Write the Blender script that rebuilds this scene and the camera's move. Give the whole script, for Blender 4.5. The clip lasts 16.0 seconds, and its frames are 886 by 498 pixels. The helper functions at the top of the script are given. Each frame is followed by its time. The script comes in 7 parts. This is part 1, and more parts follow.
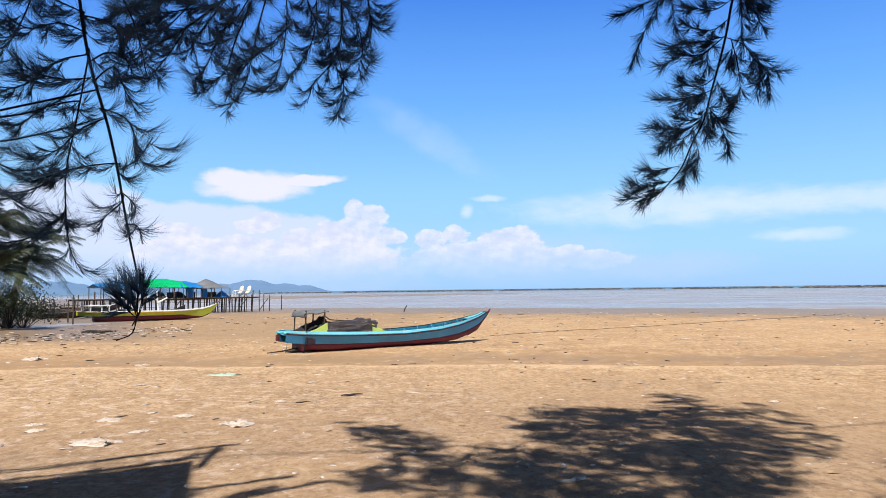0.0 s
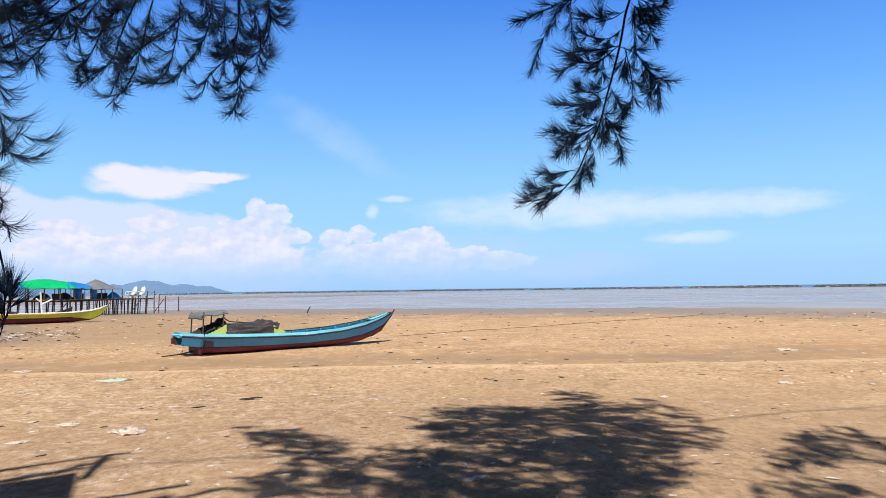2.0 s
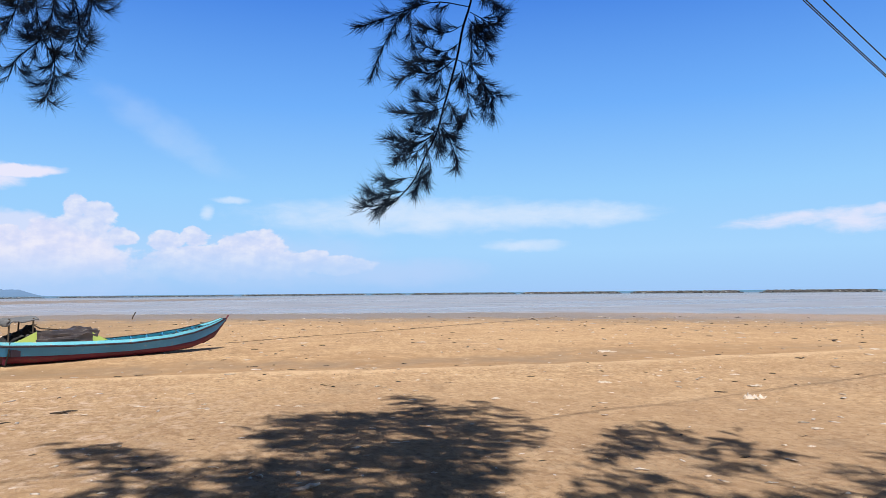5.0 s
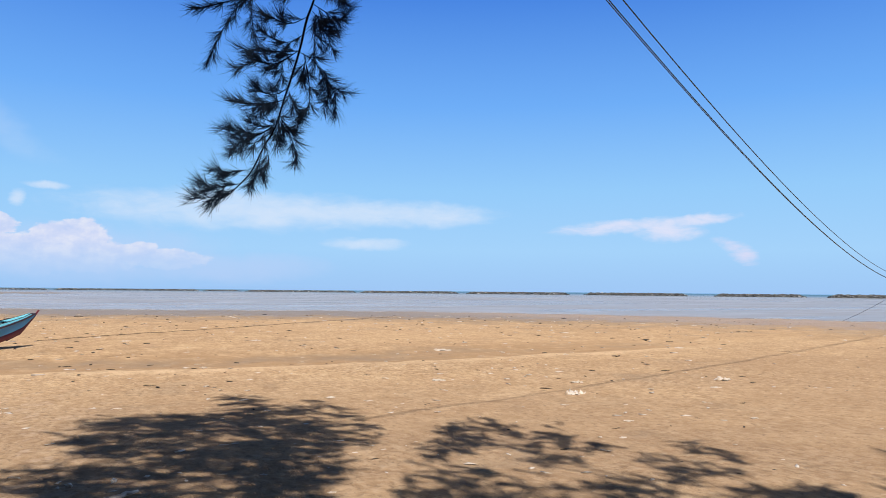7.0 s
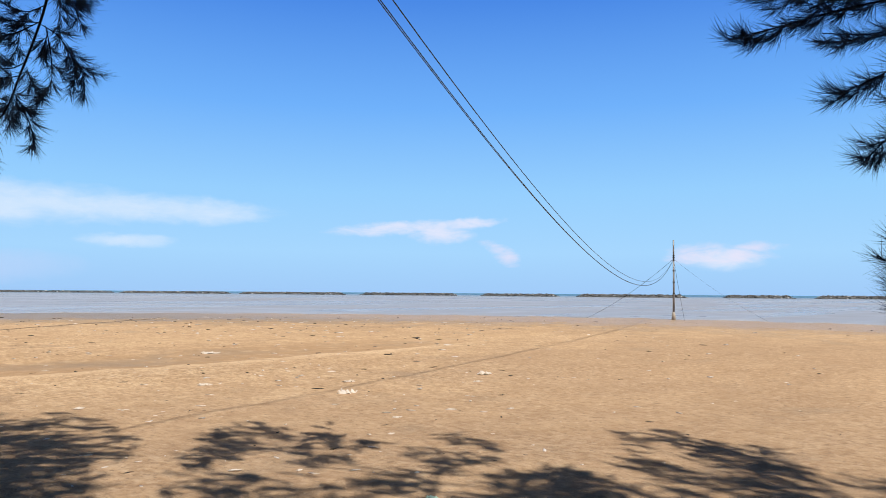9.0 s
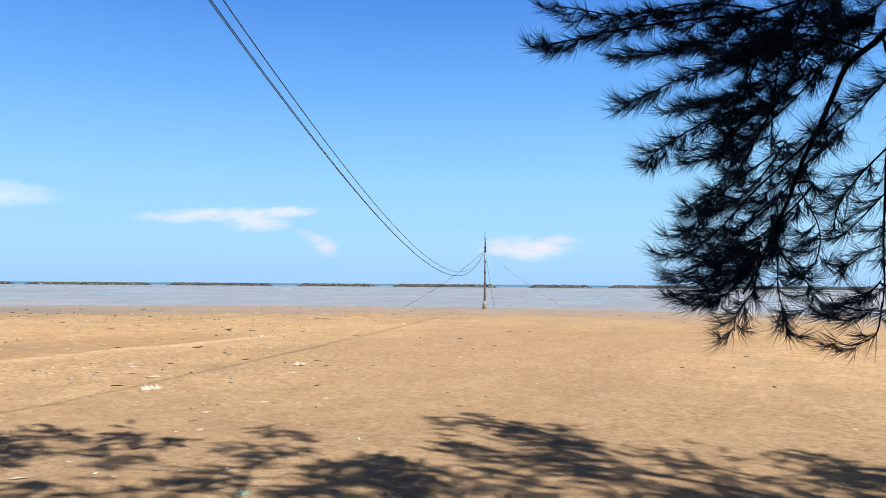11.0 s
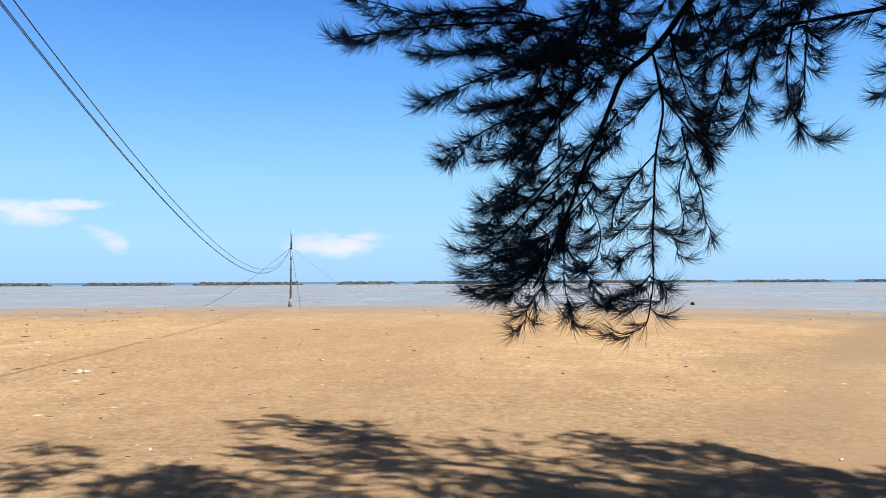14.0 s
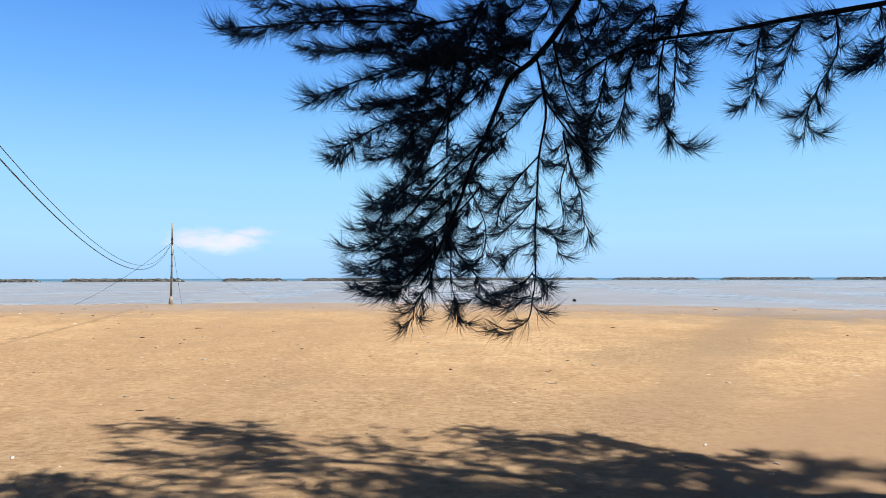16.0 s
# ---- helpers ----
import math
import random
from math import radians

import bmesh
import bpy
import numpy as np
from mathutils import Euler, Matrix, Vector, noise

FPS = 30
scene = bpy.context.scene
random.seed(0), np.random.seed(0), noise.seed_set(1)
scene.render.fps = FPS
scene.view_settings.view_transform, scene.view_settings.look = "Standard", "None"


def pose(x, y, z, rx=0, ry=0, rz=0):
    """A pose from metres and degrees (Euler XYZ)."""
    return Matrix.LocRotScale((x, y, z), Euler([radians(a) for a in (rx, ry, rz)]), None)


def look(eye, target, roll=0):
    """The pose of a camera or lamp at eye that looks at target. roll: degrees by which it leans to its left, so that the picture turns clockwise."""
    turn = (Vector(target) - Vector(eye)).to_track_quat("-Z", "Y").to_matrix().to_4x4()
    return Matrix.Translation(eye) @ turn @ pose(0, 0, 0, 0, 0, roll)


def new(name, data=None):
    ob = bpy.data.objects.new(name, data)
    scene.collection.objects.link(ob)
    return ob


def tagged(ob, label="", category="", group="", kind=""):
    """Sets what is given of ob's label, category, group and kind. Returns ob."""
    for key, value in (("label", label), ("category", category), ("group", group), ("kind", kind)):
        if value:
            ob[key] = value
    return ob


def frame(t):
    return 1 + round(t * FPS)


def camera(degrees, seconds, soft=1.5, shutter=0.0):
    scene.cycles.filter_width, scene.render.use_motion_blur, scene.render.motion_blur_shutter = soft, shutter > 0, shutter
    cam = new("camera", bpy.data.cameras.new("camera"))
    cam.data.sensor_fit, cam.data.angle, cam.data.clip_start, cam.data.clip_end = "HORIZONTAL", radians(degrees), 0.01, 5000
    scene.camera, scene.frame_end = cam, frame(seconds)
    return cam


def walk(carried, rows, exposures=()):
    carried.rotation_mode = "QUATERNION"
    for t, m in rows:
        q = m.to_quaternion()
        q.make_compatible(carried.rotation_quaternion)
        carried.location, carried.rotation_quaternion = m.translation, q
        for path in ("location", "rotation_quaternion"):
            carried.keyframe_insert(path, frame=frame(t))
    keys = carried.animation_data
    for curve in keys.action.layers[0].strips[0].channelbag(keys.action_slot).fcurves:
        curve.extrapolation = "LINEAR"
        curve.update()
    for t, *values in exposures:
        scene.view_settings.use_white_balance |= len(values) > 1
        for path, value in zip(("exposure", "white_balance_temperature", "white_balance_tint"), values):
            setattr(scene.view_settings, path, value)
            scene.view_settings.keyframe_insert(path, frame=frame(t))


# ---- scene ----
# camera: it stands on the beach under the trees and turns slowly to the right
cam = camera(62.56, 16.0, soft=0.65)


def aim(x, y, yaw, pitch, roll):
    a, p = radians(yaw), radians(pitch)
    way = (math.sin(a) * math.cos(p), math.cos(a) * math.cos(p), math.sin(p))
    return look((x, y, 1.75), (x + way[0], y + way[1], 1.75 + way[2]), roll)


walk(cam, [(t, aim(*row)) for t, *row in [
    (0, -0.000, 0.000, 0.00, 3.17, -0.67),
    (0.5, 0.014, -0.001, 1.68, 3.13, -0.67),
    (1, 0.019, 0.009, 3.56, 3.11, -0.67),
    (1.5, 0.024, 0.014, 5.47, 3.09, -0.70),
    (2, 0.026, 0.021, 7.43, 3.13, -0.74),
    (2.5, 0.034, 0.014, 9.17, 3.11, -0.73),
    (3, 0.037, 0.015, 11.10, 3.12, -0.76),
    (3.5, 0.041, 0.011, 13.07, 3.15, -0.77),
    (4, 0.039, 0.002, 15.30, 3.24, -0.75),
    (6.5, 0.068, 0.022, 28.53, 3.38, 0.23),
    (7, 0.067, 0.008, 32.36, 3.29, 0.51),
    (7.5, 0.073, -0.007, 36.59, 3.25, 0.72),
    (8, 0.083, -0.005, 41.03, 3.31, 0.67),
    (8.5, 0.095, -0.009, 45.36, 3.40, 0.56),
    (9, 0.105, -0.026, 49.77, 3.43, 0.45),
    (9.5, 0.088, -0.038, 53.75, 3.29, 0.37),
    (10, 0.083, -0.060, 57.44, 3.12, 0.34),
    (12.5, 0.110, -0.059, 71.96, 2.44, 0.31),
    (13, 0.131, -0.062, 74.24, 2.48, 0.10),
    (13.5, 0.145, -0.067, 76.63, 2.55, -0.06),
    (14, 0.147, -0.068, 79.06, 2.52, -0.25),
    (14.5, 0.141, -0.068, 81.54, 2.52, -0.29),
    (15, 0.134, -0.064, 83.88, 2.39, -0.31),
    (15.5, 0.129, -0.066, 85.93, 2.30, -0.25),
    (16, 0.122, -0.077, 87.69, 2.27, -0.12),
]], [(0, 0.06, 6200, 10), (3.5, -0.02, 6250, 10), (7, -0.11, 6270, 10), (9, -0.05, 6270, 8), (12.5, 0.12, 6500, 4.5), (16, 0.13, 6500, 5.5)])

# daylight: high sun behind the camera
SUN_AZ, SUN_EL = 190.0, 60.0
world = bpy.data.worlds.new("sky")
scene.world = world
world.use_nodes = True
wn = world.node_tree
sky = wn.nodes.new("ShaderNodeTexSky")
sky.sky_type = 'NISHITA'
sky.sun_disc = False
sky.sun_elevation = radians(SUN_EL)
sky.sun_rotation = radians(SUN_AZ)
sky.air_density, sky.dust_density, sky.ozone_density = 0.10, 0.8, 0.0
wn.nodes["Background"].inputs["Strength"].default_value = 0.05
wn.links.new(sky.outputs[0], wn.nodes["Background"].inputs["Color"])
sun_data = bpy.data.lights.new("sun", 'SUN')
sun_data.energy, sun_data.angle, sun_data.color = 5.9, radians(0.9), (1.0, 0.93, 0.82)
sun = new("sun", sun_data)
a, e = radians(SUN_AZ), radians(SUN_EL)
to_sun = Vector((math.sin(a) * math.cos(e), math.cos(a) * math.cos(e), math.sin(e)))
sun.matrix_world = look(to_sun * 50, (0, 0, 0))


# ---- materials ----
def nodes_of(name):
    m = bpy.data.materials.new(name)
    m.use_nodes = True
    return m, m.node_tree, m.node_tree.nodes["Principled BSDF"]


def put(nt, kind, **values):
    n = nt.nodes.new(kind)
    for key, value in values.items():
        n.inputs[key.replace("_", " ")].default_value = value
    return n


def math_node(nt, op, a, b=None, c=None, clamp=False):
    n = nt.nodes.new("ShaderNodeMath")
    n.operation, n.use_clamp = op, clamp
    for i, v in enumerate((a, b, c)):
        if v is None:
            continue
        if isinstance(v, (int, float)):
            n.inputs[i].default_value = v
        else:
            nt.links.new(v, n.inputs[i])
    return n.outputs[0]


def noise_tex(nt, co, scale, detail=4.0, rough=0.55, distortion=0.0):
    n = nt.nodes.new("ShaderNodeTexNoise")
    n.inputs["Scale"].default_value = scale
    n.inputs["Detail"].default_value = detail
    n.inputs["Roughness"].default_value = rough
    n.inputs["Distortion"].default_value = distortion
    if co is not None:
        nt.links.new(co, n.inputs["Vector"])
    return n.outputs["Fac"]


def ramp(nt, fac, stops):
    n = nt.nodes.new("ShaderNodeValToRGB")
    while len(n.color_ramp.elements) < len(stops):
        n.color_ramp.elements.new(0.5)
    for el, (pos, col) in zip(n.color_ramp.elements, stops):
        el.position = pos
        el.color = (*col, 1) if len(col) == 3 else col
    nt.links.new(fac, n.inputs[0])
    return n.outputs[0]


def mix_col(nt, fac, a, b, blend='MIX'):
    n = nt.nodes.new("ShaderNodeMix")
    n.data_type, n.blend_type = 'RGBA', blend
    for i, v in ((0, fac), (6, a), (7, b)):
        if isinstance(v, (int, float)):
            n.inputs[i].default_value = v
        elif isinstance(v, tuple):
            n.inputs[i].default_value = (*v, 1)
        else:
            nt.links.new(v, n.inputs[i])
    return n.outputs[2]


def stretch(nt, co, sx, sy, sz):
    n = nt.nodes.new("ShaderNodeVectorMath")
    n.operation = 'MULTIPLY'
    n.inputs[1].default_value = (sx, sy, sz)
    nt.links.new(co, n.inputs[0])
    return n.outputs[0]


def bump(nt, bsdf, height, strength, distance):
    b = nt.nodes.new("ShaderNodeBump")
    b.inputs["Strength"].default_value = strength
    b.inputs["Distance"].default_value = distance
    nt.links.new(height, b.inputs["Height"])
    nt.links.new(b.outputs[0], bsdf.inputs["Normal"])


def surface(name, col, rough=0.7, metal=0.0, vary=0.25, scale=6.0, wear=None, wear_amount=0.4, bump_size=0.003, random_tint=0.0):
    """A worn surface: its colour in two scales of variation, with a second colour where it is worn."""
    m, nt, b = nodes_of(name)
    co = nt.nodes.new("ShaderNodeTexCoord").outputs["Object"]
    big = noise_tex(nt, co, scale * 0.25, 3)
    fine = noise_tex(nt, co, scale * 4, 5, 0.65)
    dark = tuple(c * (1 - vary) for c in col)
    light = tuple(min(1, c * (1 + vary)) for c in col)
    base = mix_col(nt, ramp(nt, big, [(0.3, (0, 0, 0)), (0.7, (1, 1, 1))]), dark, light)
    base = mix_col(nt, math_node(nt, 'MULTIPLY', fine, 0.45), base, dark)
    if wear:
        spots = noise_tex(nt, co, scale, 6, 0.7, 0.4)
        edge = 0.62 - 0.2 * wear_amount
        base = mix_col(nt, ramp(nt, spots, [(edge, (0, 0, 0)), (edge + 0.07, (1, 1, 1))]), base, wear)
    if random_tint:
        r = nt.nodes.new("ShaderNodeObjectInfo").outputs["Random"]
        base = mix_col(nt, math_node(nt, 'MULTIPLY', r, random_tint), base, tuple(c * 0.35 for c in col))
    nt.links.new(base, b.inputs["Base Color"])
    b.inputs["Metallic"].default_value = metal
    rr = nt.nodes.new("ShaderNodeMapRange")
    rr.inputs["To Min"].default_value, rr.inputs["To Max"].default_value = max(0.05, rough - 0.15), min(1, rough + 0.12)
    nt.links.new(fine, rr.inputs["Value"])
    nt.links.new(rr.outputs[0], b.inputs["Roughness"])
    bump(nt, b, fine, 0.6, bump_size)
    return m


def sand_material():
    m, nt, b = nodes_of("beach_sand")
    co = nt.nodes.new("ShaderNodeTexCoord").outputs["Object"]
    grain = noise_tex(nt, co, 160, 3, 0.7)
    ripple = noise_tex(nt, stretch(nt, co, 1.15, 0.85, 1.0), 6.0, 6, 0.62, 0.3)
    patch = noise_tex(nt, co, 0.55, 5, 0.6, 0.5)
    broad = noise_tex(nt, co, 0.09, 4, 0.55)
    sep = nt.nodes.new("ShaderNodeSeparateXYZ")
    nt.links.new(co, sep.inputs[0])
    # smooth washed strip behind the old tide line
    line = math_node(nt, 'SUBTRACT', sep.outputs[1], math_node(nt, 'ADD', math_node(nt, 'MULTIPLY', math_node(nt, 'MAXIMUM', sep.outputs[0], 0.0), math_node(nt, 'SUBTRACT', math_node(nt, 'MULTIPLY', sep.outputs[0], 0.0085), 0.22)), 17.0))
    line = math_node(nt, 'ADD', line, math_node(nt, 'MULTIPLY', math_node(nt, 'SUBTRACT', patch, 0.5), 1.2))

    def step(v, lo, hi):
        n = nt.nodes.new("ShaderNodeMapRange")
        n.interpolation_type = 'SMOOTHSTEP'
        n.inputs["From Min"].default_value, n.inputs["From Max"].default_value = lo, hi
        nt.links.new(v, n.inputs["Value"])
        return n.outputs[0]

    washed = math_node(nt, 'MULTIPLY', math_node(nt, 'MULTIPLY', step(line, -0.1, 0.15), step(line, 5.5, 2.0)), step(sep.outputs[0], 24.0, 14.0))
    rough_area = step(math_node(nt, 'SUBTRACT', noise_tex(nt, co, 0.16, 4, 0.6), math_node(nt, 'MULTIPLY', sep.outputs[0], 0.006)), 0.40, 0.58)
    rough_part = math_node(nt, 'MULTIPLY', math_node(nt, 'SUBTRACT', 1.0, math_node(nt, 'MULTIPLY', washed, 0.6)), math_node(nt, 'ADD', math_node(nt, 'MULTIPLY', rough_area, 0.45), 0.55))
    base = mix_col(nt, ramp(nt, broad, [(0.35, (0, 0, 0)), (0.68, (1, 1, 1))]), (0.407, 0.246, 0.125), (0.530, 0.339, 0.185))
    base = mix_col(nt, ramp(nt, patch, [(0.45, (0, 0, 0)), (0.72, (0.7, 0.7, 0.7))]), base, (0.638, 0.428, 0.238))
    fleck = noise_tex(nt, stretch(nt, co, 1.0, 0.85, 1.0), 11.0, 4, 0.6, 0.2)
    crust = math_node(nt, 'MULTIPLY', ramp(nt, ripple, [(0.47, (0, 0, 0)), (0.57, (1, 1, 1))]), rough_part)
    base = mix_col(nt, math_node(nt, 'MULTIPLY', crust, 0.55), base, (0.721, 0.509, 0.313))
    pits = math_node(nt, 'MULTIPLY', ramp(nt, ripple, [(0.37, (1, 1, 1)), (0.46, (0, 0, 0))]), rough_part)
    base = mix_col(nt, math_node(nt, 'MULTIPLY', pits, 0.6), base, (0.247, 0.143, 0.065))
    # speckle of the sand, with the bumps' light and shade mixed in
    base = mix_col(nt, math_node(nt, 'MULTIPLY', math_node(nt, 'MULTIPLY', ramp(nt, fleck, [(0.34, (1, 1, 1)), (0.46, (0, 0, 0))]), rough_part), 0.66), base, (0.175, 0.102, 0.049))
    base = mix_col(nt, math_node(nt, 'MULTIPLY', math_node(nt, 'MULTIPLY', ramp(nt, fleck, [(0.53, (0, 0, 0)), (0.63, (1, 1, 1))]), rough_part), 0.55), base, (0.783, 0.591, 0.410))
    base = mix_col(nt, math_node(nt, 'MULTIPLY', grain, 0.18), base, (0.308, 0.194, 0.098))
    base = mix_col(nt, math_node(nt, 'MULTIPLY', washed, 0.8), base, (0.371, 0.227, 0.118))
    lip = math_node(nt, 'MULTIPLY', math_node(nt, 'MULTIPLY', step(line, -0.9, -0.15), step(line, 0.1, -0.1)), step(sep.outputs[0], 24.0, 14.0))
    base = mix_col(nt, math_node(nt, 'MULTIPLY', lip, 0.85), base, (0.658, 0.459, 0.281))
    bands = noise_tex(nt, stretch(nt, co, 0.10, 0.75, 1.0), 1.0, 5, 0.6, 0.3)
    base = mix_col(nt, math_node(nt, 'MULTIPLY', ramp(nt, bands, [(0.50, (0, 0, 0)), (0.66, (1, 1, 1))]), 0.28), base, (0.319, 0.194, 0.098))
    mottle = noise_tex(nt, stretch(nt, co, 1.2, 0.75, 1.0), 2.2, 5, 0.65)
    base = mix_col(nt, math_node(nt, 'MULTIPLY', ramp(nt, mottle, [(0.36, (1, 1, 1)), (0.50, (0, 0, 0))]), 0.42), base, (0.308, 0.183, 0.092))
    base = mix_col(nt, math_node(nt, 'MULTIPLY', ramp(nt, mottle, [(0.54, (0, 0, 0)), (0.68, (1, 1, 1))]), 0.40), base, (0.699, 0.500, 0.313))
    far_spots = noise_tex(nt, stretch(nt, co, 0.7, 0.5, 1.0), 1.3, 7, 0.72, 0.4)
    base = mix_col(nt, math_node(nt, 'MULTIPLY', ramp(nt, far_spots, [(0.34, (1, 1, 1)), (0.43, (0, 0, 0))]), math_node(nt, 'MULTIPLY', step(sep.outputs[0], 18.0, 6.0), 0.45)), base, (0.226, 0.140, 0.080))
    base = mix_col(nt, math_node(nt, 'MULTIPLY', ramp(nt, far_spots, [(0.56, (0, 0, 0)), (0.66, (1, 1, 1))]), math_node(nt, 'MULTIPLY', step(sep.outputs[0], 18.0, 6.0), 0.35)), base, (0.717, 0.520, 0.328))
    # pale salt crust in broken patches under the trees' far side
    crusty = math_node(nt, 'MULTIPLY', ramp(nt, noise_tex(nt, stretch(nt, co, 1.0, 1.1, 1.0), 3.4, 6, 0.68, 0.6), [(0.54, (0, 0, 0)), (0.60, (1, 1, 1))]), math_node(nt, 'MULTIPLY', step(sep.outputs[0], 3.0, -1.5), step(sep.outputs[1], 17.0, 12.0)))
    base = mix_col(nt, math_node(nt, 'MULTIPLY', crusty, 0.8), base, (0.741, 0.571, 0.454))
    # damp dirty sand by the jetty
    jag = math_node(nt, 'MULTIPLY', math_node(nt, 'SUBTRACT', patch, 0.5), 6.0)
    side_of = math_node(nt, 'ADD', math_node(nt, 'ADD', sep.outputs[0], math_node(nt, 'MULTIPLY', sep.outputs[1], 0.44)), jag)
    damp = math_node(nt, 'MULTIPLY', step(side_of, 3.5, -1.5), step(math_node(nt, 'ADD', sep.outputs[1], jag), 25.5, 29.5))
    base = mix_col(nt, math_node(nt, 'MULTIPLY', damp, 0.85), base, (0.150, 0.112, 0.088))
    # dirty brown flat between the two boats
    flat = math_node(nt, 'MULTIPLY', step(math_node(nt, 'ADD', sep.outputs[0], jag), 2.5, -4.0), math_node(nt, 'MULTIPLY', step(math_node(nt, 'ADD', sep.outputs[1], jag), 23.0, 30.0), step(sep.outputs[1], 62.0, 50.0)))
    base = mix_col(nt, math_node(nt, 'MULTIPLY', flat, 0.55), base, (0.285, 0.195, 0.118))
    # smooth greyish wash channels along the far shore
    wob = math_node(nt, 'MULTIPLY', math_node(nt, 'SUBTRACT', noise_tex(nt, co, 0.22, 4, 0.55), 0.5), 7.0)
    bow = math_node(nt, 'ADD', math_node(nt, 'ADD', sep.outputs[1], math_node(nt, 'MULTIPLY', math_node(nt, 'SUBTRACT', sep.outputs[0], 17.0), 0.62)), math_node(nt, 'ADD', wob, 3.5))
    channel = math_node(nt, 'MULTIPLY', math_node(nt, 'MULTIPLY', step(bow, -4.2, -1.0), step(bow, 2.2, -0.2)), math_node(nt, 'MULTIPLY', step(sep.outputs[0], 12.0, 17.0), step(sep.outputs[0], 42.0, 30.0)))
    base = mix_col(nt, math_node(nt, 'MULTIPLY', channel, 0.45), base, (0.247, 0.169, 0.102))
    calm = math_node(nt, 'MULTIPLY', step(math_node(nt, 'ADD', math_node(nt, 'ADD', sep.outputs[1], math_node(nt, 'MULTIPLY', sep.outputs[0], 0.85)), math_node(nt, 'MULTIPLY', wob, 0.35)), 5.2, 3.6), step(sep.outputs[0], 3.0, 6.0))
    base = mix_col(nt, math_node(nt, 'MULTIPLY', calm, 0.75), base, (0.355, 0.227, 0.146))
    # a broad zone further out, mixed darker and browner
    dull = math_node(nt, 'MULTIPLY', math_node(nt, 'MULTIPLY', step(sep.outputs[0], 9.0, 14.0), step(sep.outputs[0], 36.0, 26.0)), math_node(nt, 'MULTIPLY', step(math_node(nt, 'ADD', sep.outputs[1], wob), 0.0, 4.0), step(math_node(nt, 'ADD', sep.outputs[1], wob), 15.0, 10.0)))
    base = mix_col(nt, math_node(nt, 'MULTIPLY', dull, 0.4), base, (0.334, 0.205, 0.117))
    # crumbly clods on the dry upper beach
    clods = noise_tex(nt, stretch(nt, co, 1.1, 0.7, 1.0), 13.0, 5, 0.68, 0.5)
    dry = math_node(nt, 'MULTIPLY', math_node(nt, 'MULTIPLY', step(line, 0.6, -0.6), math_node(nt, 'SUBTRACT', 1.0, math_node(nt, 'MULTIPLY', calm, 0.8))), math_node(nt, 'ADD', math_node(nt, 'MULTIPLY', step(mottle, 0.36, 0.56), 0.6), 0.4))
    base = mix_col(nt, math_node(nt, 'MULTIPLY', math_node(nt, 'MULTIPLY', ramp(nt, clods, [(0.36, (1, 1, 1)), (0.45, (0, 0, 0))]), dry), 0.74), base, (0.165, 0.112, 0.068))
    base = mix_col(nt, math_node(nt, 'MULTIPLY', math_node(nt, 'MULTIPLY', ramp(nt, clods, [(0.56, (0, 0, 0)), (0.63, (1, 1, 1))]), dry), 0.52), base, (0.70, 0.54, 0.37))
    # grey trodden way out to the water
    lane = math_node(nt, 'ADD', math_node(nt, 'ADD', sep.outputs[1], math_node(nt, 'MULTIPLY', sep.outputs[0], 0.42)), math_node(nt, 'MULTIPLY', wob, 0.25))
    lane = math_node(nt, 'MULTIPLY', math_node(nt, 'MULTIPLY', step(lane, 2.9, 1.9), step(lane, 0.1, 1.1)), step(sep.outputs[0], 7.0, 10.0))
    base = mix_col(nt, math_node(nt, 'MULTIPLY', lane, 0.5), base, (0.300, 0.205, 0.135))
    # browner trodden sand round the trees
    away = math_node(nt, 'SQRT', math_node(nt, 'ADD', math_node(nt, 'MULTIPLY', sep.outputs[0], sep.outputs[0]), math_node(nt, 'MULTIPLY', sep.outputs[1], sep.outputs[1])))
    trodden = math_node(nt, 'MULTIPLY', step(math_node(nt, 'ADD', away, math_node(nt, 'MULTIPLY', wob, 0.8)), 18.0, 8.0), math_node(nt, 'ADD', math_node(nt, 'MULTIPLY', step(sep.outputs[0], 3.5, 7.0), 0.06), 0.46))
    base = mix_col(nt, trodden, base, (0.295, 0.190, 0.118))
    base = mix_col(nt, 0.07, base, (0.34, 0.275, 0.215))
    # wet towards the water: lower sand is darker and smoother
    wet = nt.nodes.new("ShaderNodeMapRange")
    wet.inputs["From Min"].default_value, wet.inputs["From Max"].default_value = -0.02, -0.12
    nt.links.new(math_node(nt, 'ADD', sep.outputs[2], math_node(nt, 'MULTIPLY', math_node(nt, 'SUBTRACT', patch, 0.5), 0.18)), wet.inputs["Value"])
    soaked = math_node(nt, 'MULTIPLY', wet.outputs[0], math_node(nt, 'ADD', math_node(nt, 'MULTIPLY', step(sep.outputs[0], 46.0, 26.0), 0.58), 0.30))
    base = mix_col(nt, soaked, base, (0.245, 0.188, 0.128))
    nt.links.new(base, b.inputs["Base Color"])
    ro = nt.nodes.new("ShaderNodeMapRange")
    ro.inputs["To Min"].default_value, ro.inputs["To Max"].default_value = 0.95, 0.4
    nt.links.new(math_node(nt, 'MAXIMUM', wet.outputs[0], damp), ro.inputs["Value"])
    nt.links.new(ro.outputs[0], b.inputs["Roughness"])
    b.inputs["Specular IOR Level"].default_value = 0.2
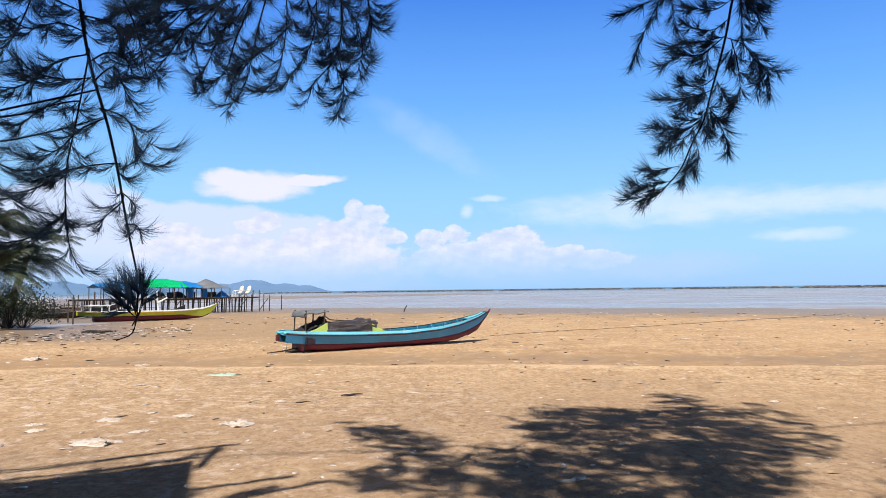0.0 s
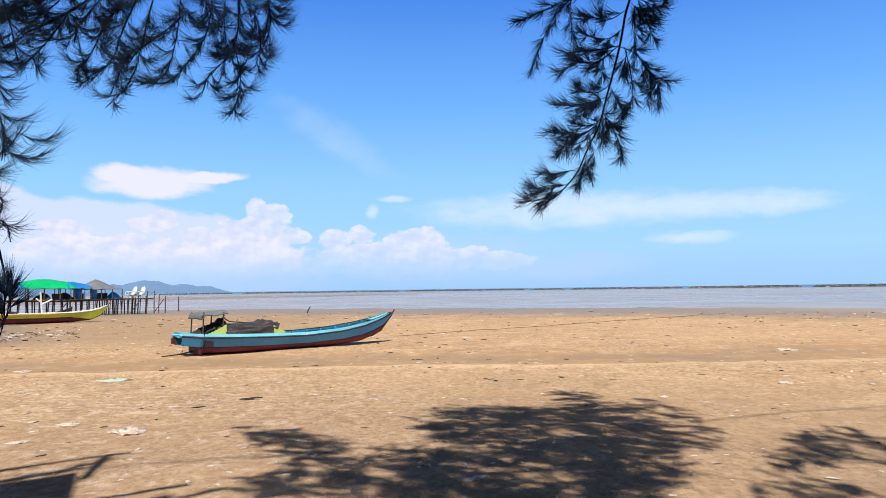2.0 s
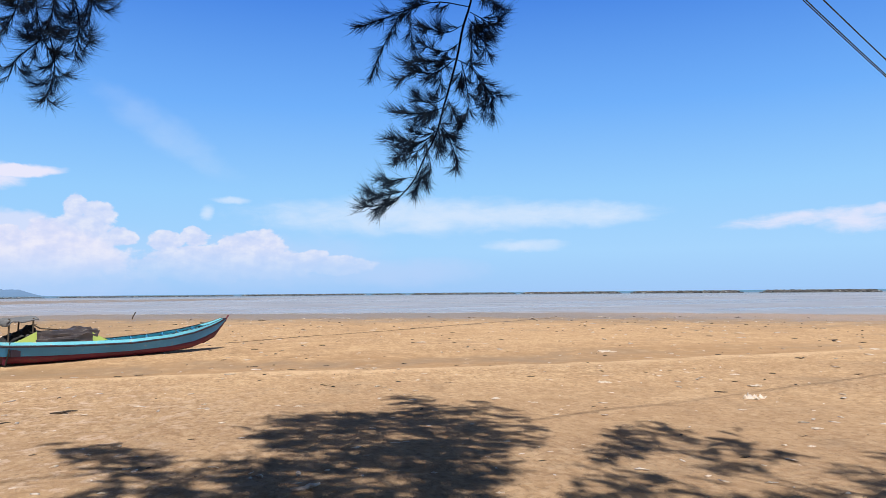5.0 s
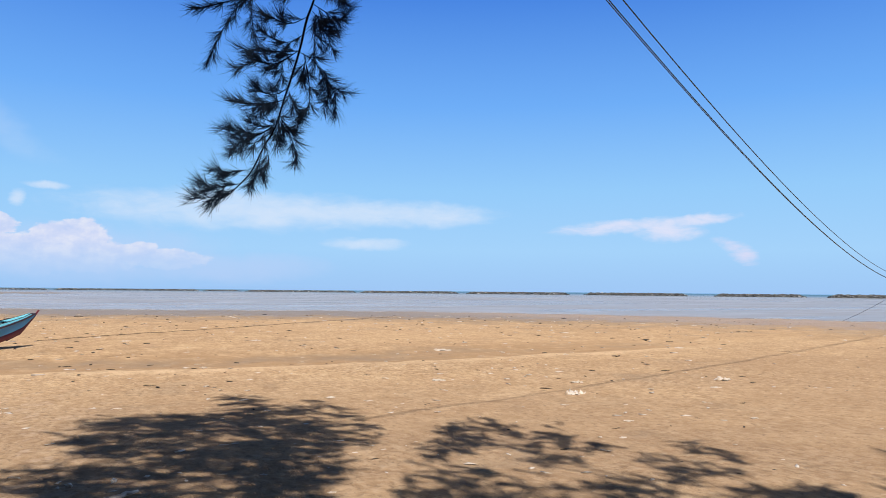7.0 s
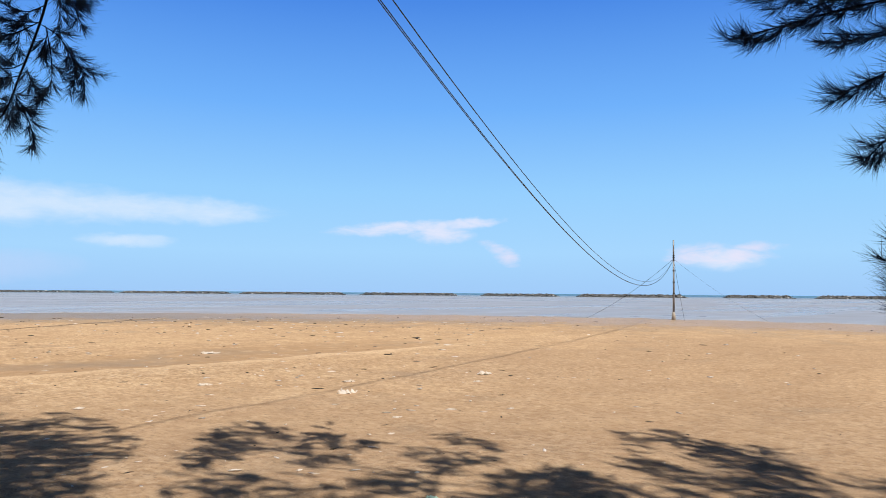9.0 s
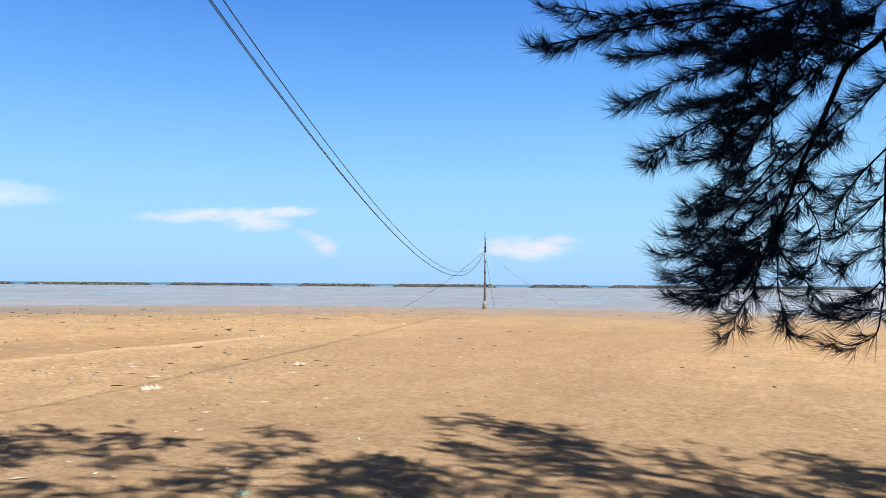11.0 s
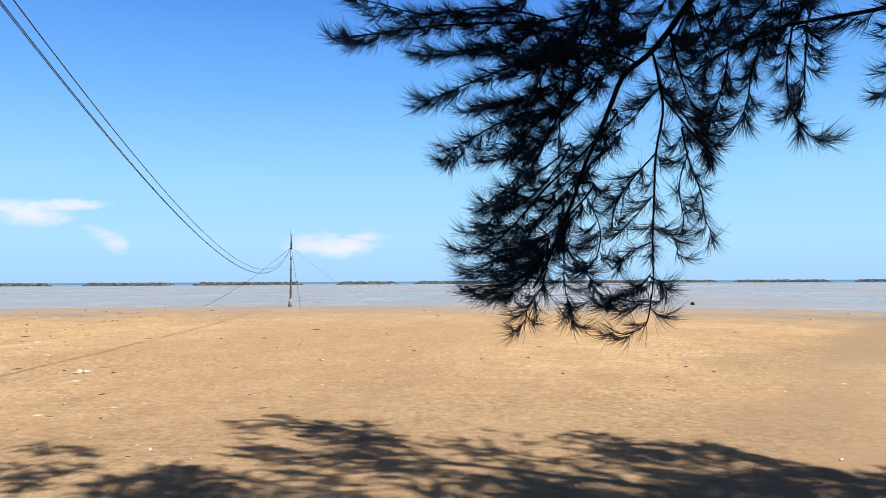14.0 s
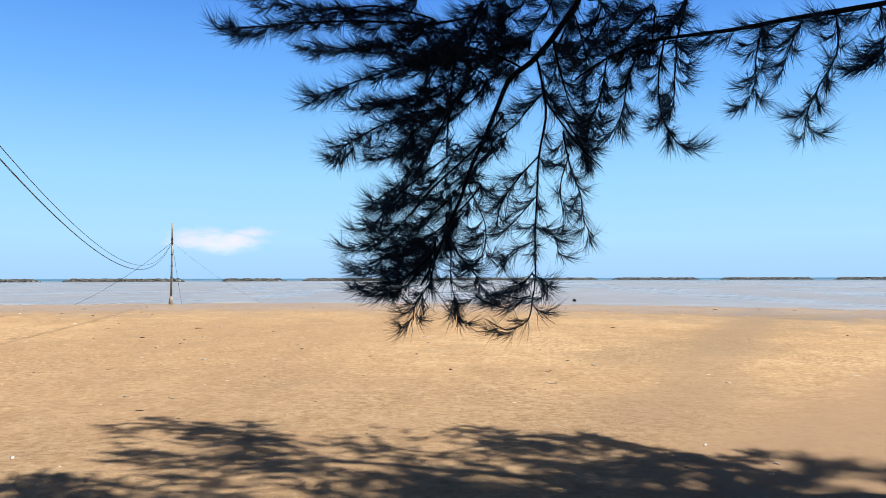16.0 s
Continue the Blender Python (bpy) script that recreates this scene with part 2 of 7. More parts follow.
    h = math_node(nt, 'ADD', math_node(nt, 'MULTIPLY', math_node(nt, 'ADD', ripple, math_node(nt, 'MULTIPLY', math_node(nt, 'ADD', fleck, clods), 0.5)), math_node(nt, 'MULTIPLY', rough_part, math_node(nt, 'SUBTRACT', 1.0, math_node(nt, 'MULTIPLY', calm, 0.85)))), math_node(nt, 'MULTIPLY', grain, 0.10))
    bump(nt, b, h, 0.9, 0.05)
    return m


def water_material():
    m, nt, b = nodes_of("shallow_sea")
    co = nt.nodes.new("ShaderNodeTexCoord").outputs["Object"]
    sep = nt.nodes.new("ShaderNodeSeparateXYZ")
    nt.links.new(co, sep.inputs[0])
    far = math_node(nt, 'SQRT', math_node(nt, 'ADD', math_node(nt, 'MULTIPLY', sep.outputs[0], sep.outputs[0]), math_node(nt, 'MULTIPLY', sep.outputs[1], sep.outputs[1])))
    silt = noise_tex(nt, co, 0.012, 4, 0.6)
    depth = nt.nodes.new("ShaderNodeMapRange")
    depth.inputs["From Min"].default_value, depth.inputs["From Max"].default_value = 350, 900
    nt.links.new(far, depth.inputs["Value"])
    base = mix_col(nt, silt, (0.27, 0.245, 0.235), (0.36, 0.325, 0.31))
    # blue-grey streaks of sky reflection, mixed into the water's colour
    drift = noise_tex(nt, stretch(nt, co, 0.012, 0.09, 1.0), 1.0, 4, 0.6, 0.5)
    base = mix_col(nt, math_node(nt, 'MULTIPLY', ramp(nt, drift, [(0.46, (0, 0, 0)), (0.6, (1, 1, 1))]), 0.15), base, (0.18, 0.20, 0.23))
    ring = nt.nodes.new("ShaderNodeCombineXYZ")
    nt.links.new(math_node(nt, 'MULTIPLY', math_node(nt, 'ARCTAN2', sep.outputs[0], sep.outputs[1]), 9.0), ring.inputs[0])
    nt.links.new(math_node(nt, 'MULTIPLY', math_node(nt, 'LOGARITHM', far, 2.718), 9.0), ring.inputs[1])
    sheen_silt = noise_tex(nt, ring.outputs[0], 1.0, 5, 0.62, 0.3)
    # pale bands are sky reflection put into the colour, brown ones silt
    base = mix_col(nt, math_node(nt, 'MULTIPLY', ramp(nt, sheen_silt, [(0.50, (0, 0, 0)), (0.62, (1, 1, 1))]), 0.40), base, (0.46, 0.45, 0.47))
    base = mix_col(nt, math_node(nt, 'MULTIPLY', ramp(nt, sheen_silt, [(0.36, (1, 1, 1)), (0.46, (0, 0, 0))]), 0.30), base, (0.27, 0.22, 0.19))
    slick = nt.nodes.new("ShaderNodeMapRange")
    slick.inputs["From Min"].default_value, slick.inputs["From Max"].default_value = 0.42, 0.62
    slick.inputs["To Min"].default_value, slick.inputs["To Max"].default_value = 0.36, 0.24
    nt.links.new(drift, slick.inputs["Value"])
    nt.links.new(slick.outputs[0], b.inputs["Roughness"])
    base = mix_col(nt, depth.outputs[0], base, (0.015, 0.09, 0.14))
    nt.links.new(base, b.inputs["Base Color"])
    b.inputs["Roughness"].default_value = 0.3
    b.inputs["IOR"].default_value = 1.33
    b.inputs["Specular IOR Level"].default_value = 0.45
    wave = noise_tex(nt, stretch(nt, co, 1.0, 1.0, 1.0), 0.9, 5, 0.6)
    bump(nt, b, wave, 0.5, 0.12)
    return m


def needle_material():
    m, nt, b = nodes_of("casuarina_needle")
    geo = nt.nodes.new("ShaderNodeNewGeometry")
    co = nt.nodes.new("ShaderNodeTexCoord").outputs["Object"]
    # canopy shade and sky tint are put into these blue-black needle colours
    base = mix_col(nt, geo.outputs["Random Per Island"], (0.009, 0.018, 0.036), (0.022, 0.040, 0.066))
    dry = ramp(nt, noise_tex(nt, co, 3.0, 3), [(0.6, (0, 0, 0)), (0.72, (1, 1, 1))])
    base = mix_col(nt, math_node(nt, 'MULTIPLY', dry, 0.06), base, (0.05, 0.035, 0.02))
    nt.links.new(base, b.inputs["Base Color"])
    b.inputs["Roughness"].default_value = 0.7
    b.inputs["Specular IOR Level"].default_value = 0.10
    return m


def hill_material():
    m, nt, b = nodes_of("hazy_wooded_hill")
    co = nt.nodes.new("ShaderNodeTexCoord").outputs["Object"]
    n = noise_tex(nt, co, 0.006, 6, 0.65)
    # the haze of distance is put into the hills' blue base colour
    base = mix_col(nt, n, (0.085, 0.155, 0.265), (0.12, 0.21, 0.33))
    nt.links.new(base, b.inputs["Base Color"])
    b.inputs["Roughness"].default_value = 1.0
    return m


def rock_material():
    """Dark wet boulders with paler dry ones among them."""
    m, nt, b = nodes_of("breakwater_rock")
    co = nt.nodes.new("ShaderNodeTexCoord").outputs["Object"]
    one = nt.nodes.new("ShaderNodeNewGeometry").outputs["Random Per Island"]
    base = ramp(nt, one, [(0.0, (0.022, 0.023, 0.027)), (0.55, (0.060, 0.060, 0.064)), (0.80, (0.20, 0.20, 0.205)), (1.0, (0.66, 0.64, 0.63))])
    fine = noise_tex(nt, co, 2.4, 5, 0.65)
    base = mix_col(nt, math_node(nt, 'MULTIPLY', fine, 0.6), base, (0.045, 0.043, 0.042))
    nt.links.new(base, b.inputs["Base Color"])
    b.inputs["Roughness"].default_value = 0.85
    bump(nt, b, fine, 0.6, 0.08)
    return m


SAND, WATER, NEEDLE, HILL = sand_material(), water_material(), needle_material(), hill_material()
# canopy shade is put into both bark colours, most into the twigs
BARK = surface("casuarina_bark", (0.022, 0.017, 0.014), 0.9, 0, 0.4, 18, bump_size=0.006)
TWIG = surface("shaded_twig_bark", (0.0075, 0.0075, 0.012), 0.9, 0, 0.4, 18, bump_size=0.004)
TWIG.node_tree.nodes["Principled BSDF"].inputs["Specular IOR Level"].default_value = 0.08
ROCK = rock_material()
ROCK_BED = surface("wet_dark_rock", (0.055, 0.055, 0.058), 0.9, 0, 0.5, 1.2, (0.18, 0.18, 0.18), 0.5, bump_size=0.05)
FOAM = surface("sea_foam", (0.55, 0.50, 0.47), 0.7, 0, 0.2, 3.0, (0.38, 0.32, 0.28), 0.6)
WOOD = surface("weathered_wood", (0.12, 0.09, 0.065), 0.85, 0, 0.4, 3.0, random_tint=0.6)
CABLE = surface("black_cable", (0.012, 0.012, 0.014), 0.6, 0, 0.2, 8)


def sky_backdrop_material():
    """Blue sky that pales towards the sea, with banks of cloud placed by bearing and height in degrees."""
    m = bpy.data.materials.new("sky_backdrop")
    m.use_nodes = True
    nt = m.node_tree
    nt.nodes.clear()
    co = nt.nodes.new("ShaderNodeTexCoord").outputs["Object"]
    sep = nt.nodes.new("ShaderNodeSeparateXYZ")
    nt.links.new(co, sep.inputs[0])
    az = math_node(nt, 'MULTIPLY', math_node(nt, 'ARCTAN2', sep.outputs[0], sep.outputs[1]), 57.2958)
    el = math_node(nt, 'MULTIPLY', math_node(nt, 'ARCSINE', math_node(nt, 'DIVIDE', sep.outputs[2], 4400.0)), 57.2958)
    comb = nt.nodes.new("ShaderNodeCombineXYZ")
    nt.links.new(az, comb.inputs[0])
    nt.links.new(el, comb.inputs[1])
    ae = comb.outputs[0]
    grad = ramp(nt, math_node(nt, 'DIVIDE', el, 26.0, clamp=True), [
        (0.0, (0.39, 0.62, 0.95)), (0.12, (0.42, 0.70, 1.0)), (0.30, (0.335, 0.645, 1.0)), (0.55, (0.18, 0.455, 0.97)), (0.85, (0.080, 0.262, 0.80))])
    fbm = noise_tex(nt, stretch(nt, ae, 1.0, 1.35, 1.0), 0.45, 8, 0.54)
    shifted = nt.nodes.new("ShaderNodeVectorMath")
    shifted.inputs[1].default_value = (-0.28, 0.36, 0.0)
    nt.links.new(ae, shifted.inputs[0])
    fbm_up = noise_tex(nt, stretch(nt, shifted.outputs[0], 1.0, 1.35, 1.0), 0.45, 8, 0.54)
    drift = noise_tex(nt, stretch(nt, ae, 0.5, 1.6, 1.0), 0.35, 6, 0.6)
    drift_b = noise_tex(nt, stretch(nt, ae, 0.6, 1.1, 1.0), 0.55, 5, 0.6, 0.4)
    waz = math_node(nt, 'ADD', az, math_node(nt, 'MULTIPLY', math_node(nt, 'SUBTRACT', drift, 0.5), 1.6))
    wel = math_node(nt, 'ADD', el, math_node(nt, 'MULTIPLY', math_node(nt, 'SUBTRACT', drift_b, 0.5), 0.8))

    def ellipse(ca, ce, ra, re, slant=0.0):
        da = math_node(nt, 'SUBTRACT', waz, ca)
        de = math_node(nt, 'SUBTRACT', math_node(nt, 'SUBTRACT', wel, ce), math_node(nt, 'MULTIPLY', da, slant))
        da, de = math_node(nt, 'DIVIDE', da, ra), math_node(nt, 'DIVIDE', de, re)
        return math_node(nt, 'SUBTRACT', 1.0, math_node(nt, 'ADD', math_node(nt, 'MULTIPLY', da, da), math_node(nt, 'MULTIPLY', de, de)))

    def union(items):
        out = None
        for it in items:
            s = ellipse(*it)
            out = s if out is None else math_node(nt, 'MAXIMUM', out, s)
        return out

    def soft(v, lo, hi):
        n = nt.nodes.new("ShaderNodeMapRange")
        n.interpolation_type = 'SMOOTHSTEP'
        n.inputs["From Min"].default_value, n.inputs["From Max"].default_value = lo, hi
        nt.links.new(v, n.inputs["Value"])
        return n.outputs[0]

    wob = math_node(nt, 'MULTIPLY', math_node(nt, 'SUBTRACT', fbm, 0.5), 2.6)
    low_fade = soft(el, 0.6, 3.6)
    # broad smooth anvil behind the heaps, then the heaps over the hills and out to sea
    anvil = soft(math_node(nt, 'ADD', union([(-20, 1.3, 17.5, 5.6), (-27, 2.0, 9.0, 6.2)]), math_node(nt, 'MULTIPLY', wob, 0.14)), 0.0, 0.17)
    anvil = math_node(nt, 'MULTIPLY', anvil, math_node(nt, 'ADD', math_node(nt, 'MULTIPLY', low_fade, 0.76), 0.04))
    heap = union([(-6.9, 6.28, 0.90, 1.05), (-5.6, 5.83, 1.21, 1.06), (-6.3, 4.63, 2.13, 1.47), (-8.1, 4.5, 1.83, 0.92), (-13.6, 5.44, 1.22, 0.82), (-14.7, 4.96, 1.44, 0.63), (-15.8, 3.25, 2.61, 1.13), (-11.3, 3.99, 1.51, 0.91), (-21.1, 3.18, 1.94, 0.95), (-20.1, 4.48, 1.98, 0.84), (-4.2, 4.17, 1.22, 0.81), (1.0, 4.3, 1.17, 0.87), (-0.9, 3.93, 1.38, 0.93), (5.8, 4.15, 1.64, 1.04), (4.1, 3.79, 1.41, 0.83), (5.2, 2.68, 2.83, 1.24), (5.6, 3.6, 2.2, 1.3), (0.6, 2.71, 3.07, 1.10), (10.1, 2.87, 1.14, 0.69), (8.9, 2.39, 2.55, 0.77), (-2.1, 2.24, 1.64, 0.54), (-12.9, 2.37, 2.98, 0.64), (-9.2, 2.85, 3.12, 1.05), (-8.5, 2.6, 6.0, 2.0), (-16, 2.4, 7.0, 1.9), (3.0, 2.2, 7.5, 1.5), (11.5, 2.2, 3.5, 0.8)])
    heap = soft(math_node(nt, 'ADD', heap, math_node(nt, 'MULTIPLY', wob, 1.0)), 0.0, 0.36)
    heap = math_node(nt, 'MULTIPLY', heap, math_node(nt, 'ADD', math_node(nt, 'MULTIPLY', soft(el, 0.9, 4.0), 0.80), 0.06))
    haze = soft(math_node(nt, 'ADD', union([(-18, 2.0, 24, 4.2), (6, 2.4, 12, 2.6), (16, 1.6, 9, 1.4)]), math_node(nt, 'MULTIPLY', wob, 0.3)), 0.0, 1.1)
    # thin high sheets
    shred = noise_tex(nt, stretch(nt, ae, 0.45, 1.5, 1.0), 0.9, 7, 0.62, 0.5)
    tatter = math_node(nt, 'ADD', math_node(nt, 'MULTIPLY', wob, 0.45), math_node(nt, 'MULTIPLY', math_node(nt, 'SUBTRACT', shred, 0.5), 1.5))
    lens_cloud = soft(math_node(nt, 'ADD', union([(-14.4, 8.0, 4.7, 1.32), (-16.2, 8.4, 2.5, 1.0), (-10.7, 8.45, 3.2, 0.50, 0.10)]), math_node(nt, 'MULTIPLY', tatter, 0.5)), -0.05, 0.70)
    sheet = soft(math_node(nt, 'ADD', union([(46.9, 5.02, 6.3, 0.68, 0.05), (50.4, 5.25, 4.6, 0.48, 0.12), (49.4, 4.62, 2.9, 0.9)]), tatter), -0.05, 1.3)
    faint = soft(math_node(nt, 'ADD', union([(54.0, 3.5, 1.6, 0.6, -0.30), (54.9, 2.9, 1.2, 0.85, -0.4), (69.6, 2.95, 3.0, 1.1), (71.8, 2.9, 3.0, 0.9), (72.6, 3.35, 2.6, 0.50, 0.08)]), math_node(nt, 'MULTIPLY', tatter, 1.3)), -0.05, 1.5)
    sheet = math_node(nt, 'MAXIMUM', math_node(nt, 'MULTIPLY', sheet, 0.86), lens_cloud)
    veil = union([(17.0, 6.0, 15.0, 1.85), (19.3, 5.5, 5.0, 1.0), (27.5, 6.0, 8.5, 1.25), (31.0, 5.9, 6.5, 1.15), (26.3, 3.62, 3.9, 0.60), (1.9, 6.05, 0.59, 0.78), (3.6, 7.1, 1.72, 0.34), (71, 2.6, 3.5, 1.0), (22, 6.0, 17, 1.1)])
    veil = soft(math_node(nt, 'ADD', veil, math_node(nt, 'MULTIPLY', tatter, 0.55)), 0.0, 1.35)
    wisp = soft(math_node(nt, 'ADD', union([(-1.0, 11.8, 6.0, 2.0, -0.55)]), math_node(nt, 'MULTIPLY', wob, 0.45)), 0.0, 1.5)
    relief = math_node(nt, 'ADD', math_node(nt, 'MULTIPLY', math_node(nt, 'SUBTRACT', fbm, fbm_up), 1.9), math_node(nt, 'ADD', math_node(nt, 'MULTIPLY', math_node(nt, 'SUBTRACT', fbm, 0.5), 0.9), 0.52))
    puff = ramp(nt, relief, [(0.15, (0.66, 0.71, 0.95)), (0.46, (0.78, 0.785, 0.96)), (0.80, (0.96, 0.91, 0.965))])
    col = mix_col(nt, math_node(nt, 'MULTIPLY', haze, 0.48), grad, (0.58, 0.70, 0.97))
    col = mix_col(nt, math_node(nt, 'MULTIPLY', wisp, 0.22), col, (0.80, 0.88, 1.0))
    col = mix_col(nt, math_node(nt, 'MULTIPLY', veil, 0.78), col, (0.80, 0.88, 1.0))
    col = mix_col(nt, math_node(nt, 'MULTIPLY', sheet, 0.88), col, (0.94, 0.88, 0.985))
    col = mix_col(nt, math_node(nt, 'MULTIPLY', faint, 0.66), col, (0.93, 0.82, 0.955))
    col = mix_col(nt, anvil, col, (0.75, 0.795, 0.985))
    col = mix_col(nt, math_node(nt, 'MULTIPLY', heap, 0.88), col, puff)
    em = nt.nodes.new("ShaderNodeEmission")
    nt.links.new(col, em.inputs["Color"])
    out = nt.nodes.new("ShaderNodeOutputMaterial")
    nt.links.new(em.outputs[0], out.inputs["Surface"])
    return m


# ---- mesh helpers ----
def part(name, bm, material, parent=None, label="", smooth=False):
    me = bpy.data.meshes.new(name)
    if smooth:
        for f in bm.faces:
            f.smooth = True
    bm.to_mesh(me)
    bm.free()
    for m in (material if isinstance(material, (list, tuple)) else [material]):
        me.materials.append(m)
    ob = new(name, me)
    if parent:
        ob.parent = parent
    return tagged(ob, label)


def array_mesh(name, verts, faces, material, parent=None, label="", smooth=False):
    """A mesh from numpy arrays of corners and of triangles or quads."""
    me = bpy.data.meshes.new(name)
    n, k = faces.shape
    me.vertices.add(len(verts))
    me.vertices.foreach_set("co", np.asarray(verts, np.float32).ravel())
    me.loops.add(n * k)
    me.loops.foreach_set("vertex_index", faces.astype(np.int32).ravel())
    me.polygons.add(n)
    me.polygons.foreach_set("loop_start", np.arange(0, n * k, k, dtype=np.int32))
    me.update(calc_edges=True)
    me.validate()
    if smooth:
        me.polygons.foreach_set("use_smooth", np.ones(n, bool))
    me.materials.append(material)
    ob = new(name, me)
    if parent:
        ob.parent = parent
    return tagged(ob, label)


def thing(name, at=(0, 0, 0), turn=0.0, label="", category="", group="", kind=""):
    ob = new(name)
    ob.matrix_world = pose(*at, 0, 0, turn)
    return tagged(ob, label, category, group, kind)


def tube(bm, pts, radii, sides=6, caps=True):
    """A round bar along pts, with a radius for each."""
    pts = [Vector(p) for p in pts]
    rings, up = [], Vector((0.13, 0.21, 0.97))
    for i, p in enumerate(pts):
        way = (pts[min(i + 1, len(pts) - 1)] - pts[max(i - 1, 0)]).normalized()
        side = way.cross(up)
        if side.length < 0.05:
            side = way.cross(Vector((1, 0, 0)))
        side.normalize()
        over = side.cross(way)
        r = float(radii[i] if isinstance(radii, (list, tuple)) else radii)
        rings.append([bm.verts.new(p + r * (math.cos(q) * side + math.sin(q) * over)) for q in (2 * math.pi * k / sides for k in range(sides))])
    for a, b in zip(rings, rings[1:]):
        for k in range(sides):
            bm.faces.new((a[k], a[(k + 1) % sides], b[(k + 1) % sides], b[k]))
    if caps:
        bm.faces.new(rings[0][::-1])
        bm.faces.new(rings[-1])


def box(bm, lo, hi, m=None):
    vs = [bm.verts.new(Vector((x, y, z)) if m is None else m @ Vector((x, y, z))) for x in (lo[0], hi[0]) for y in (lo[1], hi[1]) for z in (lo[2], hi[2])]
    for q in ((0, 1, 3, 2), (4, 6, 7, 5), (0, 4, 5, 1), (2, 3, 7, 6), (0, 2, 6, 4), (1, 5, 7, 3)):
        bm.faces.new([vs[i] for i in q])


def curve_points(pts, n):
    """n points along a smooth line through pts."""
    p = np.array(pts, float)
    k = len(p)
    ext = np.vstack([2 * p[0] - p[1], p, 2 * p[-1] - p[-2]])
    out = []
    for s in np.linspace(0, k - 1 - 1e-6, n):
        i = int(s)
        u = s - i
        a, b, c, d = ext[i:i + 4]
        out.append(0.5 * (2 * b + (c - a) * u + (2 * a - 5 * b + 4 * c - d) * u * u + (3 * b - a - 3 * c + d) * u ** 3))
    return np.array(out)


# ---- the ground and the sea ----
SHORE_AZ = [-180, -75, -55, -38, -12, 9, 29, 42, 59, 75, 100, 120, 140, 165, 180]
SHORE_R = [4000, 900, 220, 100, 90, 75, 71, 68, 65, 62, 55.5, 52, 80, 700, 4000]
SEA_Z = -0.3


def ground_z(x, y):
    """Height of the sand: level under the trees, falling gently to the sea, with a shallow pool and far sand banks."""
    x, y = np.asarray(x, float), np.asarray(y, float)
    r = np.hypot(x, y)
    az = np.degrees(np.arctan2(x, y))
    d = np.interp(az, SHORE_AZ, SHORE_R) * (1 + 0.012 * np.sin(az * 0.9) + 0.006 * np.sin(az * 3.1 + 1))
    s = np.clip((r - 0.45 * d) / (0.55 * d), 0, None)
    z = -0.3 * s ** 1.5
    z = np.maximum(z, -2.5 - r * 0.0003)
    bank = np.exp(-((r - 300 - 2.0 * az) / 75) ** 2) * np.clip((14 - az) / 14, 0, 1) * np.clip((az + 75) / 20, 0, 1)
    z = np.where(r > 1.6 * d, np.minimum(z + bank * 4.0, -0.262 + 0.05 * np.sin(r * 0.06 + az * 0.4) * np.sin(az * 1.3 + r * 0.02)), z)
    pool = 1.5 * np.exp(-(((x + 24.1) / 2.8) ** 2 + ((y - 46.5) / 5.0) ** 2)) + 1.3 * np.exp(-(((x + 33) / 6) ** 2 + ((y - 57) / 4.0) ** 2))
    z = z - 0.36 * np.clip(pool, 0, 1)
    # bare mud flat beside the jetty
    mud = np.clip((-24.5 - az) / 2.0, 0, 1) * np.clip((r - 59) / 5, 0, 1) * np.clip((240 - r) / 60, 0, 1)
    z = np.maximum(z, -0.62 + 0.42 * mud + 0.05 * np.sin(x * 0.35 + 0.2 * y) * np.sin(y * 0.13) * mud)
    # old tide lines: low steps that run along the beach
    line = y - 17.0 - np.maximum(x, 0) * (0.0085 * x - 0.22)
    z = z + 0.035 * np.exp(-(line / 0.5) ** 2) * np.clip(1.6 - np.abs(x - 2) / 16, 0, 1) - 0.05 * np.exp(-((line - 2.2) / 1.6) ** 2) * np.clip(1.6 - np.abs(x - 2) / 16, 0, 1)
    line = y + 0.20 * x - 30.5 - 0.5 * np.sin(x * 0.21) - 0.25 * np.sin(x * 0.57 + 1)
    z = z + 0.03 * np.exp(-(line / 0.6) ** 2) * np.clip(1 - np.abs(x - 2) / 45, 0, 1)
    near = np.clip(1 - (r - 25) / 60, 0, 1)
    z = z + near * (0.018 * np.sin(x * 0.9 + 0.6 * np.sin(y * 0.7)) * np.sin(y * 0.8 + 0.4 * x) + 0.01 * np.sin(x * 2.3 + y * 1.1) * np.sin(y * 2.9 - x * 0.7))
    return z


def floor_at(x, y):
    return float(ground_z(x, y))


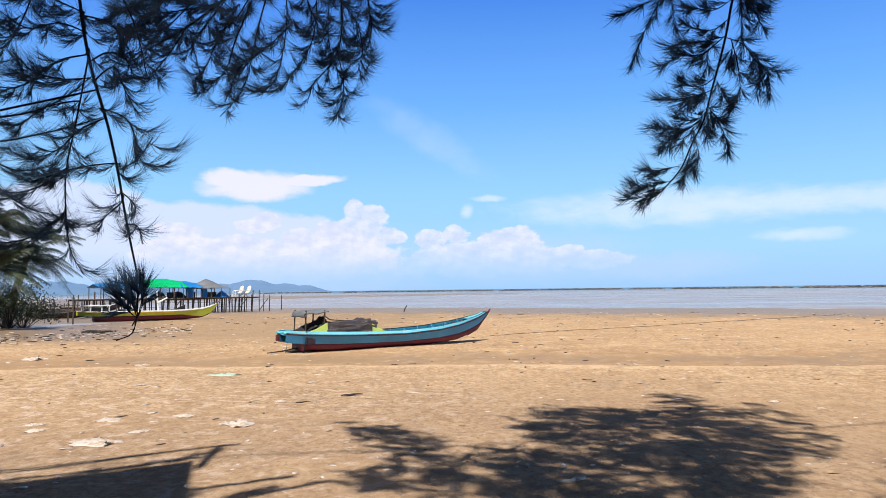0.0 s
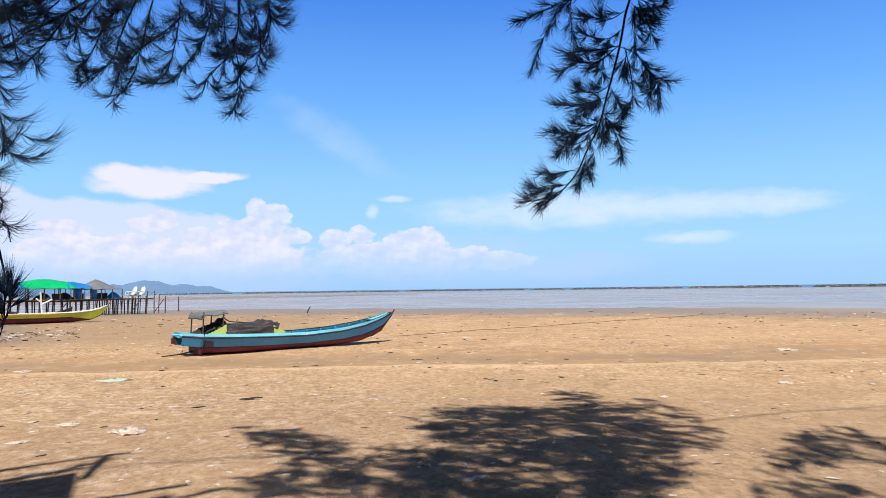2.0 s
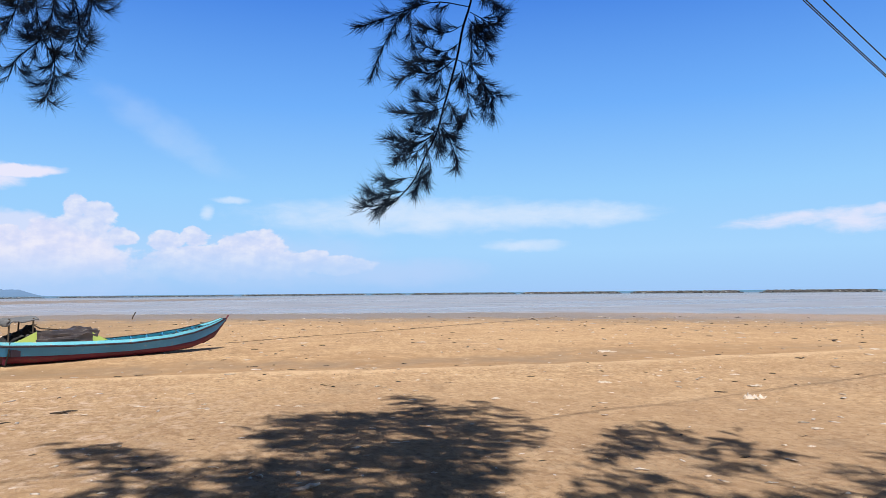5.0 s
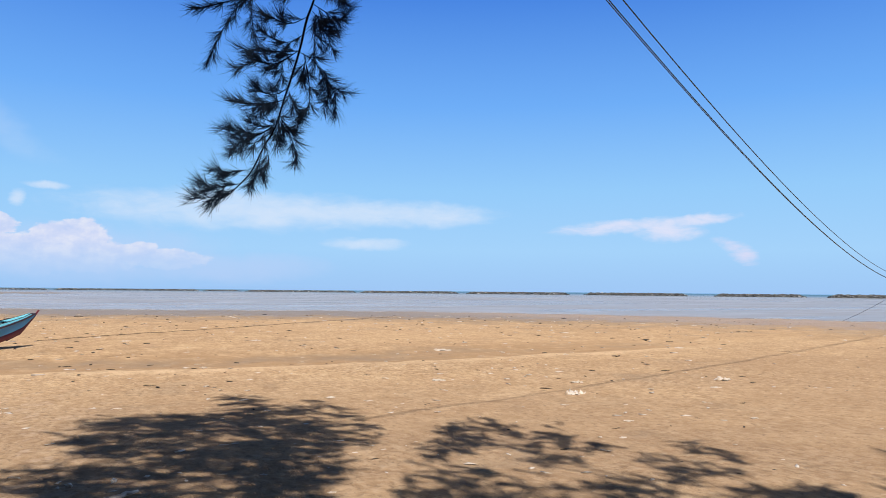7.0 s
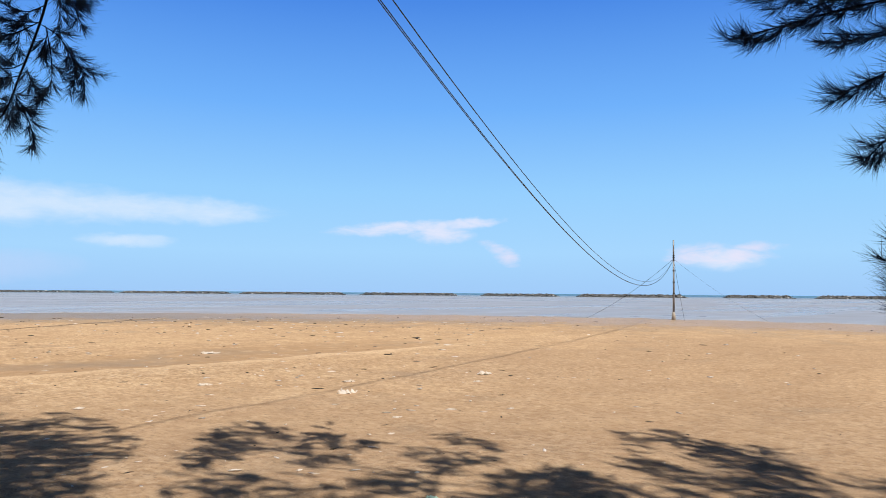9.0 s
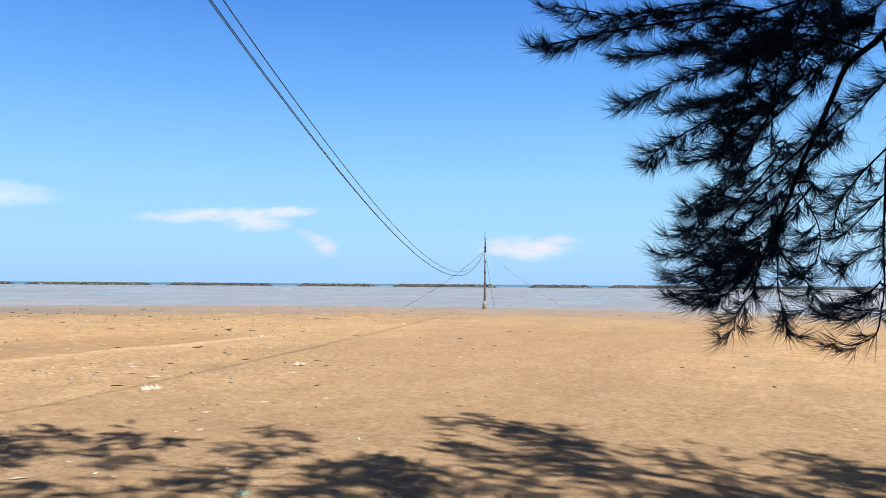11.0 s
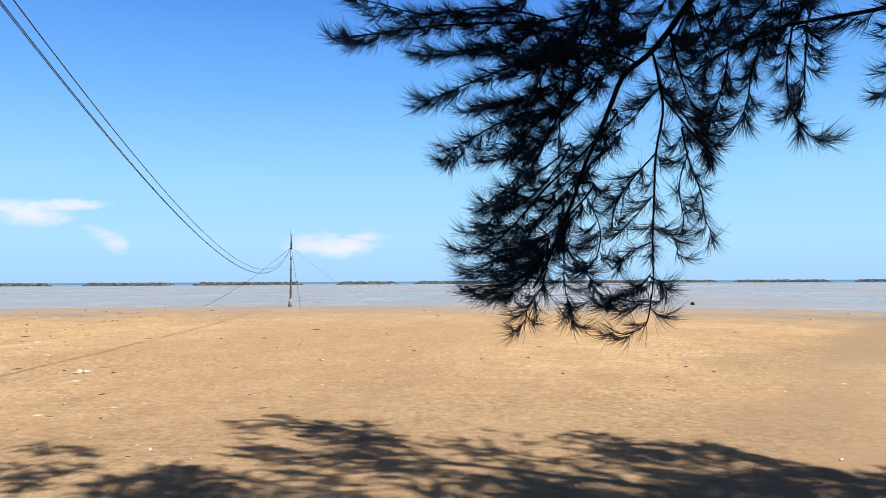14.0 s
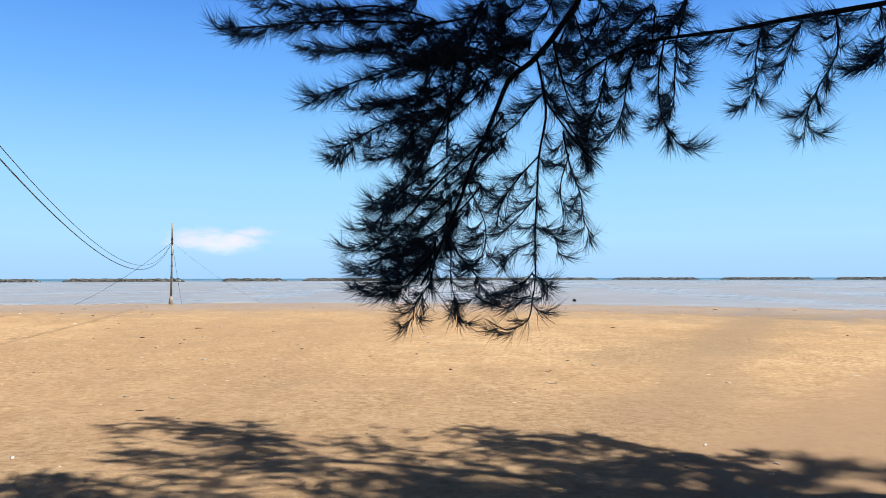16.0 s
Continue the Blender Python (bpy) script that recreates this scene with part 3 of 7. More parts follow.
def build_ground():
    view = np.radians(np.linspace(-40, 125, 530))
    rest = np.radians(np.linspace(125, 320, 60))[1:-1]
    ang = np.concatenate([view, rest])
    rad = [0.002, 0.2]
    while rad[-1] < 4600:
        r = rad[-1]
        rad.append(r + (0.10 if r < 5 else 0.03 * r if r > 12 else 0.05 + 0.012 * r))
    rad = np.array(rad)
    A, R = np.meshgrid(ang, rad)
    X, Y = R * np.sin(A), R * np.cos(A)
    Z = ground_z(X, Y)
    rough = np.array([noise.fractal(Vector((x * 2.2, y * 2.2, 0.0)), 1.0, 2.1, 4) if rr < 30 else 0.0 for x, y, rr in zip(X.ravel(), Y.ravel(), R.ravel())]).reshape(X.shape)
    Z = Z + 0.011 * rough * np.clip((30 - R) / 15, 0, 1)
    n, k = R.shape
    verts = np.stack([X, Y, Z], -1).reshape(-1, 3)
    i, j = np.meshgrid(np.arange(n - 1), np.arange(k), indexing='ij')
    q = np.stack([i * k + j, i * k + (j + 1) % k, (i + 1) * k + (j + 1) % k, (i + 1) * k + j], -1).reshape(-1, 4)[:, ::-1]
    verts = np.vstack([verts, [[0, 0, 0]]])
    ob = array_mesh("ground", verts, q, SAND, smooth=True)
    return tagged(ob, "wide tan sandy beach with ripples and tide lines", "beach", kind="structure")


def build_sea():
    ang = np.radians(np.linspace(-80, 168, 160))
    rad = np.concatenate([np.linspace(30, 120, 30), np.geomspace(125, 4650, 60)])
    A, R = np.meshgrid(ang, rad)
    verts = np.stack([R * np.sin(A), R * np.cos(A), np.full(R.shape, SEA_Z)], -1).reshape(-1, 3)
    n, k = R.shape
    i, j = np.meshgrid(np.arange(n - 1), np.arange(k - 1), indexing='ij')
    q = np.stack([i * k + j, i * k + j + 1, (i + 1) * k + j + 1, (i + 1) * k + j], -1).reshape(-1, 4)[:, ::-1]
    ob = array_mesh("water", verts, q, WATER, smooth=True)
    return tagged(ob, "calm silty grey-blue shallow sea", "sea", kind="structure")


def build_foam():
    """The thin pale line where the small waves end on the sand."""
    rng = np.random.default_rng(5)
    az = np.linspace(-30, 126, 900)
    r = np.linspace(30, 130, 1200)
    A, R = np.meshgrid(np.radians(az), r, indexing='ij')
    deep = ground_z(R * np.sin(A), R * np.cos(A)) < SEA_Z - 0.004
    edge = r[np.argmax(deep, axis=1)]
    wide = 0.10 + 0.22 * np.array([max(0.0, 0.5 + noise.fractal(Vector((a * 0.9, 3.0, 0)), 0.8, 2, 4)) for a in az])
    a = np.radians(az)
    rows = [np.stack([(edge + o * wide) * np.sin(a), (edge + o * wide) * np.cos(a), np.full(len(a), SEA_Z + h)], -1) for o, h in ((-0.2, 0.012), (0.4, 0.028), (1.2, 0.006))]
    v = np.array(rows)
    n, k = v.shape[:2]
    i, j = np.meshgrid(np.arange(n - 1), np.arange(k - 1), indexing='ij')
    q = np.stack([i * k + j, i * k + j + 1, (i + 1) * k + j + 1, (i + 1) * k + j], -1).reshape(-1, 4)[:, ::-1]
    tagged(array_mesh("foam", v.reshape(-1, 3), q, FOAM, smooth=True), "thin pale line of foam along the water's edge", "foam", kind="stuff")


def build_sky_backdrop():
    az = np.radians(np.linspace(-75, 165, 121))
    el = np.radians(np.linspace(-0.6, 26, 25))
    A, E = np.meshgrid(az, el)
    r = 4400.0
    verts = np.stack([r * np.cos(E) * np.sin(A), r * np.cos(E) * np.cos(A), r * np.sin(E)], -1).reshape(-1, 3)
    n, k = A.shape
    i, j = np.meshgrid(np.arange(n - 1), np.arange(k - 1), indexing='ij')
    q = np.stack([i * k + j, i * k + j + 1, (i + 1) * k + j + 1, (i + 1) * k + j], -1).reshape(-1, 4)
    ob = array_mesh("backdrop", verts, q, sky_backdrop_material(), smooth=True)
    ob.location.z = 1.75
    return tagged(ob, "blue sky with heaped white clouds", "sky", kind="structure")


ground = build_ground()
build_sea()
build_foam()
build_sky_backdrop()


def build_hills():
    """Two hazy ridges across the bay, seen beyond the jetty."""
    for name, base_r, peaks in (("hill", 3900, ((-14.7, 67, 2.3), (-12.3, 47, 1.9), (-10.8, 37, 1.4), (-17.0, 48, 2.0), (-20.9, 70, 1.9), (-24, 48, 3.0))), ("hill", 3700, ((-28.0, 62, 3.2), (-33, 70, 3.5), (-38, 60, 4)))):
        az = np.linspace(-45, -6.5, 240)
        rows = []
        h = np.zeros_like(az)
        for c, hh, w in peaks:
            h = np.maximum(h, hh * np.exp(-((az - c) / w) ** 2 * 0.9))
        h = h + np.array([noise.fractal(Vector((a * 1.7, base_r, 0)), 0.9, 2, 5) for a in az]) * 5 * np.clip(h / 30, 0, 1) - 4
        for f, dr in ((0, -500), (0.5, -250), (0.85, -90), (1, 0), (0.6, 200), (0, 400)):
            rr = base_r + dr
            rows.append(np.stack([rr * np.sin(np.radians(az)), rr * np.cos(np.radians(az)), np.where(f == 0, -3.0, h * f * rr / base_r)], -1))
        v = np.array(rows)
        n, k = v.shape[:2]
        i, j = np.meshgrid(np.arange(n - 1), np.arange(k - 1), indexing='ij')
        q = np.stack([i * k + j, i * k + j + 1, (i + 1) * k + j + 1, (i + 1) * k + j], -1).reshape(-1, 4)[:, ::-1]
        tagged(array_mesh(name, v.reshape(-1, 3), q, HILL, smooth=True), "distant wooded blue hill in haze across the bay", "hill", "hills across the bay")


build_hills()


# ---- breakwaters of loose rock ----
def boulder_mesh():
    bm = bmesh.new()
    bmesh.ops.create_icosphere(bm, subdivisions=1, radius=1)
    v = np.array([x.co[:] for x in bm.verts])
    f = np.array([[x.index for x in q.verts] for q in bm.faces])
    bm.free()
    return v, f


BOULDER_V, BOULDER_F = boulder_mesh()


def breakwater(az0, az1, r0, r1, top):
    rng = np.random.default_rng(int(az0 * 10) + 500)
    p0 = np.array([r0 * math.sin(radians(az0)), r0 * math.cos(radians(az0))])
    p1 = np.array([r1 * math.sin(radians(az1)), r1 * math.cos(radians(az1))])
    length = np.linalg.norm(p1 - p0)
    way = (p1 - p0) / length
    side = np.array([-way[1], way[0]])
    n = int(min(length * 4.0, 1300))
    V, F, c = [], [], 0
    # a rough mound under the loose rocks
    m = max(6, int(length / 1.6))
    ring = []
    for i in range(m + 1):
        s = length * i / m
        end = min(1, min(s, length - s) / 4 + 0.05)
        for w, h in ((-1.1, -0.6), (-0.55, 0.72), (0.0, 0.9), (0.55, 0.72), (1.1, -0.6)):
            p = p0 + way * (s + rng.uniform(-0.4, 0.4)) + side * w * 4
            ring.append([p[0], p[1], SEA_Z + (top * h * rng.uniform(0.8, 1.08) * end if h > 0 else -0.5)])
    V.append(np.array(ring))
    quads = [(i * 5 + j, i * 5 + j + 1, i * 5 + j + 6, i * 5 + j + 5) for i in range(m) for j in range(4)]
    F.append(np.array([t for a0, a1, a2, a3 in quads for t in ((a0, a1, a2), (a0, a2, a3))]))
    c = len(ring)
    for i in range(n):
        s = rng.uniform(0, length)
        w = rng.uniform(-1, 1)
        end = min(1, min(s, length - s) / 5 + 0.25)
        z = SEA_Z + top * (1 - w ** 4) * end * rng.uniform(0.5, 0.95) - 0.35
        p = p0 + way * s + side * w * 4
        size = rng.uniform(0.45, 0.85) * np.array([1.3, 1.0, 0.75])
        a = rng.uniform(0, 6.28)
        rot = np.array([[math.cos(a), -math.sin(a), 0], [math.sin(a), math.cos(a), 0], [0, 0, 1]])
        v = (BOULDER_V * rng.uniform(0.75, 1.2, (len(BOULDER_V), 1)) * size) @ rot.T
        V.append(v + [p[0], p[1], z])
        F.append(BOULDER_F + c)
        c += len(v)
    ob = array_mesh("breakwater", np.vstack(V), np.vstack(F), ROCK)
    ob.data.materials.append(ROCK_BED)
    for q in range(len(F[0])):
        ob.data.polygons[q].material_index = 1
    return tagged(ob, "low grey breakwater of heaped rocks standing in the sea", "breakwater", "row of breakwaters", "stuff")


for row in ((-14.5, -8.7, 690, 690, 1.0), (-8.0, 4.0, 700, 720, 1.2), (4.4, 13.9, 720, 720, 1.6), (14.2, 16.9, 700, 700, 1.4), (17.3, 25.6, 640, 620, 1.6), (26.0, 33.6, 590, 570, 1.9),
            (34.3, 42.2, 545, 530, 2.0), (43.4, 50.9, 520, 510, 2.1), (52.8, 58.8, 505, 495, 2.15), (60.2, 68.2, 470, 480, 2.3), (70.9, 75.4, 500, 520, 2.4), (76.8, 83.3, 530, 550, 2.4),
            (85.5, 95.0, 590, 620, 2.4), (96.0, 99.6, 660, 670, 2.4), (100.8, 107.0, 680, 690, 2.4), (108.5, 114.6, 690, 690, 2.4), (115.9, 126, 670, 660, 2.4)):
    breakwater(*row)

# ---- pole at the water's edge, cables ----
POLE = (56.1, 23.4)


def polar(az, r):
    return r * math.sin(radians(az)), r * math.cos(radians(az))


BLUE = surface("worn_blue_paint", (0.042, 0.245, 0.48), 0.5, 0, 0.2, 3.0, (0.22, 0.28, 0.32), 0.0)
AQUA = surface("turquoise_paint", (0.17, 0.55, 0.68), 0.5, 0, 0.15, 4.0, (0.5, 0.55, 0.52), 0.2)
MAROON = surface("maroon_bottom_paint", (0.125, 0.011, 0.027), 0.6, 0, 0.3, 3.0, (0.09, 0.04, 0.045), 0.15)
DARK_RAIL = surface("dark_rail_paint", (0.028, 0.017, 0.030), 0.6, 0, 0.3, 6.0)
LIME = surface("lime_paint", (0.44, 0.56, 0.13), 0.5, 0, 0.12, 4.0, (0.4, 0.45, 0.2), 0.2)
OLIVE_LIME = surface("faded_lime_paint", (0.50, 0.56, 0.04), 0.5, 0, 0.15, 4.0, (0.42, 0.42, 0.08), 0.3)
YELLOW = surface("yellow_paint", (0.72, 0.50, 0.05), 0.5, 0, 0.15, 4.0, (0.5, 0.35, 0.1), 0.2)
TARP_GREY = surface("grey_tarpaulin", (0.062, 0.052, 0.055), 0.45, 0, 0.3, 3.0, (0.11, 0.095, 0.095), 0.3, 0.004)
ROOF_GREY = surface("faded_grey_canvas", (0.17, 0.18, 0.20), 0.75, 0, 0.2, 5.0)
GREEN_TARP = surface("green_tarpaulin", (0.005, 0.48, 0.16), 0.5, 0, 0.15, 1.5)
BLUE_TARP = surface("blue_tarpaulin", (0.02, 0.22, 0.62), 0.5, 0, 0.25, 1.5)
WHITE_PAINT = surface("white_paint", (0.75, 0.74, 0.71), 0.5, 0, 0.08, 3.0, (0.5, 0.46, 0.4), 0.2)
WHITE_PLASTIC = surface("white_plastic", (0.68, 0.59, 0.52), 0.5, 0, 0.22, 5.0, (0.48, 0.36, 0.25), 0.6)
MINT = surface("mint_plastic_sheet", (0.46, 0.66, 0.54), 0.5, 0, 0.12, 9.0, (0.45, 0.42, 0.32), 0.4)
BLACK = surface("black_rubber", (0.015, 0.015, 0.016), 0.7, 0, 0.3, 8.0)
CONCRETE = surface("pale_concrete", (0.42, 0.37, 0.32), 0.9, 0, 0.2, 6.0)
PALM_LEAF = surface("palm_leaf", (0.024, 0.040, 0.020), 0.5, 0, 0.5, 1.0, (0.11, 0.13, 0.05), 0.25)
SHRUB_LEAF = surface("shrub_leaf", (0.030, 0.045, 0.016), 0.5, 0, 0.6, 1.0, (0.13, 0.15, 0.07), 0.25)
PALM_TRUNK = surface("palm_trunk", (0.17, 0.145, 0.115), 0.9, 0, 0.4, 9.0, (0.08, 0.065, 0.05), 0.5, 0.01)
DRIFT = surface("dark_driftwood", (0.045, 0.032, 0.024), 0.9, 0, 0.4, 12.0, (0.12, 0.09, 0.07), 0.3)
STEEL = surface("galvanised_pipe", (0.26, 0.26, 0.27), 0.5, 0.3, 0.25, 5.0, (0.14, 0.08, 0.05), 0.35)
THATCH = surface("dry_thatch", (0.22, 0.16, 0.09), 0.95, 0, 0.4, 14.0)


# ---- boats ----
def lerp_table(table, x):
    xs = [r[0] for r in table]
    return [float(np.interp(x, xs, [r[i] for r in table])) for i in range(1, len(table[0]))]


def strip(bm, rows, flip=False):
    """Joins rows of points into a skin."""
    vs = [[bm.verts.new(p) for p in row] for row in rows]
    for a, b in zip(vs, vs[1:]):
        for k in range(len(a) - 1):
            q = (a[k], a[k + 1], b[k + 1], b[k])
            try:
                bm.faces.new(q[::-1] if flip else q)
            except ValueError:
                pass


def thick(ob, t):
    m = ob.modifiers.new("thickness", 'SOLIDIFY')
    m.thickness, m.offset = t, -1.0
    return ob


def hull_parts(boat, table, n, split, aft, mats, rail_r, deck_drop):
    """A long, narrow wooden hull. table: station, half beam, keel height, gunwale height; split: where the bottom paint ends, as a share of the depth."""
    bottom, side_paint, rail_mat, deck_mat, strake_mat = mats if len(mats) == 5 else (*mats, mats[2])
    split = split if callable(split) else (lambda x, share=split: share)
    x0, x1 = table[0][0], table[-1][0]
    bm = bmesh.new()
    rows = []
    for x in np.linspace(max(aft, x0), x1, n):
        hb, k, g = lerp_table(table, x)
        zp = k + split(x) * (g - k)
        rows.append([(x, -0.82 * hb, zp), (x, -0.70 * hb, k + 0.30 * (zp - k)), (x, -0.35 * hb, k + 0.06 * (zp - k)), (x, 0, k), (x, 0.35 * hb, k + 0.06 * (zp - k)), (x, 0.70 * hb, k + 0.30 * (zp - k)), (x, 0.82 * hb, zp)])
    strip(bm, rows)
    bm.faces.new([v for v in bm.verts][:7])
    thick(part("hull_bottom", bm, bottom, boat, smooth=True), 0.025)
    for s in (-1, 1):
        bm = bmesh.new()
        rows = []
        for x in np.linspace(x0, x1, n):
            hb, k, g = lerp_table(table, x)
            zp = k + split(x) * (g - k) if x > aft else g - 0.24
            rows.append([(x, s * 0.82 * hb, zp), (x, s * 0.905 * hb, 0.5 * (zp + g)), (x, s * hb, g)])
        strip(bm, rows, s > 0)
        thick(part("topside", bm, side_paint, boat), 0.03)
        bm = bmesh.new()
        tube(bm, [(x, s * (hb + 0.012), g + 0.005) for x, (hb, k, g) in ((x, lerp_table(table, x)) for x in np.linspace(x0, x1, n))], rail_r, 6)
        part("gunwale_rail", bm, rail_mat, boat, smooth=True)
        bm = bmesh.new()
        tube(bm, [(x, s * (0.825 * hb + 0.010), k + split(x) * (g - k)) for x, (hb, k, g) in ((x, lerp_table(table, x)) for x in np.linspace(max(aft, x0) + 0.02, x1 - 0.05, n))], rail_r * 0.6, 5)
        part("rubbing_strake", bm, strake_mat, boat, smooth=True)
    bm = bmesh.new()
    strip(bm, [[(x, -0.93 * hb, g - deck_drop), (x, 0, g - deck_drop - 0.03), (x, 0.93 * hb, g - deck_drop)] for x, (hb, k, g) in ((x, lerp_table(table, x)) for x in np.linspace(x0 + 0.02, x1 - 0.05, n))])
    thick(part("deck", bm, deck_mat, boat, smooth=True), 0.02)


def draped(bm, x0, x1, y0, y1, height, seed, nx=26, ny=16, rough=0.05):
    """A crumpled cover lying over something."""
    rows = []
    for i in range(nx):
        row = []
        for j in range(ny):
            u, v = i / (nx - 1), j / (ny - 1)
            n1 = noise.fractal(Vector((u * 4 + seed, v * 3, 0.3)), 0.9, 2.1, 4)
            n2 = noise.fractal(Vector((u * 3, v * 4 + seed, 5.1)), 0.9, 2.1, 3)
            fold = 0.35 * math.sin(23 * u + 5 * v + 6 * n2) * rough
            row.append((x0 + (x1 - x0) * u + 0.05 * n2, y0 + (y1 - y0) * v + 0.04 * n1, height(u, v) + rough * n1 + fold))
        rows.append(row)
    strip(bm, rows, True)


def blue_boat():
    boat = thing("fishing_boat", (-3.97, 21.36, floor_at(-3.97, 21.36) - 0.01), 32.2, "blue wooden fishing boat with maroon bottom aground on sand", "boat", "beached boats")
    boat.scale.x = 0.972
    table = [(-0.80, 0.32, 0.34, 0.55), (-0.30, 0.50, 0.03, 0.50), (0.6, 0.62, 0.0, 0.46), (1.5, 0.68, 0.0, 0.43), (3.0, 0.66, 0.0, 0.41), (4.3, 0.56, 0.03, 0.48), (5.2, 0.42, 0.10, 0.60), (5.75, 0.28, 0.25, 0.72), (6.15, 0.16, 0.42, 0.82), (6.60, 0.02, 0.90, 0.97)]
    hull_parts(boat, table, 48, 0.50, -0.30, (MAROON, BLUE, DARK_RAIL, AQUA), 0.030, 0.02)
    # stem post at the bow
    bm = bmesh.new()
    tube(bm, [(5.75, 0, 0.24), (6.15, 0, 0.41), (6.58, 0, 0.88), (6.74, 0, 1.08)], [0.03, 0.035, 0.035, 0.025], 6)
    part("stem_post", bm, MAROON, boat, smooth=True)

    def top_of(x):
        return lerp_table(table, x)

    # washboard above the rail, pale turquoise
    for s in (-1, 1):
        bm = bmesh.new()
        strip(bm, [[(x, s * 0.97 * top_of(x)[0], top_of(x)[2]), (x, s * 0.90 * top_of(x)[0], top_of(x)[2] + 0.10 - 0.05 * max(0, x - 5) / 1.6)] for x in np.linspace(-0.78, 6.45, 26)], s > 0)
        thick(part("washboard", bm, AQUA, boat), 0.025)
        bm = bmesh.new()
        tube(bm, [(x, s * 0.89 * top_of(x)[0], top_of(x)[2] + 0.105 - 0.05 * max(0, x - 5) / 1.6) for x in np.linspace(2.2, 6.5, 14)], 0.016, 5)
        part("inner_rail", bm, DARK_RAIL, boat)
    bm = bmesh.new()
    strip(bm, [[(x, -0.85 * top_of(x)[0], top_of(x)[2] + 0.05), (x, 0.85 * top_of(x)[0], top_of(x)[2] + 0.05)] for x in (5.75, 5.95, 6.2, 6.45)])
    thick(part("foredeck", bm, AQUA, boat), 0.02)
    # ribs across the open forward half
    for x in (2.6, 3.1, 3.6, 4.1, 4.6, 5.1, 5.55):
        hb, k, g = top_of(x)
        bm = bmesh.new()
        tube(bm, [(x, -0.90 * hb, g + 0.08), (x, -0.80 * hb, g + 0.01), (x, 0, g + 0.005), (x, 0.80 * hb, g + 0.01), (x, 0.90 * hb, g + 0.08)], 0.03, 5)
        part("rib", bm, BLUE, boat)
    for s in (-1, 1):
        # coaming boards, lime where they rise to the cover
        for prof in ([(-0.30, 0.52), (0.06, 0.66), (0.42, 0.84)], [(1.90, 0.76), (2.10, 0.64), (2.40, 0.50)]):
            bm = bmesh.new()
            strip(bm, [[(x, s * min(0.52, 0.86 * top_of(x)[0]), 0.47), (x, s * min(0.47, 0.80 * top_of(x)[0]), z)] for x, z in prof], s > 0)
            thick(part("coaming", bm, LIME, boat, "lime green coaming board"), 0.025)
        # horns of the stern deck
        bm = bmesh.new()
        tube(bm, [(-0.86, s * 0.29, 0.56), (-0.50, s * 0.38, 0.55), (-0.10, s * 0.46, 0.52)], 0.05, 4)
        part("stern_horn", bm, AQUA, boat)
        for x in (-0.26, 0.33):
            bm = bmesh.new()
            tube(bm, [(x, s * 0.45, 0.42), (x + 0.03, s * 0.43, 1.20)], 0.022, 6)
            part("roof_post", bm, WOOD, boat)
    bm = bmesh.new()
    box(bm, (-0.87, 0.22, 0.33), (-0.79, 0.36, 0.50))
    part("stern_cap", bm, MAROON, boat)
    bm = bmesh.new()
    draped(bm, -0.30, 0.46, -0.50, 0.50, lambda u, v: 1.25 - 0.08 * (2 * v - 1) ** 2 - 0.16 * max(0, 0.16 - u) / 0.16 - 0.05 * math.sin(math.pi * min(1, u * 1.1)), 2.0, 18, 10, 0.02)
    thick(part("roof", bm, ROOF_GREY, boat, "sagging grey canvas roof", True), 0.03)
    bm = bmesh.new()
    draped(bm, -0.34, -0.26, -0.48, 0.48, lambda u, v: 1.02 + 0.16 * u, 4.0, 4, 10, 0.02)
    thick(part("roof_valance", bm, ROOF_GREY, boat, "", True), 0.04)
    bm = bmesh.new()
    # sheet pulled over a box: flared top, folds along its length, open ends hanging down
    prof = [(-0.55, 0.43), (-0.53, 0.54), (-0.50, 0.65), (-0.48, 0.75), (-0.43, 0.82), (-0.30, 0.845), (-0.1, 0.85), (0.1, 0.855), (0.30, 0.85), (0.43, 0.82), (0.48, 0.72), (0.55, 0.43)]
    prof = [(y0 + (y1 - y0) * q / 3, z0 + (z1 - z0) * q / 3) for (y0, z0), (y1, z1) in zip(prof, prof[1:]) for q in range(3)] + prof[-1:]
    rows = []
    for i in range(44):
        u = i / 43
        row = []
        for k, (y, z) in enumerate(prof):
            f = (z - 0.43) / 0.42
            x = (0.46 - 0.16 * f) + u * ((1.94 + 0.20 * f) - (0.46 - 0.16 * f))
            fold = 0.075 * noise.fractal(Vector((u * 1.5 + 0.05 * k, k * 0.42, 3.0)), 0.8, 2.1, 3) + 0.018 * noise.noise(Vector((u * 11, k * 0.3, 8.0)))
            peak = 0.06 * math.exp(-((u - 0.82) / 0.07) ** 2) * f - 0.03 * math.sin(math.pi * u) * f
            row.append((x + 0.02 * noise.noise(Vector((u * 5, k / 3, 1.0))), y * (1 + 0.9 * fold), z + fold * f + peak))
        rows.append(row)
    strip(bm, rows, True)
    thick(part("cover", bm, TARP_GREY, boat, "crumpled dark grey tarpaulin cover"), 0.015)
    bm = bmesh.new()
    tube(bm, [(0.33, -0.42, 1.04), (0.52, -0.44, 0.92), (1.0, -0.45, 0.87)], 0.02, 5)
    part("cover_pole", bm, WOOD, boat)
    bm = bmesh.new()
    draped(bm, -0.42, 0.46, -0.42, 0.40, lambda u, v: 0.52 + (0.08 + 0.42 * u) * (1 - 0.45 * abs(2 * v - 1) ** 2) * min(1, 6 * u + 0.2), 3.0, 18, 12, 0.05)
    thick(part("engine_cover", bm, BLACK, boat, "black sheet over the engine"), 0.02)
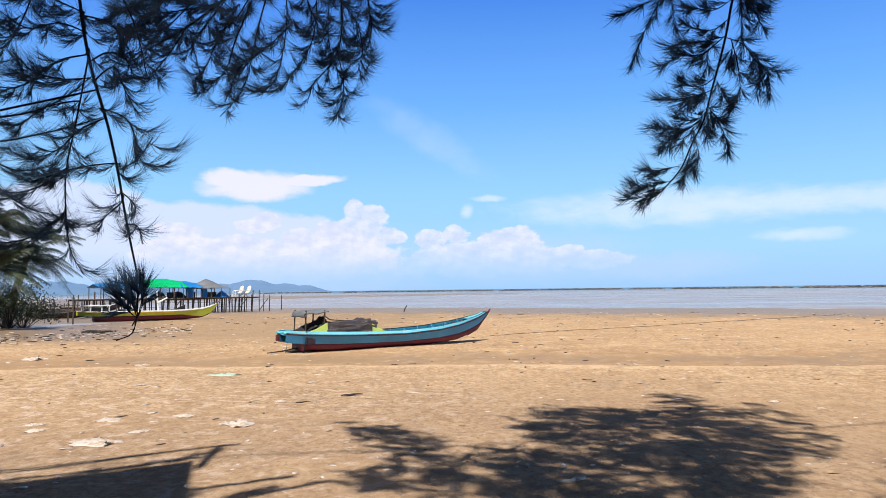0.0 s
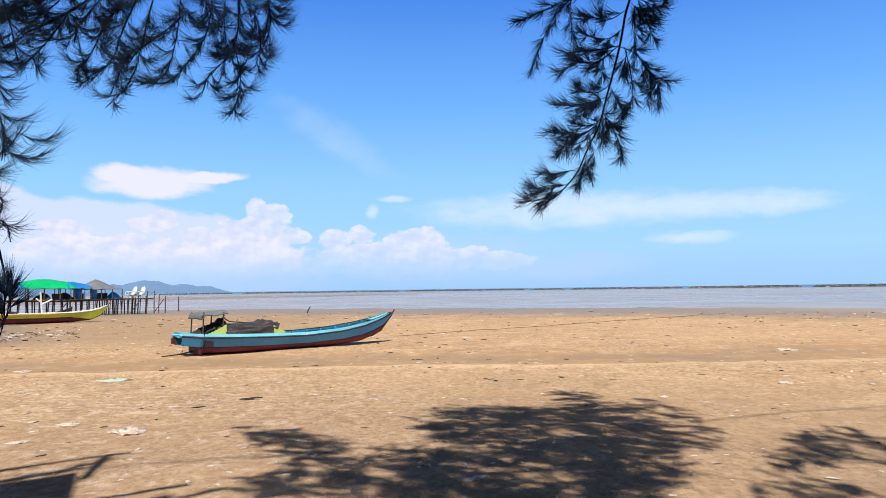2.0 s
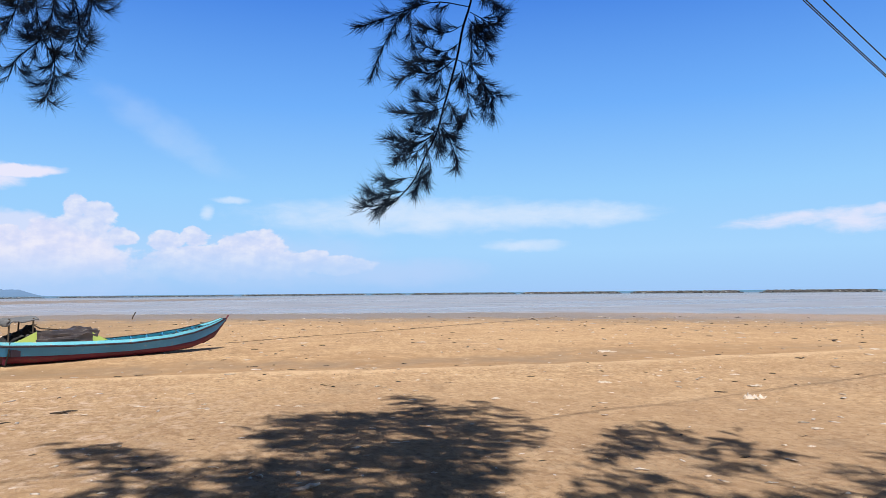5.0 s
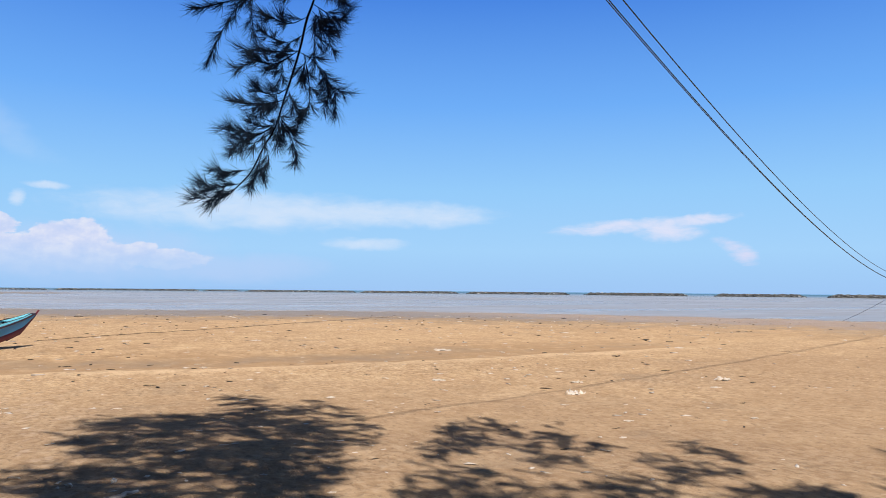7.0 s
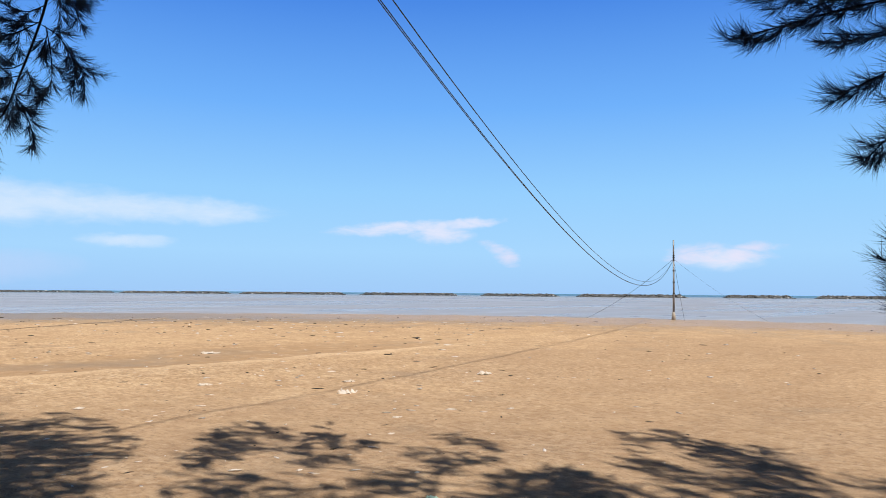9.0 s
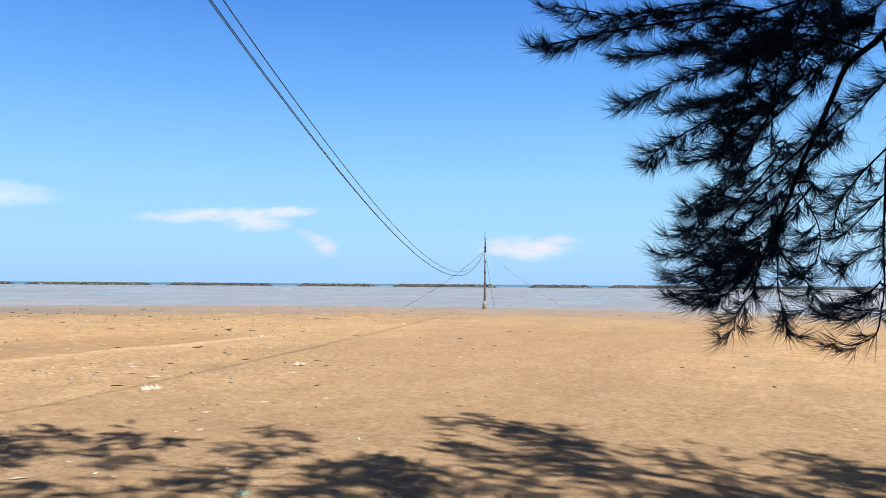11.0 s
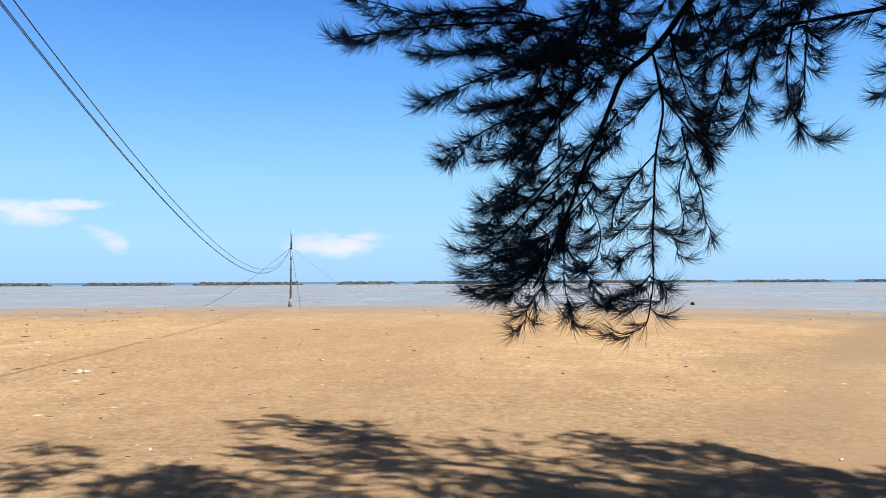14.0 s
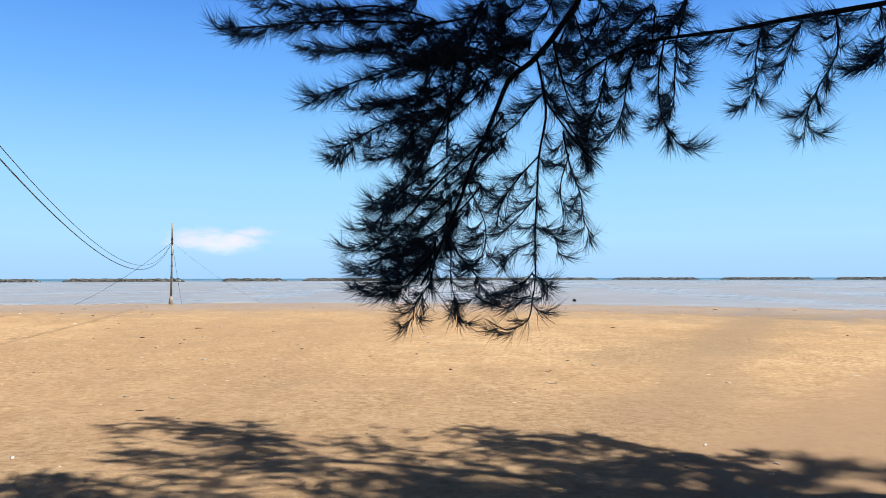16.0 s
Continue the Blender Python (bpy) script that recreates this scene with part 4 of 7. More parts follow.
    # transom, strap and propeller shaft
    bm = bmesh.new()
    box(bm, (-0.34, -0.40, 0.05), (-0.27, 0.40, 0.28))
    part("transom", bm, MAROON, boat)
    bm = bmesh.new()
    box(bm, (-0.22, -0.53, 0.24), (0.02, -0.485, 0.42))
    part("repair_patch", bm, DARK_RAIL, boat, "dark repair patch")
    bm = bmesh.new()
    tube(bm, [(-0.22, -0.47, 0.60), (-0.27, -0.53, 0.32), (-0.30, -0.42, 0.02)], 0.022, 6)
    part("stern_strap", bm, BLACK, boat)
    bm = bmesh.new()
    tube(bm, [(-0.3, 0, 0.12), (-0.8, 0.0, 0.05), (-1.25, 0.0, 0.02)], [0.025, 0.02, 0.015], 6)
    part("propeller_shaft", bm, BLACK, boat)
    bm = bmesh.new()
    tube(bm, [(-0.78, -0.36, 0.36), (-0.80, -0.38, 0.20), (-0.86, -0.40, 0.02)], 0.007, 4)
    part("rope", bm, DRIFT, boat)


def yellow_boat():
    ax, ay = polar(-25.6, 50.0)
    bx, by = polar(-17.1, 51.4)
    turn = math.degrees(math.atan2(by - ay, bx - ax))
    boat = thing("longboat", (ax, ay, -0.03), turn, "long yellow and lime wooden boat with dark red bottom", "boat", "beached boats")
    table = [(-0.90, 0.38, 0.46, 0.68), (0.0, 0.66, 0.0, 0.64), (2.0, 0.85, 0.0, 0.61), (4.0, 0.85, 0.0, 0.60), (5.5, 0.70, 0.03, 0.62), (6.5, 0.42, 0.12, 0.70), (7.1, 0.20, 0.38, 0.84), (7.5, 0.02, 0.86, 1.02)]
    hull_parts(boat, table, 40, lambda x: 0.60 - 0.42 * max(0.0, min(1.0, (x - 5.2) / 1.2)), 0.0, (MAROON, OLIVE_LIME, WHITE_PAINT, WHITE_PAINT, YELLOW), 0.028, 0.02)
    for s in (-1, 1):
        bm = bmesh.new()
        rows = [[(x, s * (0.86 * hb + 0.02), k + 0.78 * (g - k)), (x, s * (hb + 0.012), g - 0.015)] for x, (hb, k, g) in ((x, lerp_table(table, x)) for x in np.linspace(-0.88, 4.6, 20))]
        strip(bm, rows, s > 0)
        thick(part("sheer_plank", bm, YELLOW, boat, "yellow upper plank"), 0.03)
    bm = bmesh.new()
    tube(bm, [(7.05, 0, 0.62), (7.4, 0, 0.90), (7.7, 0, 1.22)], [0.04, 0.045, 0.03], 6)
    part("stem_post", bm, surface("orange_red_paint", (0.30, 0.06, 0.03), 0.5, 0, 0.2, 4.0), boat)
    # light cabin at the stern
    bm = bmesh.new()
    box(bm, (-0.72, -0.52, 0.99), (0.95, 0.52, 1.06))
    bmesh.ops.bevel(bm, geom=list(bm.edges), offset=0.02, segments=1, affect='EDGES')
    part("cabin_roof", bm, WHITE_PAINT, boat, "flat white cabin roof")
    for x in (-0.62, -0.20, 0.42, 0.85):
        for y in (-0.42, 0.42):
            bm = bmesh.new()
            tube(bm, [(x, y, 0.58), (x, y, 1.0)], 0.045, 6)
            part("cabin_post", bm, WHITE_PAINT, boat)
    bm = bmesh.new()
    box(bm, (-0.1, -0.30, 0.58), (0.80, 0.30, 0.90))
    part("engine_box", bm, BLACK, boat, "dark engine box under the cabin roof")
    bm = bmesh.new()
    tube(bm, [(-0.62, -0.1, 1.04), (-0.62, -0.1, 1.32)], 0.05, 6)
    part("exhaust_stack", bm, WHITE_PAINT, boat)
    for x, w in ((1.55, 0.25), (2.1, 0.35)):
        bm = bmesh.new()
        draped(bm, x, x + w, -0.4, 0.4, lambda u, v: 0.60 + 0.16 * (1 - (2 * v - 1) ** 2), x, 10, 8, 0.05)
        thick(part("net_heap", bm, BLACK, boat, "dark heap of nets", True), 0.02)
    # forked mooring post on deck
    bm = bmesh.new()
    tube(bm, [(3.75, -0.2, 0.58), (3.70, -0.2, 1.25), (3.66, -0.2, 1.92)], 0.055, 6)
    tube(bm, [(3.71, -0.2, 1.14), (4.30, -0.2, 1.46)], 0.05, 6)
    tube(bm, [(3.69, -0.2, 1.30), (3.42, -0.2, 1.52)], 0.04, 6)
    part("forked_post", bm, WHITE_PAINT, boat)


blue_boat()
yellow_boat()


def mooring_rope():
    """A slack rope that lies on the sand from the bow of the blue boat."""
    pts = []
    for x, y in curve_points([(1.70, 27.30, 0), (3.75, 28.70, 0), (6.5, 30.55, 0), (10.1, 33.3, 0), (14.4, 36.8, 0), (19.2, 40.6, 0), (24.5, 45.0, 0)], 80)[:, :2]:
        y += 0.05 * math.sin(2.1 * x)
        pts.append((x, y, floor_at(x, y) + 0.025))
    bm = bmesh.new()
    tube(bm, pts, 0.008, 5)
    tagged(part("mooring_rope", bm, DRIFT), "dark slack mooring rope lying across the sand", "rope")


mooring_rope()


def skiff(az, r, turn, length, mat, label):
    x, y = polar(az, r)
    boat = thing("skiff", (x, y, floor_at(x, y) - 0.02), turn, label, "boat", "moored boats")
    f = length / 5.0
    table = [(0, 0.45 * f, 0.1, 0.5), (1.2 * f, 0.55 * f, 0.0, 0.42), (3 * f, 0.5 * f, 0.0, 0.46), (4.3 * f, 0.25 * f, 0.15, 0.68), (5 * f, 0.02, 0.6, 0.95)]
    hull_parts(boat, table, 16, 0.45, 0.0, (BLACK, mat, WOOD, WOOD), 0.03, 0.12)


skiff(-23.2, 60, 6, 4.0, BLACK, "dark wooden skiff moored beside the jetty")
skiff(-29.6, 66, 5, 5.0, DARK_RAIL, "small dark skiff lying by the fence")
skiff(-28.8, 80, 2, 6.0, ROOF_GREY, "grey weathered boat lying on the mud flat")
skiff(-27.5, 92, 4, 6.5, DARK_RAIL, "dark boat lying far out on the flat")


# ---- jetty on stilts with tarpaulin shelters ----
def jetty():
    x0, y0 = polar(-26.5, 66)
    x1, y1 = polar(-14.2, 71.6)
    L = math.hypot(x1 - x0, y1 - y0)
    turn = math.degrees(math.atan2(y1 - y0, x1 - x0))
    pier = thing("jetty", (x0, y0, 0), turn, "weathered wooden jetty on many thin stilts", "jetty")
    rng = random.Random(4)
    inv = pier.matrix_world
    DECK = 1.22
    n = int(L / 0.55)
    for row, y in enumerate((0.0, 1.6, 3.2)):
        for i in range(n + 1):
            x = L * i / n + rng.uniform(-0.12, 0.12)
            p = inv @ Vector((x, y, 0))
            z = floor_at(p.x, p.y)
            top = DECK + (rng.uniform(0.25, 0.7) if rng.random() < 0.12 or i > n - 2 else 0.02)
            lean = rng.uniform(-0.12, 0.12)
            bm = bmesh.new()
            tube(bm, [(x + lean, y, z - 0.2), (x, y, top)], rng.uniform(0.04, 0.065), 5)
            part("stilt", bm, WOOD, pier)
    for y in (0.0, 1.6, 3.2):
        bm = bmesh.new()
        tube(bm, [(L * s, y + 0.07, DECK - 0.06 + 0.05 * math.sin(9 * s)) for s in np.linspace(0, 1, 14)], 0.055, 5)
        part("bearer", bm, WOOD, pier)
    for i in range(int(L / 0.32)):
        bm = bmesh.new()
        x = 0.32 * i
        box(bm, (x, -0.25, DECK + 0.0), (x + 0.27, 3.45, DECK + 0.045))
        part("deck_plank", bm, WOOD, pier)
    for x in (3.2, 7.4, 13.6, 15.8):
        bm = bmesh.new()
        tube(bm, [(x, -0.08, 0.0), (x + 0.9, -0.08, DECK - 0.1)], 0.04, 5)
        part("brace", bm, WOOD, pier)
    return pier, L


pier, PIER_L = jetty()
PIER = pier.matrix_world.copy()


def shelter(x0, x1, eave, ridge, mat, name, label, sag, peak=0.0):
    """A sheet stretched over poles on the jetty's deck."""
    o = PIER @ Vector((x0, 0, 1.26))
    tent = new(name)
    tent.matrix_world = Matrix.Translation(o) @ PIER.to_3x3().to_4x4()
    tagged(tent, label, "shelter", "jetty shelters")
    w = x1 - x0
    bm = bmesh.new()
    rows = []
    for i in range(15):
        u = i / 14
        row = []
        for j in range(9):
            v = j / 8
            h = eave + (ridge - eave) * (1 - abs(2 * v - 1)) * (0.6 + 0.4 * math.sin(math.pi * min(1, max(0, u * 0.9 + 0.05)))) * (1 - peak * abs(2 * u - 0.85))
            row.append((w * u, -0.35 + 3.7 * v, h - sag * math.sin(math.pi * u * 3) ** 2 * 0.5 + 0.03 * noise.noise(Vector((u * 5, v * 4, x0)))))
        rows.append(row)
    strip(bm, rows, True)
    thick(part("sheet", bm, mat, tent, smooth=True), 0.02)
    for u in (0.04, 0.36, 0.68, 0.97):
        for y in (-0.2, 3.2):
            bm = bmesh.new()
            tube(bm, [(w * u, y, 0), (w * u, y, eave + 0.02)], 0.035, 5)
            part("pole", bm, WOOD, tent)
    bm = bmesh.new()
    tube(bm, [(w * 0.1, 1.5, eave + 0.02), (w * 0.43, 1.5, ridge - 0.06), (w * 0.9, 1.5, eave + 0.02)] if peak else [(0.06 * w, 1.5, ridge - 0.34), (0.94 * w, 1.5, ridge - 0.34)], 0.03, 5)
    part("ridge_pole", bm, WOOD, tent)
    return tent


def on_pier(az, r=70):
    """Station along the jetty that lies on this bearing."""
    d = Vector((math.sin(radians(az)), math.cos(radians(az)), 0))
    o, way = PIER.translation, (PIER.to_3x3() @ Vector((1, 0, 0)))
    # o + s * way = k * d
    s = (o.y * d.x - o.x * d.y) / (way.x * d.y - way.y * d.x)
    return s


shelter(on_pier(-25.3), on_pier(-22.3), 1.0, 1.45, BLUE_TARP, "tarpaulin_shelter", "blue tarpaulin stretched over poles on the jetty", 0.1)
shelter(on_pier(-22.4), on_pier(-19.3), 0.95, 1.75, GREEN_TARP, "tarpaulin_shelter", "bright green tarpaulin stretched over poles on the jetty", 0.08)
shelter(on_pier(-20.4), on_pier(-18.3), 0.95, 1.55, BLUE_TARP, "tarpaulin_shelter", "blue tarpaulin beside the green one on the jetty", 0.12)
shelter(on_pier(-18.5), on_pier(-16.3), 0.85, 1.75, ROOF_GREY, "canvas_shelter", "grey peaked canvas roof on poles on the jetty", 0.05, 0.55)


def deck_clutter():
    rng = random.Random(8)
    spec = (("oil_drum", BLUE_TARP, "blue plastic drum on the jetty", "drum", -19.0), ("oil_drum", BLUE_TARP, "blue plastic drum on the jetty", "drum", -18.0), ("fish_crate", DARK_RAIL, "dark crate on the jetty", "crate", -20.3), ("fish_crate", DARK_RAIL, "dark crate on the jetty", "crate", -18.6), ("fish_crate", WOOD, "wooden crate on the jetty", "crate", -17.3), ("net_heap", BLACK, "dark heap of nets on the jetty", "net", -19.7), ("net_heap", BLUE_TARP, "blue heap of nets on the jetty", "net", -16.7), ("net_heap", BLACK, "dark heap of nets on the jetty", "net", -21.2))
    for name, mat, label, cat, az in spec:
        p = PIER @ Vector((on_pier(az), rng.uniform(0.3, 1.6), 1.27))
        bm = bmesh.new()
        if cat == "drum":
            tube(bm, [(0, 0, 0), (0, 0, 0.05), (0, 0, 0.3), (0, 0, 0.6), (0, 0, 0.85), (0, 0, 0.88)], [0.27, 0.29, 0.30, 0.30, 0.29, 0.26], 12)
        elif cat == "crate":
            box(bm, (-0.4, -0.3, 0), (0.4, 0.3, 0.5))
            bmesh.ops.inset_individual(bm, faces=[f for f in bm.faces if f.normal.z > 0.9], thickness=0.05, depth=-0.12)
        else:
            draped(bm, -0.7, 0.7, -0.5, 0.5, lambda u, v: 0.02 + 0.55 * max(0, 1 - (2 * u - 1) ** 2) * max(0, 1 - (2 * v - 1) ** 2), az, 12, 10, 0.06)
        ob = part(name, bm, mat)
        ob.matrix_world = Matrix.Translation(p) @ pose(0, 0, 0, 0, 0, rng.uniform(0, 90))
        tagged(ob, label, cat, "things on the jetty")
    for az in (-15.35, -14.8):
        p = PIER @ Vector((on_pier(az), 1.0, 1.27))
        chair = new("deck_chair")
        chair.matrix_world = Matrix.Translation(p) @ PIER.to_3x3().to_4x4() @ Matrix.Scale(1.05, 4)
        tagged(chair, "white plastic deck chair leaning on the jetty", "chair", "deck chairs")
        bm = bmesh.new()
        strip(bm, [[(0.02 + 0.46 * s + 0.08 * math.sin(3.1 * s) - 0.10 * abs(y) * s, y * (0.30 + 0.10 * math.sin(3.0 * s)), 0.20 + 0.80 * s - 0.10 * y * y * s) for y in (-1, -0.5, 0, 0.5, 1)] for s in (0, 0.2, 0.4, 0.6, 0.8, 1)])
        thick(part("backrest", bm, WHITE_PAINT, chair, smooth=True), 0.04)
        bm = bmesh.new()
        box(bm, (-0.42, -0.27, 0.29), (0.12, 0.27, 0.34))
        bmesh.ops.bevel(bm, geom=list(bm.edges), offset=0.015, segments=1, affect='EDGES')
        part("seat", bm, WHITE_PAINT, chair)
        for y in (-0.28, 0.28):
            bm = bmesh.new()
            tube(bm, [(-0.40, y, 0.0), (-0.38, y, 0.52), (-0.30, y, 0.56), (0.22, y, 0.58)], 0.03, 6)
            part("armrest", bm, WHITE_PAINT, chair)
            bm = bmesh.new()
            tube(bm, [(0.30, y, 0.0), (0.14, y, 0.34)], 0.03, 6)
            part("leg", bm, WHITE_PAINT, chair)


deck_clutter()


def lone_post(az, r, h, lean, label="thin weathered post standing in the sand"):
    x, y = polar(az, r)
    bm = bmesh.new()
    tube(bm, [(0, 0, -0.3), (lean * 0.5, 0, h * 0.5), (lean, 0, h)], [0.055, 0.05, 0.04], 6)
    ob = part("mooring_post", bm, WOOD)
    ob.location = (x, y, floor_at(x, y))
    tagged(ob, label, "post", "posts by the jetty")


for az, r, h, lean in ((-13.85, 73, 1.75, 0.05), (-13.4, 74, 1.6, 0.03), (-12.5, 80, 1.55, 0.0), (-29.2, 62, 1.2, 0.1), (-28.0, 58, 1.5, -0.08), (-27.2, 57, 1.3, 0.05), (-26.9, 55, 1.1, 0.06), (-30.0, 60, 1.3, 0.05)):
    lone_post(az, r, h, lean)
lone_post(-3.2, 62, 0.55, 0.35, "short dark stake leaning in the sand")


# ---- brush fence along the flat ----
def fence(az0, az1, r, h, label):
    x0, y0 = polar(az0, r)
    x1, y1 = polar(az1, r)
    rng = random.Random(int(r))
    f = thing("stake_fence", (x0, y0, floor_at(x0, y0)), 0, label, "fence")
    n = int(math.hypot(x1 - x0, y1 - y0) / 0.35)
    for i in range(n + 1):
        u = i / n
        bm = bmesh.new()
        px, py = (x1 - x0) * u, (y1 - y0) * u
        z = floor_at(x0 + px, y0 + py) - floor_at(x0, y0)
        tube(bm, [(px, py, z - 0.2), (px + rng.uniform(-0.1, 0.1), py, z + h * rng.uniform(0.8, 1.15))], 0.04, 5)
        part("stake", bm, WOOD, f)
    for zz in (0.35, 0.8):
        bm = bmesh.new()
        tube(bm, [(0, 0.05, zz * h), (x1 - x0, y1 - y0 + 0.05, zz * h)], 0.035, 5)
        part("rail", bm, WOOD, f)


fence(-32.5, -25.5, 74, 1.0, "low weathered stake fence across the mud flat")
fence(-32.5, -29.6, 58, 1.0, "low dark stake fence under the palms")


# ---- coconut palms and shrubs ----
def frond(bm, base, az, up, length, rng, droop, leaf):
    a = radians(az)
    d = Vector((math.cos(a), math.sin(a), 0))
    pts = []
    for i in range(11):
        s = i / 10
        pts.append(base + d * length * s * math.cos(radians(up)) + Vector((0, 0, length * (math.sin(radians(up)) * s - droop * s * s))))
    tube(bm, pts, [0.025 * (1 - 0.08 * i) for i in range(11)], 4, False)
    side = Vector((-d.y, d.x, 0))
    for k in range(54):
        s = 0.12 + 0.87 * k / 53
        i = min(9, int(s * 10))
        p = pts[i].lerp(pts[i + 1], s * 10 - i)
        way = (pts[i + 1] - pts[i]).normalized()
        ll = leaf * math.sin(math.pi * (0.12 + 0.8 * s)) * rng.uniform(0.8, 1.1)
        for sg in (-1, 1):
            t = (side * sg * 0.75 + way * 0.6 + Vector((0, 0, -0.25 + rng.uniform(-0.2, 0.1)))).normalized()
            w = way * 0.013
            q = p + t * ll * 0.55
            e = p + t * ll + Vector((0, 0, -0.22 * ll))
            a0, a1 = bm.verts.new(p - w), bm.verts.new(p + w)
            b0, b1 = bm.verts.new(q - w), bm.verts.new(q + w)
            c = bm.verts.new(e)
            bm.faces.new((a0, a1, b1, b0))
            bm.faces.new((b0, b1, c))


def palm(az, r, h, lean, seed, spread, label):
    x, y = polar(az, r)
    rng = random.Random(seed)
    t = thing("coconut_palm", (x, y, floor_at(x, y)), 0, label, "palm tree", "palms by the jetty")
    pts = [(lean[0] * s ** 1.4, lean[1] * s ** 1.4, h * s - 0.1) for s in np.linspace(0, 1, 12)]
    bm = bmesh.new()
    tube(bm, pts, [0.16 - 0.07 * s + (0.012 if i % 2 else 0) for i, s in enumerate(np.linspace(0, 1, 12))], 9)
    part("trunk", bm, PALM_TRUNK, t, smooth=True)
    top = Vector(pts[-1])
    for k in range(28):
        bm = bmesh.new()
        frond(bm, top, k * 137.5 + rng.uniform(-15, 15), rng.uniform(-10, 70), spread * rng.uniform(0.8, 1.1), rng, rng.uniform(0.35, 0.75), 0.65)
        part("frond", bm, PALM_LEAF, t)


palm(-31.0, 47, 4.9, (1.2, 0.6), 3, 2.9, "leaning young coconut palm with drooping fronds")
palm(-31.5, 44, 5.6, (-0.2, 0.3), 4, 2.7, "coconut palm with dense dark fronds")
palm(-30.7, 46, 3.9, (0.8, 0.3), 6, 2.7, "low coconut palm at the edge of the flat")
palm(-32.0, 41, 3.0, (0.3, 0.3), 7, 2.3, "young coconut palm with spreading fronds")
palm(-33.0, 50, 5.2, (0.3, 0.3), 5, 2.5, "coconut palm behind others by the flat")


def shrub(az, r, w, h, seed, label):
    x, y = polar(az, r)
    rng = np.random.default_rng(seed)
    s = thing("shrub", (x, y, floor_at(x, y)), 0, label, "shrub", "shrubs under the palms")
    bm = bmesh.new()
    tips = []
    for k in range(16):
        e = np.array([rng.normal() * w * 0.4, rng.normal() * w * 0.3, h * rng.uniform(0.4, 1.0)])
        tube(bm, [(0, 0, -0.1), tuple(e * [0.5, 0.5, 0.6]), tuple(e)], [0.03, 0.02, 0.008], 4, False)
        tips.append(e)
    part("stems", bm, BARK, s)
    tips = np.array(tips)
    n = 2400
    c = tips[rng.integers(0, len(tips), n)] + rng.normal(size=(n, 3)) * [w * 0.14, w * 0.14, h * 0.13]
    c[:, 2] = np.maximum(c[:, 2], 0.05)
    d = rng.normal(size=(n, 3))
    d /= np.linalg.norm(d, axis=1)[:, None]
    q = np.cross(d, rng.normal(size=(n, 3)))
    q /= np.linalg.norm(q, axis=1)[:, None]
    ln = rng.uniform(0.07, 0.16, (n, 1))
    V = np.stack([c, c + d * ln * 0.5 + q * ln * 0.28, c + d * ln, c + d * ln * 0.5 - q * ln * 0.28], 1).reshape(-1, 3)
    tagged(array_mesh("leaves", V, np.arange(4 * n).reshape(-1, 4), SHRUB_LEAF, s), kind="stuff")


shrub(-29.9, 50, 2.3, 1.5, 12, "low dark tangled shrub at the foot of the palms")
shrub(-30.7, 45, 2.8, 2.0, 14, "dense dark shrub below the palm fronds")
shrub(-31.5, 55, 2.8, 2.2, 9, "tall dark shrub behind the palms")
shrub(-31.7, 52, 2.2, 1.5, 6, "dark bushy shrub behind the palms")
shrub(-32.0, 46, 1.8, 1.6, 1, "bushy dark green shrub under the palms")
shrub(-32.8, 45, 2.4, 2.4, 3, "tall green shrub beside the palms")


